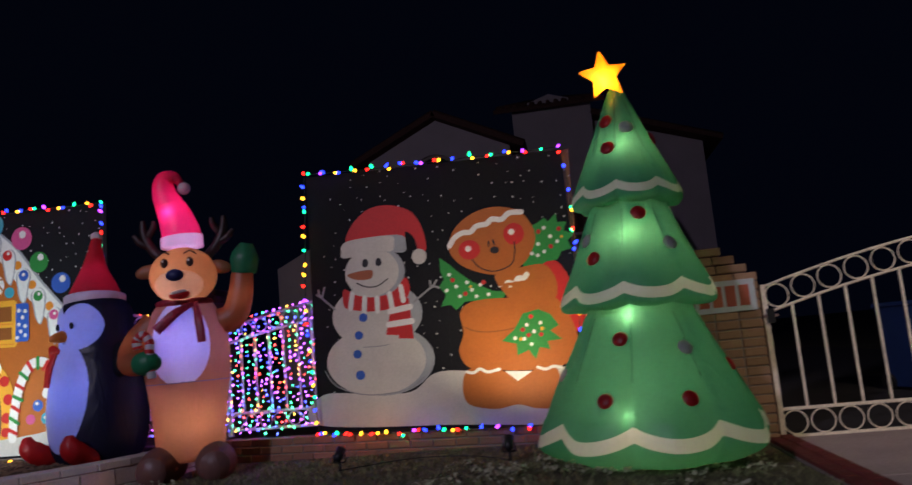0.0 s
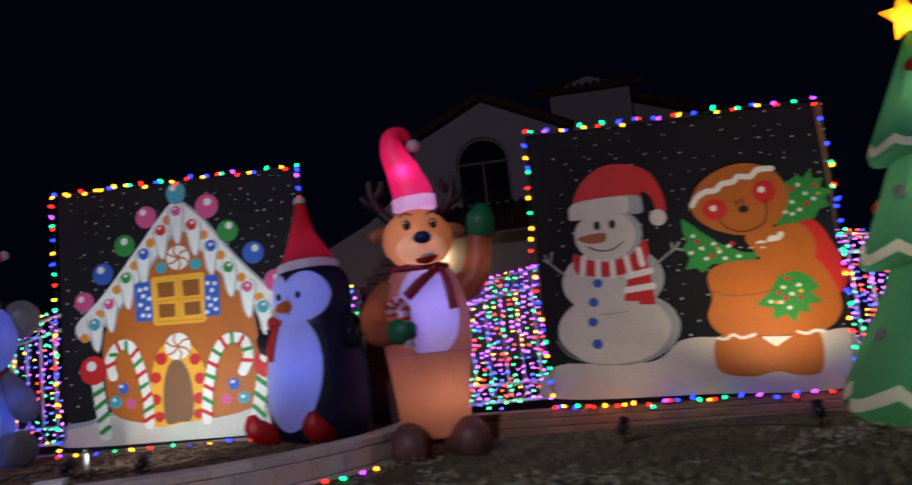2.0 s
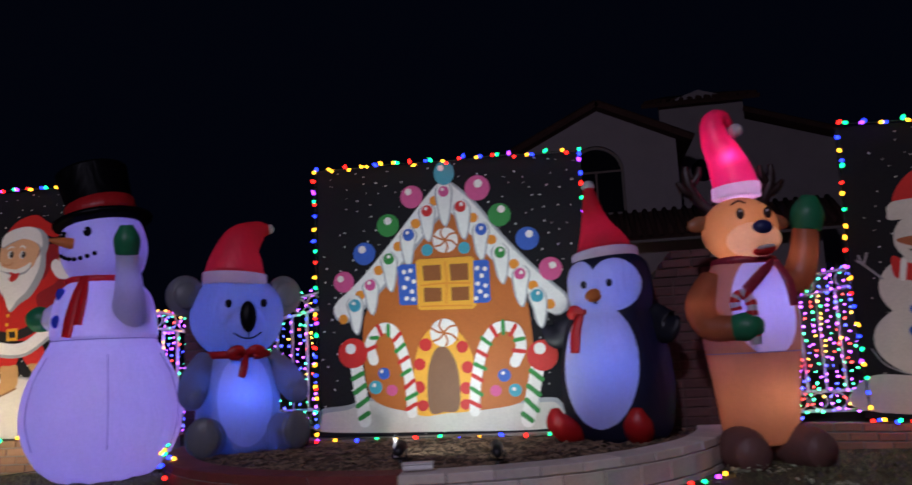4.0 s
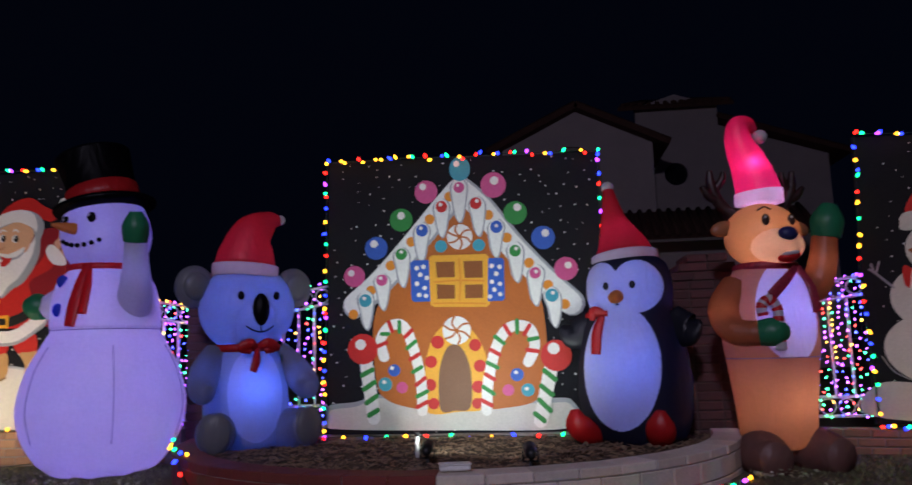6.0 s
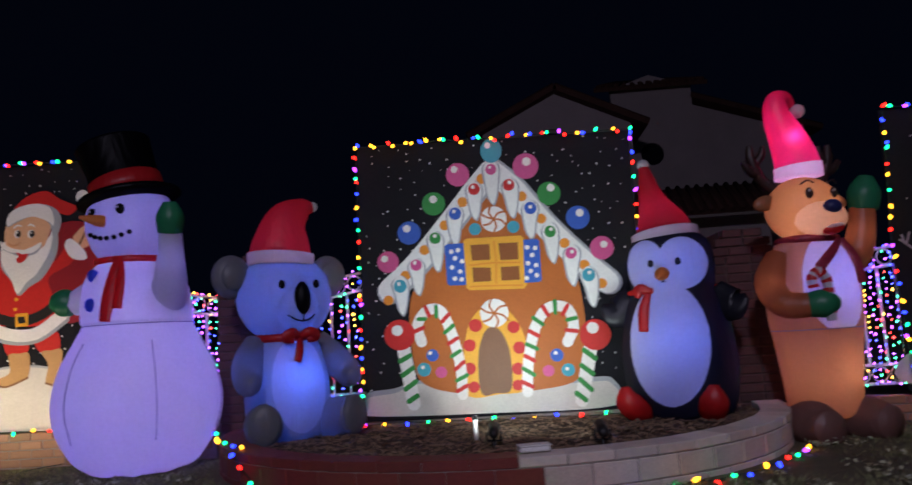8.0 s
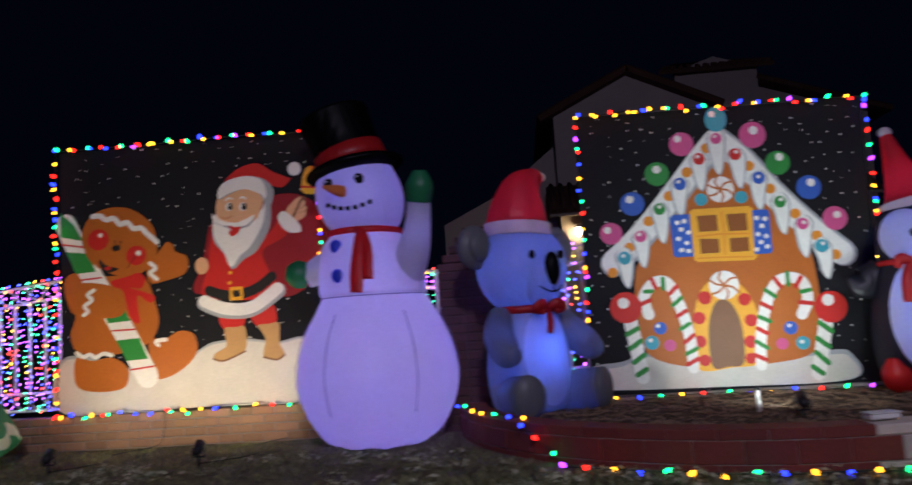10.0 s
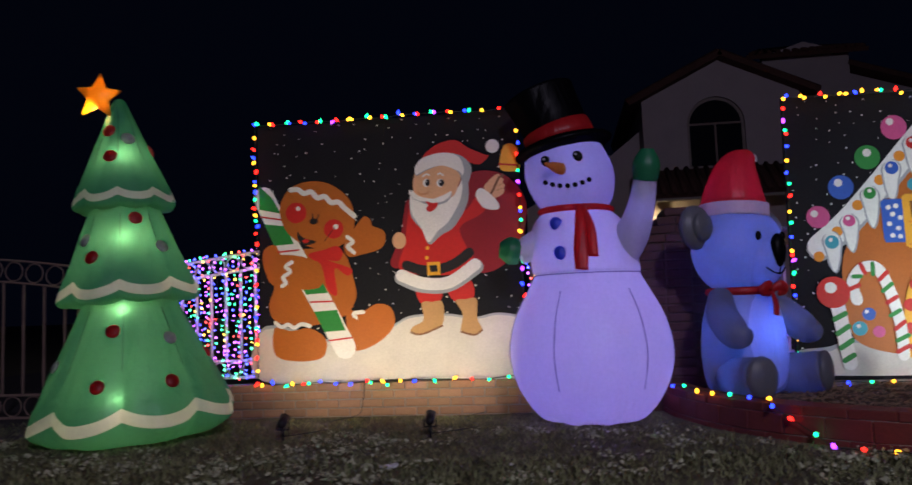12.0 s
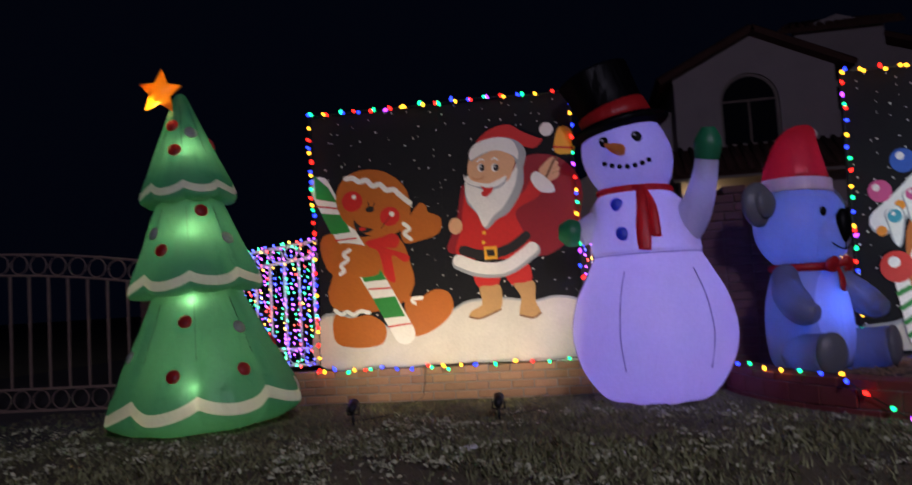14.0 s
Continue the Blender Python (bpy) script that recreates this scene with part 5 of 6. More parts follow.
def frame_string(brd, L, H, seed, foot=None, pts=None):
    m = Matrix.LocRotScale(brd.location, brd.rotation_euler, None)
    pts = pts or [(0.0, 0.0), (0.0, H), (L, H), (L, 0.0)]
    light_string("coloured bulb string round the edge of a painted board", [m @ Vector((u, -0.055, v)) for u, v in pts], 0.158, pairs=0.85, seed=seed)
    low = [(0.0, -0.01), (L * 0.3, -0.02), (L * 0.6, -0.015), (L, 0.0)]
    light_string("coloured bulb string along the foot of a painted board", [m @ Vector((u, -0.075, v)) for u, v in low], foot[0], foot[1], seed=seed + 20)


frame_string(boardA, 2.43, 2.38, 1, (0.13, 0.6), [(-0.04, -0.02), (-0.13, 1.2), (-0.10, 2.38), (2.31, 2.39), (2.37, 2.0), (2.38, 1.35), (2.36, 0.0)])
frame_string(boardB, 2.45, 2.45, 2, (0.18, 0.12))
frame_string(boardC, 2.47, 2.40, 3, (0.16, 0.35))

# string that runs round the planter on the lawn
pts = [(-8.2, 6.55, 0.26), (-8.0, 6.2, 0.24), (-7.85, 5.85, 0.235), (-7.55, 5.50, 0.225)]
for deg, z in ((220, 0.205), (223, 0.12), (227, 0.04), (231, -0.005)) + tuple((235 + 11 * i, -0.012) for i in range(10)):
    a, far = radians(deg), RBED + (0.03 if z > 0.03 else 0.13)
    pts.append((CENTRE.x + far * math.cos(a), CENTRE.y + far * math.sin(a), z))
light_string("coloured bulb string lying round the curved planter", pts, 0.16, pairs=0.0, seed=9)


def light_curtain(x0, x1, y, z0, top_at, seed, density=1.0):
    """Rows of hanging mini lights on a stretch of fence."""
    r = random.Random(seed)
    th = thing("curtain_lights", "curtain of tiny coloured lights hanging on the white fence", "curtain lights", pose(x0, y, z0), "curtains of mini lights")
    bm, wires = bmesh.new(), bmesh.new()
    keys = list(HUES)
    x = x0 + 0.01
    while x < x1:
        hue = r.choice(keys)
        z = top_at(x) + 0.02
        low = z0 + r.uniform(0.0, 0.04)
        add_tube(wires, [(x - x0, -0.012, z - z0), (x - x0 + r.uniform(-0.02, 0.02), -0.012, low - z0)], 0.002, 4, caps=False)
        while z > low:
            c = Vector((x - x0 + r.uniform(-0.02, 0.02), -0.025 - r.uniform(0, 0.02), z - z0))
            k = keys.index(hue if r.random() < 0.2 else r.choice(["red", "green", "blue", "violet", "yellow", "violet", "blue", "violet", "blue", "green", "violet"]))
            s = r.uniform(0.0065, 0.0110)
            vs = [bm.verts.new(c + Vector(d) * s) for d in ((1, 0, 0), (-1, 0, 0), (0, 1, 0), (0, -1, 0), (0, 0, 1.3), (0, 0, -1.3))]
            for q in ((0, 2, 4), (2, 1, 4), (1, 3, 4), (3, 0, 4), (2, 0, 5), (1, 2, 5), (3, 1, 5), (0, 3, 5)):
                bm.faces.new([vs[i] for i in q]).material_index = k
            z -= r.uniform(0.035, 0.07) / density
        x += r.uniform(0.045, 0.07) / density
    tagged(part("wire", wires, WIRE, th), kind="stuff")
    tagged(part("mini_light", bm, [MINI[k] for k in keys], th), "tiny lit coloured bulbs", kind="stuff")


light_curtain(-12.95, -11.72, 6.965, 0.30, arch(-13.0, -8.24, 1.36, 0.22), 1)
light_curtain(-9.2, -8.26, 6.965, 0.30, arch(-13.0, -8.24, 1.36, 0.22), 2)
light_curtain(-7.52, -6.98, 6.975, 0.22, arch(-7.54, -4.0, 1.40, 0.2), 3, 0.8)
light_curtain(-4.48, -4.02, 6.975, 0.22, arch(-7.54, -4.0, 1.40, 0.2), 4, 0.7)
light_curtain(-3.32, -2.34, 6.99, 0.20, arch(-3.34, 0.96, 1.24, 0.24), 5)
light_curtain(0.12, 0.94, 6.77, 0.20, arch(-3.34, 0.96, 1.24, 0.24), 6)

# ---- garden flood lights ----


def flood(x, y, z, target, watts, colour, angle=75, label="small black spotlight on a stake in the ground"):
    th = thing("garden_spotlight", label, "spotlight", pose(x, y, z), "garden spotlights")
    d = (Vector(target) - Vector((x, y, z + 0.13))).normalized()
    bm = bmesh.new()
    add_tube(bm, [(0, 0, -0.08), (0, 0, 0.02), (0, 0, 0.09)], [0.004, 0.010, 0.012], 8)
    part("stake", bm, BLACK_PLASTIC, th)
    bm = bmesh.new()
    c = Vector((0, 0, 0.13))
    add_tube(bm, [c - d * 0.06, c - d * 0.03, c + d * 0.05, c + d * 0.052, c + d * 0.03], [0.018, 0.034, 0.040, 0.034, 0.030], 14)
    part("head", bm, BLACK_PLASTIC, th)
    bm = bmesh.new()
    add_tube(bm, [(-0.045, 0, 0.07), (-0.046, 0, 0.13)], 0.006, 6)
    add_tube(bm, [(0.045, 0, 0.07), (0.046, 0, 0.13)], 0.006, 6)
    add_tube(bm, [(-0.045, 0, 0.07), (0.045, 0, 0.07)], 0.006, 6)
    part("bracket", bm, BLACK_PLASTIC, th)
    p = Vector((x, y, z)) + c + d * 0.06
    lamp("garden_spotlight_beam", "SPOT", p, watts, colour, 0.03, target, angle, 0.9)


flood(-11.03, 5.60, -0.02, (-10.9, 6.8, 0.95), 55, WARM, 120)
flood(-9.91, 5.64, -0.02, (-9.95, 6.8, 0.95), 55, WARM, 120)
flood(-5.79, 5.22, 0.14, (-5.65, 6.88, 1.1), 80, COOL, 100)
flood(-5.12, 5.02, 0.14, (-5.5, 6.88, 1.3), 45, COOL, 100)
flood(-1.89, 5.84, -0.02, (-1.6, 6.66, 1.0), 11, WARM, 110)
flood(-0.56, 5.76, -0.02, (-0.45, 6.62, 1.45), 84, WARM, 110)

# ---- inflatables ----


def inner_lamp(c, colour, watts, size=0.08):
    """A lamp inside an inflatable."""
    lamp("inflatable_lamp", "POINT", c, watts, colour, size)


ORNAMENTS = [(-26, 2.33, 1), (22, 2.26, 2), (-14, 2.12, 1), (20, 1.64, 1), (-52, 1.50, 2), (-30, 1.36, 1), (48, 1.42, 2), (-10, 0.82, 1), (40, 0.74, 2), (-66, 0.60, 2), (-16, 0.45, 1), (30, 0.44, 1), (100, 2.2, 1), (120, 1.5, 2), (95, 0.6, 1), (150, 0.7, 1), (-110, 1.45, 1), (-120, 0.5, 1)]
TREE_PROFILE = [(0.30, 0.0), (0.56, 0.02), (0.68, 0.07), (0.765, 0.16), (0.75, 0.26), (0.65, 0.47), (0.505, 0.74), (0.375, 1.0), (0.385, 1.03), (0.50, 1.035), (0.54, 1.08), (0.52, 1.17), (0.40, 1.42), (0.285, 1.70), (0.285, 1.73), (0.36, 1.74), (0.39, 1.79), (0.365, 1.88), (0.255, 2.12), (0.13, 2.40), (0.05, 2.58), (0.01, 2.61)]


def tree_swell(a):
    """1 on the eight seams, -1 halfway between them."""
    return 1 - 2 * abs(math.sin(4 * (a + math.pi / 2 + 0.02)))


def tree_lobes(a, z):
    k = 0.055 if z < 0.6 else 0.042
    fall = 1.0 if z < 0.35 or 1.0 < z < 1.25 or 1.72 < z < 1.95 else 0.7
    return 1 - k * fall * tree_swell(a) + 0.004 * math.sin(15 * a + 3 * z) + 0.005 * math.sin(23 * a - 5 * z)


def tree_radius(z):
    for (r0, z0), (r1, z1) in zip(TREE_PROFILE, TREE_PROFILE[1:]):
        if z0 <= z <= z1:
            return r0 + (r1 - r0) * (z - z0) / (z1 - z0), math.atan2(r0 - r1, z1 - z0)
    return 0.1, 0.4


def tree_skin():
    """The skirted body of a tree: scalloped tiers of eight panels with a wavy white trim."""
    feet = ((0.17, 0.085, 0.6, 0.075), (1.085, 0.07, 0.42, 0.055), (1.79, 0.06, 0.28, 0.045))

    def lift(a, r, z):
        for foot, size, least, amp in feet:
            if foot - 0.20 < z < foot + 0.45 and r > least * 0.72:
                d = z - foot - size / 2
                fall = max(0.0, 1 - abs(d) / (0.16 if d < 0 else 0.36))
                return amp * 0.75 * fall * (tree_swell(a) + 0.16 * math.sin(9 * a) + 0.10 * math.sin(5 * a + 1))
        return 0

    def trim(r, z):
        for foot, size, least, amp in feet:
            if r > least and foot < z < foot + size:
                return 1
        return None

    bm = bmesh.new()
    add_spun(bm, TREE_PROFILE, 0, nu=240, steps=14, wave=tree_lobes, lift=lift, mat_flat=trim)
    me = bpy.data.meshes.new("body")
    bm.to_mesh(me)
    bm.free()
    for m in (F_GREEN, F_TRIM):
        me.materials.append(m)
    return me


TREE_SKIN = tree_skin()


def inflatable_tree(x, y, wide, tall, turn, label, hot, star_at, star_turn, star_hot, lean=0.0):
    th = thing("inflatable_tree", label, "inflatable tree", pose(x, y, soft_hill(x, y), 0, lean, turn), "inflatable trees")
    body = new("body", TREE_SKIN)
    body.parent = th
    body.scale = (wide, wide, tall)
    W, T = wide, tall
    for k in range(8):
        bm = bmesh.new()
        a = radians(k * 45 - 1.2)
        for lo, hi in ((0.40, 0.97), (1.24, 1.68), (1.95, 2.50)):
            pts = []
            for i in range(6):
                z = lo + (hi - lo) * i / 5
                r = tree_radius(z)[0] * tree_lobes(a - math.pi / 2, z) + 0.001
                pts.append((r * W * math.sin(a), -r * W * math.cos(a), z * T))
            add_tube(bm, pts, 0.0025, 4)
        part("seam", bm, F_SEAM_GREEN, th)
    for deg, z, kind in ORNAMENTS:
        a = radians(deg)
        r, slope = tree_radius(z)
        r *= tree_lobes(a - math.pi / 2, z)
        bm = bmesh.new()
        add_ball(bm, (0, 0, 0), (0.053, 0.022, 0.053), 0, nu=18, nv=10)
        ball = part("bauble", bm, F_ORNAMENT if kind == 1 else F_SILVER, th, "dark red sewn bauble" if kind == 1 else "silver grey sewn bauble")
        ball.matrix_basis = pose(r * W * math.sin(a), -r * W * math.cos(a), z * T, 0, 0, deg) @ pose(0, 0, 0, -math.degrees(slope))
    # star
    bm = bmesh.new()
    tips = []
    for i in range(10):
        r = 0.20 if i % 2 == 0 else 0.095
        tips.append((r * math.sin(math.pi * i / 5), r * math.cos(math.pi * i / 5)))
    front, back = bm.verts.new((0, -0.055, 0)), bm.verts.new((0, 0.055, 0))
    rim_f = [bm.verts.new((a * 0.97, -0.014, b * 0.97)) for a, b in tips]
    rim_b = [bm.verts.new((a * 0.97, 0.014, b * 0.97)) for a, b in tips]
    for i in range(10):
        j = (i + 1) % 10
        bm.faces.new((front, rim_f[i], rim_f[j]))
        bm.faces.new((back, rim_b[j], rim_b[i]))
        bm.faces.new((rim_f[i], rim_b[i], rim_b[j], rim_f[j]))
    bmesh.ops.recalc_face_normals(bm, faces=bm.faces)
    star = part("star", bm, F_STAR, th, "orange-yellow lit star", smooth=True)
    star.matrix_basis = pose(*star_at, *star_turn)
    m = th.matrix_basis @ star.matrix_basis
    inner_lamp(m @ Vector(star_hot), (1.0, 0.74, 0.28), 3.6, 0.025)
    for px, py, pz, w in hot:
        inner_lamp(th.matrix_basis @ Vector((px * W, py * W, pz * T)), (1.0, 0.87, 0.52), w * 1.2, 0.03)
    return th


HOT = [(0.0, -0.28, 0.42, 5.2), (0.02, -0.27, 1.47, 2.9), (0.02, -0.165, 2.10, 1.9), (-0.05, -0.64, 0.34, 0.75), (-0.02, -0.33, 0.95, 2.2), (0.0, 0.0, 1.30, 1.6)]
inflatable_tree(0.49, 5.82, 1.03, 1.075, -13, "tall green inflatable tree with white trim and a lit star", HOT, (-0.055, -0.11, 2.875), (0, -8, 26), (-0.02, 0.0, -0.05), 0.9)
inflatable_tree(-12.33, 5.82, 0.97, 1.065, 24, "tall green inflatable tree with white trim and a lit star", HOT, (-0.15, -0.05, 2.79), (0, 9, -18), (-0.03, 0.0, -0.11), -2.9)


def santa_hat(bm, pts, radii, red, white, pom, band_r, pom_r=0.06):
    """A stocking cap: red cone along pts, a white band at its foot and a white bobble."""
    path = smooth_path(pts, 14)
    rr = [max(lerp_list(radii, i / (len(path) - 1)), 0.004) for i in range(len(path))]
    run, edge = 0.0, 0
    for i in range(1, len(path)):
        run += (path[i] - path[i - 1]).length
        if run < 0.10:
            edge = i
            rr[i] = max(rr[i], band_r)
    rr[0] = band_r
    cut = (edge + 0.5) / (len(path) - 1)
    add_tube(bm, path, rr, 36, lambda t: white if t < cut else red)
    add_ball(bm, pom, pom_r, white)


LAVENDER, BLUE_VIOLET = (0.30, 0.235, 1.0), (0.15, 0.14, 1.0)
VIOLET, BLUE_LED = (0.24, 0.195, 1.0), (0.075, 0.165, 1.0)


def snow_figure():
    at = Matrix(pose(-8.69, 6.31, -0.03, 0, 0, -6)) @ Matrix.Diagonal((0.955, 0.955, 0.985, 1))
    bm = bmesh.new()

    def puff(a, z):
        return 1 + 0.010 * abs(math.cos(4 * a)) * (1 if z < 1.15 else 0.5) + 0.003 * math.sin(13 * a + 4 * z)

    def foot(a, r, z):
        return 0.03 * max(0.0, 1 - z / 0.12) * (0.5 + 0.5 * math.cos(8 * a)) if r > 0.25 else 0.0

    add_spun(bm, [(0.30, 0.0), (0.46, 0.06), (0.62, 0.30), (0.675, 0.56), (0.62, 0.84), (0.50, 1.08), (0.445, 1.19), (0.455, 1.24), (0.445, 1.40), (0.40, 1.60), (0.30, 1.72), (0.285, 1.76), (0.345, 1.86), (0.385, 2.03), (0.36, 2.20), (0.27, 2.38), (0.10, 2.44), (0.02, 2.45)], 0, nu=96, steps=7, wave=puff, lift=foot)
    # hat, tipped to one side
    add_ball(bm, (-0.01, 0.0, 2.30), (0.45, 0.45, 0.085), 1, (0, -11, 0))
    add_limb(bm, [(-0.01, 0, 2.30), (-0.07, 0.0, 2.55), (-0.15, 0.0, 2.80)], [0.31, 0.305, 0.335], 32, 1)
    add_tube(bm, [(-0.018, 0, 2.345), (-0.03, 0, 2.40), (-0.052, 0.0, 2.47)], [0.324, 0.322, 0.318], 36, 2)
    # face
    for x, z, r in ((-0.15, 2.13, 0.042), (0.12, 2.15, 0.042)):
        d = math.sqrt(0.378 ** 2 - x * x)
        add_ball(bm, (x, -d, z), (r, 0.02, r * 1.1), 1)
        add_ball(bm, (x - 0.012, -d - 0.017, z + 0.015), 0.010, 0)
    add_limb(bm, [(-0.03, -0.37, 2.05), (-0.08, -0.44, 2.06), (-0.14, -0.53, 2.075)], [0.052, 0.042, 0.012], 14, 3)
    for i in range(7):
        a = -0.50 + i * 0.165
        add_ball(bm, (0.383 * math.sin(a), -0.383 * math.cos(a), 1.99 - 0.085 * math.cos(a * 2.2)), 0.021, 1, nu=10, nv=8)
    # scarf
    add_tube(bm, [(0.305 * math.sin(i * 0.2618), -0.305 * math.cos(i * 0.2618), 1.735) for i in range(25)], 0.028, 8, 7)
    add_limb(bm, [(0.06, -0.33, 1.74), (0.05, -0.40, 1.60), (0.02, -0.45, 1.38), (0.00, -0.47, 1.22)], [0.030, 0.044, 0.058, 0.050], 12, 7, flat=0.35)
    add_limb(bm, [(0.07, -0.32, 1.74), (0.115, -0.40, 1.56), (0.10, -0.45, 1.32)], [0.03, 0.045, 0.050], 12, 7, flat=0.35)
    for z, r in ((1.60, 0.402), (1.36, 0.450)):
        add_ball(bm, (-0.15, -math.sqrt(r * r - 0.15 ** 2), z), (0.054, 0.022, 0.056), 4)
    # the upper half leans back and to one side
    for v in bm.verts:
        k = max(0.0, v.co.z - 1.2) / 0.85
        v.co.x -= 0.115 * k
        v.co.y += 0.11 * k
    # arms
    add_limb(bm, [(0.26, -0.04, 1.34), (0.40, -0.17, 1.50), (0.49, -0.30, 1.72), (0.53, -0.37, 1.92)], [0.17, 0.14, 0.105, 0.09], 22, 0)
    add_limb(bm, [(0.525, -0.365, 1.89), (0.545, -0.39, 2.02), (0.555, -0.41, 2.13)], [0.095, 0.108, 0.05], 20, 5)
    add_limb(bm, [(-0.28, -0.03, 1.50), (-0.45, -0.08, 1.44), (-0.56, -0.11, 1.39)], [0.15, 0.12, 0.095], 22, 0)
    add_limb(bm, [(-0.55, -0.11, 1.40), (-0.64, -0.13, 1.42), (-0.72, -0.15, 1.43)], [0.10, 0.115, 0.06], 20, 5)
    # sewn seams
    for a in (-0.35, 0.75, -1.3, 1.8):
        add_limb(bm, [(r * math.sin(a), -r * math.cos(a), z) for r, z in ((0.52, 1.06), (0.634, 0.84), (0.688, 0.56), (0.63, 0.30))], [0.002] * 4, 4, 6)
    add_tube(bm, [(0.452 * math.sin(i * 0.2618), -0.452 * math.cos(i * 0.2618), 1.195) for i in range(25)], 0.004, 5, 6)
    figure("inflatable_snow_figure", bm, [F_WHITE, F_BLACK, F_RED, F_ORANGE, F_BLUE, F_MITTEN, F_SEAM, F_SCARF], at, "glowing violet-white inflatable snow figure in a black top hat", "inflatable figure")
    for c, w, tint in (((0, 0, 0.50), 9.2, LAVENDER), ((0, 0, 1.0), 3.0, LAVENDER), ((-0.02, 0.02, 1.45), 2.4, VIOLET), ((-0.11, 0.06, 2.02), 2.2, BLUE_VIOLET), ((0.47, -0.28, 1.70), 0.35, VIOLET), ((-0.45, -0.08, 1.44), 0.3, VIOLET)):
        inner_lamp(at @ Vector(c), tint, w, 0.10)


def koala_figure():
    at = pose(-7.48, 6.38, 0.13, 0, 0, 39) @ Matrix.Diagonal((0.94, 0.94, 1.04, 1))
    bm = bmesh.new()

    def belly(p):
        return 1 if p.y < 0 and (p.x / 0.24) ** 2 + ((p.z - 0.44) / 0.36) ** 2 < 1 else 0

    add_spun(bm, [(0.22, 0.02), (0.33, 0.08), (0.37, 0.30), (0.35, 0.55), (0.28, 0.76), (0.21, 0.84)], belly, nu=400, steps=28, squash=0.9)
    add_ball(bm, (0, 0, 1.12), (0.42, 0.35, 0.36), 0, nu=64, nv=40, cut=((0, -0.20, 1.03), (0.21, 0.21, 0.21)))
    add_ball(bm, (0, -0.20, 1.03), (0.21, 0.21, 0.21), 0, nu=48, nv=32, cut=((0, 0, 1.12), (0.42, 0.35, 0.36)))
    for s in (-1, 1):
        add_ball(bm, (0.45 * s, 0.05, 1.29), (0.17, 0.09, 0.17), 2)
        add_ball(bm, (0.45 * s, -0.03, 1.29), (0.11, 0.05, 0.11), 3)
        add_limb(bm, [(0.28 * s, -0.02, 0.76), (0.39 * s, -0.12, 0.62), (0.45 * s, -0.28, 0.50), (0.44 * s, -0.40, 0.47)], [0.10, 0.125, 0.115, 0.06], 20, 2)
        add_limb(bm, [(0.20 * s, 0.0, 0.17), (0.32 * s, -0.24, 0.165), (0.395 * s, -0.45, 0.185)], [0.15, 0.155, 0.15], 24, 2)
        add_ball(bm, (0.40 * s, -0.465, 0.19), (0.135, 0.06, 0.15), 3, (0, 0, 20 * s))
        add_ball(bm, (0.155 * s, -0.335, 1.20), (0.028, 0.02, 0.034), 4)
    add_ball(bm, (0, -0.395, 1.09), (0.072, 0.055, 0.125), 4, nu=28, nv=18)
    add_limb(bm, [(-0.12, -0.362, 0.965), (-0.06, -0.383, 0.930), (0, -0.390, 0.918), (0.06, -0.383, 0.930), (0.12, -0.362, 0.965)], [0.006] * 5, 6, 4)
    add_limb(bm, [(0, -0.412, 0.975), (0, -0.402, 0.945), (0, -0.392, 0.918)], [0.005] * 3, 6, 4)
    add_tube(bm, [(0.27 * math.sin(i * 0.2618), -0.25 * math.cos(i * 0.2618), 0.80) for i in range(25)], 0.03, 8, 5)
    for s in (-1, 1):
        add_limb(bm, [(0, -0.30, 0.80), (0.07 * s, -0.34, 0.83), (0.14 * s, -0.33, 0.80), (0.06 * s, -0.33, 0.77)], [0.02, 0.04, 0.04, 0.02], 10, 5, flat=0.6)
    add_limb(bm, [(0, -0.31, 0.79), (-0.03, -0.36, 0.70), (-0.06, -0.38, 0.62)], [0.02, 0.035, 0.03], 10, 5, flat=0.4)
    santa_hat(bm, [(-0.02, 0.0, 1.37), (-0.01, 0.0, 1.53), (0.05, 0.0, 1.72), (0.20, 0.02, 1.84), (0.30, 0.03, 1.86)], [0.285, 0.255, 0.185, 0.095, 0.045], 6, 7, (0.32, 0.03, 1.865), 0.29, 0.042)
    figure("inflatable_koala", bm, [F_KOALA, F_KBELLY, F_KGREY, F_KGREY, F_BLACK, F_RED, F_HATRED, F_WHITE], at, "blue-lit grey inflatable koala in a red cap sitting on the bed", "inflatable figure")
    for c, w in (((0, -0.16, 0.48), 3.6), ((0, -0.02, 1.10), 5.0), ((0.33, -0.2, 0.17), 0.9), ((-0.33, -0.2, 0.17), 0.9), ((0.41, -0.2, 0.56), 0.5), ((-0.41, -0.2, 0.56), 0.5)):
        inner_lamp(at @ Vector(c), BLUE_LED, w, 0.03)
    inner_lamp(at @ Vector((0.0, 0.0, 1.52)), (0.50, 0.36, 1.0), 0.95, 0.04)


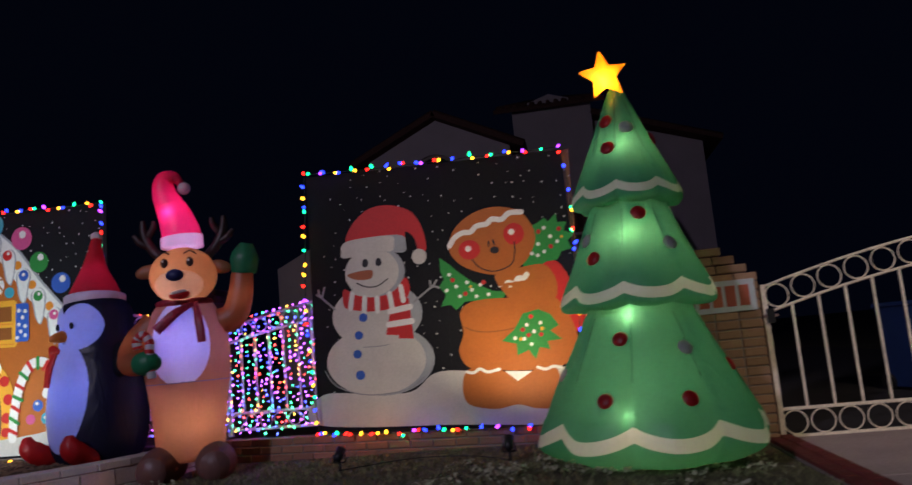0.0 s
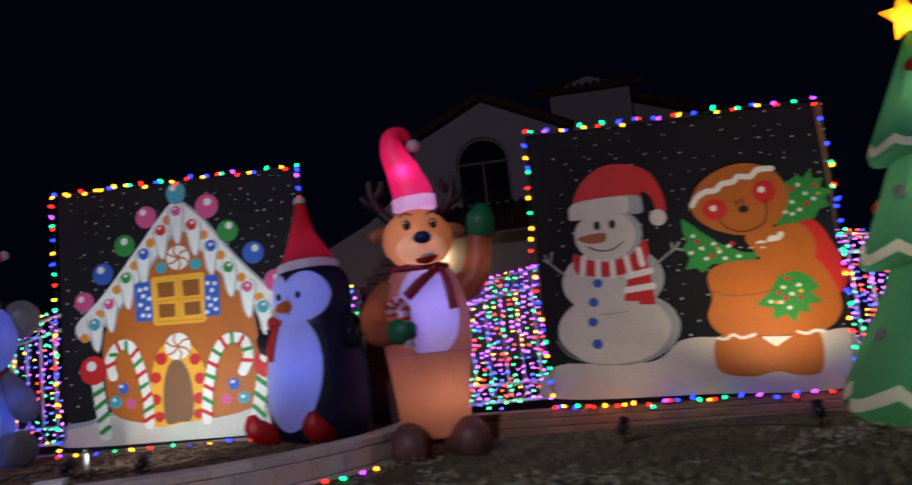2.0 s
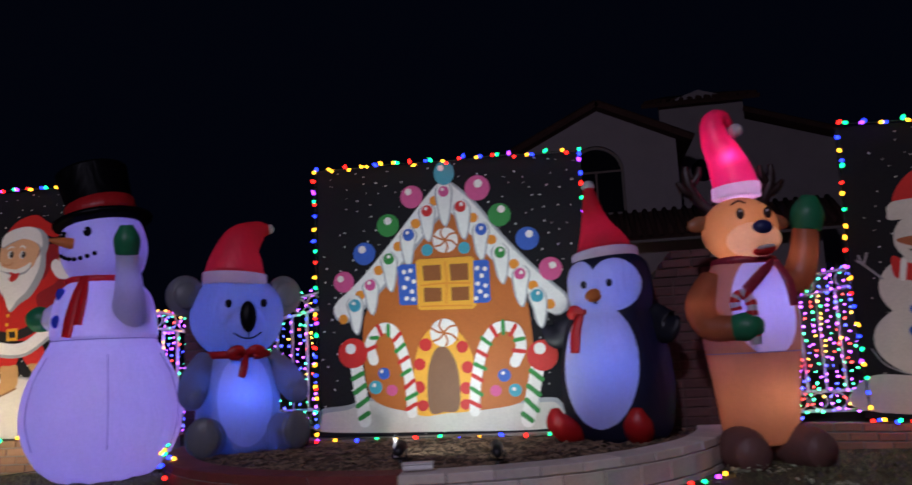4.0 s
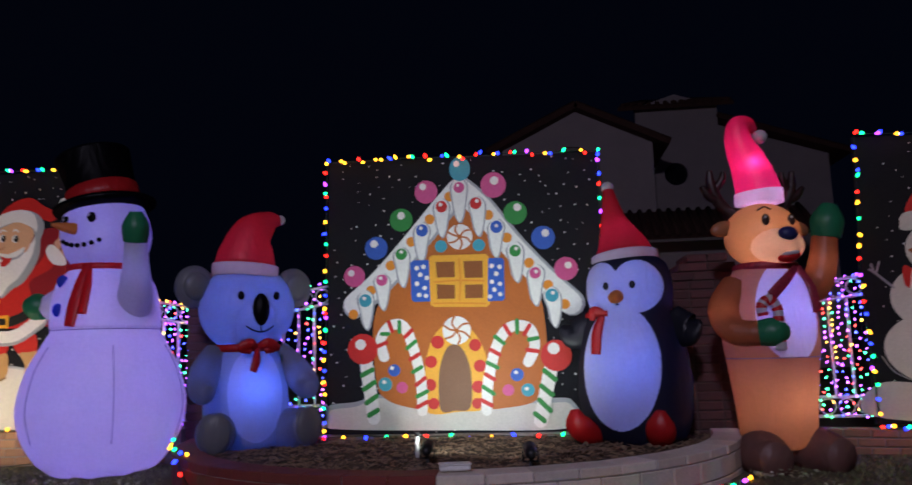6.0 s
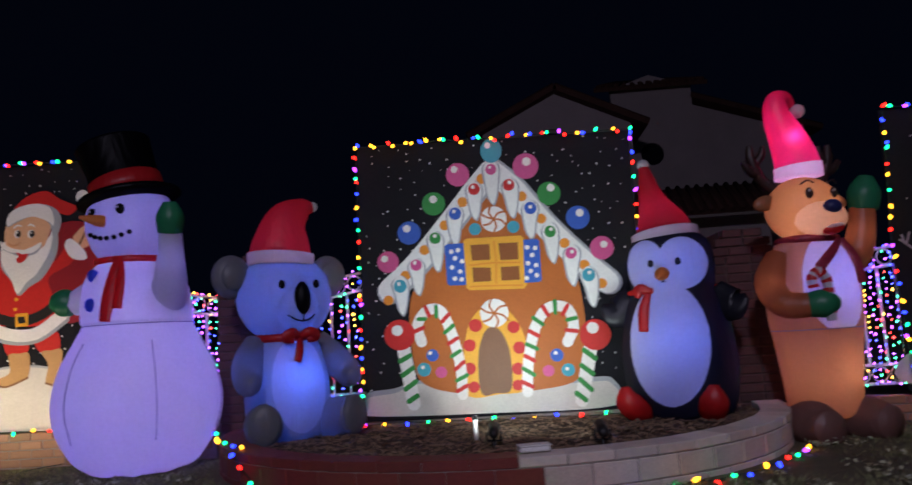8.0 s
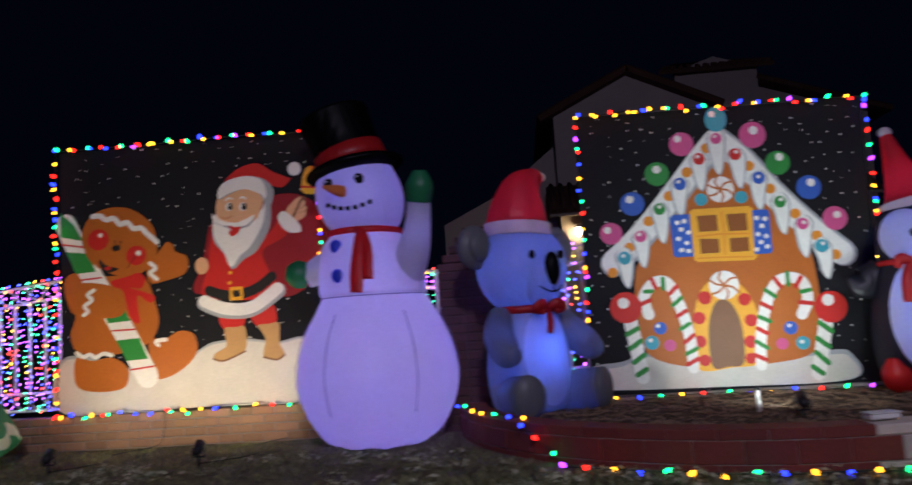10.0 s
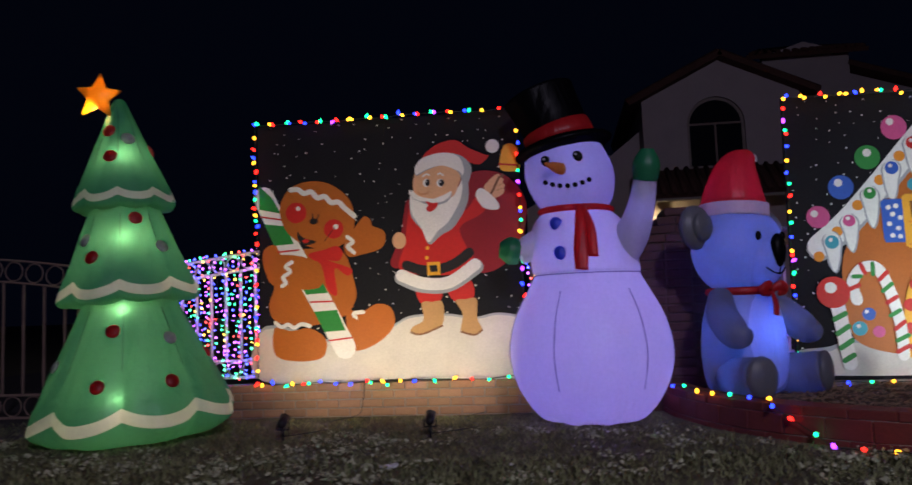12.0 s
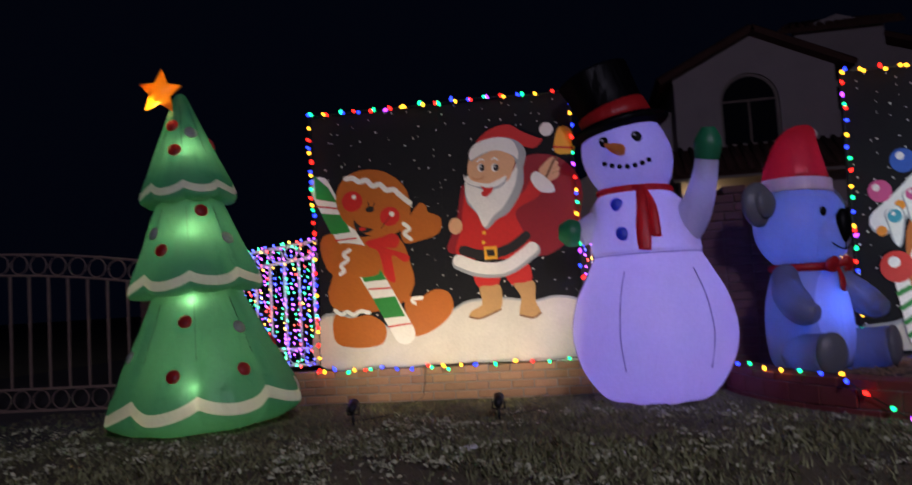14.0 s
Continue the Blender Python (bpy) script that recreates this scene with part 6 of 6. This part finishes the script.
def penguin_figure():
    at = pose(-4.31, 6.45, 0.13, 0, 0, -24) @ Matrix.Diagonal((1.05, 1.03, 1.0, 1))
    bm = bmesh.new()

    def cover(p):
        if p.y < 0:
            if (p.x / 0.29) ** 2 + ((p.z - 0.60) / 0.47) ** 2 < 1:
                return 1
            for s in (-1, 1):
                if ((p.x - 0.135 * s) / 0.165) ** 2 + ((p.z - 1.21) / 0.205) ** 2 < 1:
                    return 1
        return 0

    add_spun(bm, [(0.22, 0.0), (0.36, 0.06), (0.42, 0.30), (0.415, 0.60), (0.36, 0.88), (0.315, 1.02), (0.325, 1.18), (0.315, 1.32), (0.27, 1.42), (0.14, 1.50), (0.02, 1.51)], cover, nu=420, steps=26, squash=0.95)
    for s in (-1, 1):
        add_ball(bm, (0.10 * s + 0.02, -0.305, 1.22), (0.022, 0.015, 0.030), 0)
        add_limb(bm, [(0.22 * s, -0.20, 0.08), (0.27 * s, -0.34, 0.11), (0.30 * s, -0.44, 0.19), (0.31 * s, -0.46, 0.29)], [0.07, 0.09, 0.085, 0.03], 20, 2, flat=1.1)
        add_limb(bm, [(0.30 * s, 0.0, 0.98), (0.44 * s, -0.05, 0.86), (0.54 * s, -0.10, 0.92)], [0.10, 0.13, 0.03], 18, 0, flat=0.5)
    add_limb(bm, [(0, -0.28, 1.14), (0, -0.38, 1.12), (0, -0.43, 1.10)], [0.052, 0.042, 0.012], 14, 3)
    add_limb(bm, [(-0.10, -0.30, 1.01), (-0.18, -0.30, 1.03), (-0.20, -0.30, 0.96)], [0.02, 0.04, 0.02], 10, 2, flat=0.6)
    add_limb(bm, [(-0.12, -0.31, 0.99), (-0.15, -0.35, 0.86), (-0.16, -0.37, 0.70)], [0.025, 0.04, 0.035], 10, 2, flat=0.4)
    add_tube(bm, [(0.323 * math.sin(i * 0.2618), -0.307 * math.cos(i * 0.2618), 1.01) for i in range(6, 24)], 0.022, 8, 2)
    santa_hat(bm, [(-0.02, 0.01, 1.40), (-0.035, 0.02, 1.54), (-0.11, 0.07, 1.78), (-0.165, 0.13, 2.06)], [0.25, 0.205, 0.105, 0.042], 4, 1, (-0.17, 0.135, 2.09), 0.255, 0.05)
    figure("inflatable_penguin", bm, [F_NAVY, F_WHITE, F_RED, F_ORANGE, F_HATRED], at, "black and white inflatable penguin in a red cap, lit blue inside", "inflatable figure")
    for c, w in (((0.04, -0.12, 0.60), 4.2), ((0.04, -0.08, 1.18), 2.0)):
        inner_lamp(at @ Vector(c), BLUE_LED, w, 0.03)
    inner_lamp(at @ Vector((-0.06, 0.03, 1.60)), (0.50, 0.36, 1.0), 0.95, 0.04)


def deer_figure():
    at = pose(-3.31, 6.22, -0.03, 0, 0, 16)
    bm = bmesh.new()

    def cover(p):
        if p.z < 0.80:
            return 1
        if p.y < 0 and (p.x / (0.24 - 0.05 * (p.z - 1.1))) ** 2 + ((p.z - 1.13) / 0.36) ** 2 < 1:
            return 2
        return 0

    add_spun(bm, [(0.20, 0.14), (0.27, 0.20), (0.30, 0.45), (0.335, 0.74), (0.345, 0.80), (0.36, 0.95), (0.35, 1.15), (0.30, 1.35), (0.22, 1.48), (0.15, 1.52)], cover, nu=400, steps=26, squash=0.85)
    add_tube(bm, [(0.347 * math.sin(i * 0.2618), -0.296 * math.cos(i * 0.2618), 0.80) for i in range(25)], 0.004, 5, 9)
    for s in (-1, 1):
        add_limb(bm, [(0.17 * s, 0.12, 0.10), (0.22 * s, -0.12, 0.12), (0.25 * s, -0.36, 0.11)], [0.12, 0.17, 0.12], 22, 3)
    add_ball(bm, (0, 0.0, 1.72), (0.285, 0.26, 0.25), 0, nu=64, nv=40, cut=((0, -0.19, 1.62), (0.20, 0.16, 0.135)))
    add_ball(bm, (0, -0.19, 1.62), (0.20, 0.16, 0.135), 4, nu=48, nv=32, cut=((0, 0.0, 1.72), (0.285, 0.26, 0.25)))
    add_ball(bm, (0, -0.335, 1.69), (0.072, 0.05, 0.052), 5)
    add_ball(bm, (0.02, -0.285, 1.53), (0.085, 0.06, 0.042), 6, (0, -8, 0))
    add_ball(bm, (0.02, -0.315, 1.548), (0.070, 0.04, 0.018), 2, (0, -8, 0))
    for s in (-1, 1):
        add_ball(bm, (0.105 * s, -0.235, 1.81), (0.030, 0.02, 0.042), 11)
        add_ball(bm, (0.105 * s - 0.008, -0.252, 1.825), 0.009, 2)
        add_limb(bm, [(0.06 * s, -0.235, 1.885), (0.11 * s, -0.235, 1.905), (0.155 * s, -0.21, 1.88)], [0.006] * 3, 6, 11)
        add_ball(bm, (0.31 * s, 0.02, 1.78), (0.10, 0.04, 0.06), 0, (0, 15 * s, 0))
        add_limb(bm, [(0.18 * s, 0.07, 1.88), (0.28 * s, 0.09, 1.99), (0.34 * s, 0.09, 2.13), (0.35 * s, 0.08, 2.25)], [0.045, 0.045, 0.04, 0.02], 12, 11)
        add_limb(bm, [(0.29 * s, 0.09, 2.01), (0.37 * s, 0.08, 2.05), (0.43 * s, 0.07, 2.12)], [0.035, 0.035, 0.018], 12, 11)
        add_limb(bm, [(0.32 * s, 0.09, 2.09), (0.26 * s, 0.07, 2.17), (0.25 * s, 0.06, 2.24)], [0.03, 0.03, 0.016], 12, 11)
    # raised arm and folded arm
    add_limb(bm, [(0.25, 0.02, 1.28), (0.41, 0.0, 1.34), (0.48, -0.02, 1.52), (0.51, -0.03, 1.74)], [0.12, 0.115, 0.105, 0.09], 22, 12)
    add_limb(bm, [(0.52, -0.03, 1.70), (0.535, -0.04, 1.84), (0.56, -0.05, 1.96)], [0.105, 0.12, 0.055], 20, 7)
    add_limb(bm, [(-0.25, 0.0, 1.33), (-0.40, -0.06, 1.16), (-0.41, -0.22, 1.00), (-0.28, -0.36, 0.98)], [0.115, 0.11, 0.10, 0.085], 22, 12)
    add_limb(bm, [(-0.30, -0.35, 0.98), (-0.21, -0.41, 0.985), (-0.13, -0.43, 0.98)], [0.088, 0.098, 0.045], 20, 7)
    add_limb(bm, [(-0.19, -0.43, 0.86), (-0.20, -0.44, 1.04), (-0.20, -0.43, 1.15), (-0.25, -0.42, 1.21), (-0.30, -0.41, 1.17), (-0.295, -0.41, 1.10)], [0.036] * 6, 14, lambda t: 6 if int(t * 14) % 2 else 2)
    # scarf
    add_tube(bm, [(0.21 * math.sin(i * 0.2618), -0.20 * math.cos(i * 0.2618), 1.475) for i in range(25)], 0.032, 8, 8)
    add_limb(bm, [(0.12, -0.22, 1.46), (-0.02, -0.31, 1.37), (-0.17, -0.33, 1.24)], [0.022, 0.036, 0.042], 12, 8, flat=0.35)
    add_limb(bm, [(0.13, -0.22, 1.46), (0.17, -0.30, 1.30), (0.19, -0.315, 1.12)], [0.022, 0.034, 0.034], 12, 8, flat=0.35)
    santa_hat(bm, [(0.0, 0.0, 1.97), (-0.005, 0.0, 2.10), (-0.06, 0.0, 2.28), (-0.13, 0.0, 2.45), (-0.13, 0.0, 2.58), (-0.05, 0.0, 2.61), (0.01, 0.0, 2.55)], [0.175, 0.165, 0.14, 0.105, 0.082, 0.056, 0.03], 10, 2, (0.04, -0.02, 2.50), 0.18, 0.055)
    figure("inflatable_reindeer", bm, [F_TAN, F_SHORTS, F_WHITE, F_BROWN, F_LTAN, F_NOSE, F_RED, F_MITTEN, F_PLAID, F_SEAM, F_PINKHAT, F_ANTLER, F_SLEEVE], at, "tan inflatable reindeer waving, with glowing red cap and plaid scarf", "inflatable figure")
    for c, w, col in (((0.05, -0.06, 0.50), 2.2, (1.0, 0.85, 0.85)), ((0.02, -0.06, 1.12), 4.6, (0.27, 0.23, 1.0)), ((0.46, -0.01, 1.5), 0.25, (1.0, 0.8, 0.85)), ((-0.43, -0.1, 1.1), 0.2, (1.0, 0.8, 0.85)), ((-0.05, -0.10, 1.66), 2.2, (1.0, 0.85, 0.9)), ((0.0, 0.0, 2.06), 1.0, (0.75, 0.5, 1.0)), ((-0.08, -0.10, 2.27), 0.9, (0.9, 0.42, 1.0)), ((-0.12, 0, 2.42), 0.3, (1.0, 0.30, 0.9))):
        inner_lamp(at @ Vector(c), col, w, 0.04)


snow_figure()
koala_figure()
penguin_figure()
deer_figure()

# ---- small things ----
card = thing("paper_scrap", "white scrap of paper lying on the lawn", "litter", pose(-9.97, 4.55, soft_hill(-9.97, 4.55) + 0.012, 4, -6, 20))
part("sheet", box((-0.055, -0.035, 0), (0.055, 0.035, 0.012), 0.003), PVC, card)
pipe = thing("sprinkler_riser", "white plastic sprinkler riser standing in the bed", "sprinkler", pose(-5.93, 5.66, 0.10))
bm = bmesh.new()
add_tube(bm, [(0, 0, 0), (0, 0, 0.16), (0, 0, 0.20)], [0.015, 0.015, 0.013], 12)
part("pipe", bm, PVC, pipe)
bm = bmesh.new()
add_tube(bm, [(0, 0, 0.20), (0, 0, 0.225), (0, 0, 0.23)], [0.019, 0.019, 0.012], 12)
part("nozzle", bm, BLACK_PLASTIC, pipe)
tray = thing("plastic_tray", "flat pale plastic box on the planter edge", "box", pose(-5.55, 4.70, 0.213, 0, 0, 12))
part("body", box((-0.09, -0.045, 0), (0.09, 0.045, 0.03), 0.008), PVC, tray)
part("lid", box((-0.094, -0.049, 0.031), (0.094, 0.049, 0.04), 0.004), PVC, tray)

# cords of the spotlights
for pts in (((-11.03, 5.60, 0.0), (-10.8, 5.9, 0.0), (-10.9, 6.3, 0.0), (-10.75, 6.7, 0.0), (-10.72, 6.765, 0.1), (-10.70, 6.765, 0.27)), ((-9.91, 5.64, 0.0), (-9.6, 5.95, 0.0), (-9.75, 6.4, 0.0), (-9.6, 6.75, 0.0)), ((-0.56, 5.76, -0.01), (-0.9, 6.1, -0.01), (-1.4, 6.2, -0.01), (-1.89, 5.84, -0.01))):
    cord = thing("power_cord", "thin dark power cord lying on the lawn", "cord", pose(*pts[0]), "power cords")
    bm = bmesh.new()
    path = smooth_path([Vector(q) - Vector(pts[0]) for q in pts], 8)
    add_tube(bm, path, 0.0035, 6)
    part("cable", bm, BLACK_PLASTIC, cord)

# bin behind the gate
bin_thing = thing("wheelie_bin", "dark blue wheelie bin standing behind the gate", "bin", pose(3.95, 9.6, -0.15, 0, 0, 14))
bm = bmesh.new()
bmesh.ops.create_cone(bm, cap_ends=True, segments=4, radius1=0.34, radius2=0.41, depth=0.92, matrix=pose(0, 0, 0.52, 0, 0, 45))
part("body", bm, BIN_BLUE, bin_thing)
part("lid", box((-0.31, -0.33, 0.985), (0.31, 0.33, 1.04), 0.015), BIN_BLUE, bin_thing)
for sx in (-0.26, 0.26):
    bm = bmesh.new()
    bmesh.ops.create_cone(bm, cap_ends=True, segments=18, radius1=0.11, radius2=0.11, depth=0.05, matrix=pose(sx, 0.27, 0.11, 0, 90, 0))
    part("wheel", bm, BLACK_PLASTIC, bin_thing)


# ---- house in the background ----


def roof_slab(bm, a, b, c, d, thick=0.16):
    """A pitched slab from the eave a-b to the ridge d-c."""
    a, b, c, d = (Vector(p) for p in (a, b, c, d))
    nrm = (b - a).cross(d - a).normalized()
    vs = [bm.verts.new(p + nrm * k) for k in (0, -thick) for p in (a, b, c, d)]
    for q in ((0, 1, 2, 3), (7, 6, 5, 4), (0, 4, 5, 1), (1, 5, 6, 2), (2, 6, 7, 3), (3, 7, 4, 0)):
        bm.faces.new([vs[i] for i in q])


def tiled_roof(parent, a, b, c, d, rows):
    """A roof slab with barrel tile rows down the slope."""
    bm = bmesh.new()
    roof_slab(bm, a, b, c, d)
    roof = part("roof", bm, TILE, parent)
    a, b, c, d = (Vector(p) for p in (a, b, c, d))
    up = (b - a).cross(d - a).normalized() * 0.03
    for i in range(rows):
        t = (i + 0.5) / rows
        bm = bmesh.new()
        add_tube(bm, [a.lerp(b, t) + up, d.lerp(c, t) + up], 0.085, 6)
        part("roof_tile", bm, TILE, roof)


def arch_outline(x0, x1, z0, z1, n=16):
    r = (x1 - x0) / 2
    return [(x0, z0), (x1, z0)] + [((x0 + x1) / 2 + r * math.cos(math.pi * i / n), z1 - r + r * math.sin(math.pi * i / n)) for i in range(n + 1)]


def slab_with_hole(outer, hole, y0, y1):
    """A wall in the plane of x and z, from y0 to y1, with an opening through it."""
    bm = bmesh.new()
    loops = []
    for y in (y0, y1):
        vo, vh = [bm.verts.new((x, y, z)) for x, z in outer], [bm.verts.new((x, y, z)) for x, z in hole]
        es = [bm.edges.new((l[i], l[(i + 1) % len(l)])) for l in (vo, vh) for i in range(len(l))]
        bmesh.ops.triangle_fill(bm, use_beauty=True, edges=es)
        loops.append((vo, vh))
    for k in (0, 1):
        p, q = loops[0][k], loops[1][k]
        for i in range(len(p)):
            j = (i + 1) % len(p)
            bm.faces.new((p[i], p[j], q[j], q[i]))
    bmesh.ops.recalc_face_normals(bm, faces=bm.faces)
    return bm


house = thing("house", "two-storey stucco house with clay tile roofs, dark at night", "house", pose(0, 0, 0))
hole = arch_outline(-4.75, -3.0, 4.95, 7.2)
part("wall", slab_with_hole([(-6.1, -0.2), (-1.35, -0.2), (-1.35, 7.25), (-3.72, 8.35), (-6.1, 7.25)], hole, 24.2, 24.5), STUCCO, house)
part("wall", box((-6.1, 24.505, -0.2), (-5.8, 31, 7.25)), STUCCO, house)
part("wall", box((-1.65, 24.505, -0.2), (-1.35, 31, 7.25)), STUCCO, house)
win = part("window", slab_with_hole(arch_outline(-4.75, -3.0, 4.95, 7.2), arch_outline(-4.66, -3.09, 5.04, 7.11), 24.32, 24.40), TRIM, house, "arched window frame")
part("pane", slab_with_hole(arch_outline(-4.66, -3.09, 5.04, 7.11), arch_outline(-3.9, -3.88, 5.9, 5.95), 24.355, 24.365), GLASS, win)
part("mullion", box((-3.905, 24.33, 5.04), (-3.845, 24.39, 6.33)), IRON_DARK, win)
part("mullion", box((-4.66, 24.33, 6.335), (-3.09, 24.39, 6.40)), IRON_DARK, win)
tiled_roof(house, (-6.6, 31, 7.12), (-6.6, 23.7, 7.12), (-3.72, 23.7, 8.52), (-3.72, 31, 8.52), 20)
tiled_roof(house, (-0.84, 23.7, 7.12), (-0.84, 31, 7.12), (-3.72, 31, 8.52), (-3.72, 23.7, 8.52), 20)
# low side wing under a falling roof
part("wall", slab_with_hole([(-9.9, -0.2), (-6.12, -0.2), (-6.12, 6.45), (-8.0, 5.0), (-9.9, 4.1)], [(-8.6, 1.2), (-7.6, 1.2), (-7.6, 2.4), (-8.6, 2.4)], 25.2, 25.5), STUCCO, house)
# tall block with the round window
ring = [(0.0 + 0.42 * math.cos(math.pi * i / 12), 6.95 + 0.42 * math.sin(math.pi * i / 12)) for i in range(24)]
part("wall", slab_with_hole([(-1.34, -0.2), (1.6, -0.2), (1.6, 9.45), (0.1, 9.95), (-1.34, 9.5)], ring, 28.0, 28.3), STUCCO, house)
part("wall", box((1.3, 28.31, -0.2), (1.6, 34, 9.4)), STUCCO, house)
bm = bmesh.new()
bmesh.ops.create_circle(bm, cap_ends=True, segments=28, radius=0.42, matrix=pose(0.0, 28.12, 6.95, 90))
part("window", bm, GLASS, house, "small round dark window")
tiled_roof(house, (-2.0, 27.5, 9.45), (2.1, 27.5, 9.45), (0.9, 30.5, 10.5), (-0.8, 30.5, 10.5), 13)
# wing
part("wall", slab_with_hole([(1.62, -0.2), (5.55, -0.2), (5.55, 7.55), (1.62, 8.9)], [(3.0, 2.2), (4.2, 2.2), (4.2, 3.4), (3.0, 3.4)], 28.6, 28.9), STUCCO, house)
tiled_roof(house, (6.2, 28.0, 7.55), (6.2, 35, 7.55), (1.6, 35, 9.15), (1.6, 28.0, 9.15), 18)
# eave roof over the ground floor
part("wall", slab_with_hole([(-1.34, -0.2), (2.6, -0.2), (2.6, 4.3), (-1.34, 4.3)], arch_outline(-0.6, 1.4, -0.1, 2.6), 24.2, 24.5), STUCCO, house)
part("door", box((-0.7, 24.52, -0.1), (1.5, 24.58, 2.7)), TRIM, house, "dark arched entrance door")
tiled_roof(house, (-6.5, 22.7, 3.98), (3.0, 22.7, 3.98), (3.0, 24.18, 4.95), (-6.5, 24.18, 4.95), 32)
part("fascia", box((-6.5, 22.72, 3.80), (3.0, 22.80, 3.88)), TRIM, house)

porch = thing("porch_light", "lit wall lantern beside the porch", "lamp", pose(-5.6, 24.19, 3.45))
part("bracket", box((-0.04, -0.12, 0.16), (0.04, 0.005, 0.22), 0.006), BLACK_PLASTIC, porch)
bm = bmesh.new()
add_ball(bm, (0, -0.14, 0.0), (0.11, 0.11, 0.15), 0, nu=16, nv=10)
part("globe", bm, PORCH_GLOW, porch)
bm = bmesh.new()
add_tube(bm, [(0, -0.14, 0.13), (0, -0.14, 0.16), (0, -0.14, 0.22)], [0.12, 0.11, 0.01], 12)
part("cap", bm, BLACK_PLASTIC, porch)
lamp("porch_lamp", "POINT", (-5.6, 23.96, 3.45), 34, (1.0, 0.76, 0.36), 0.1)
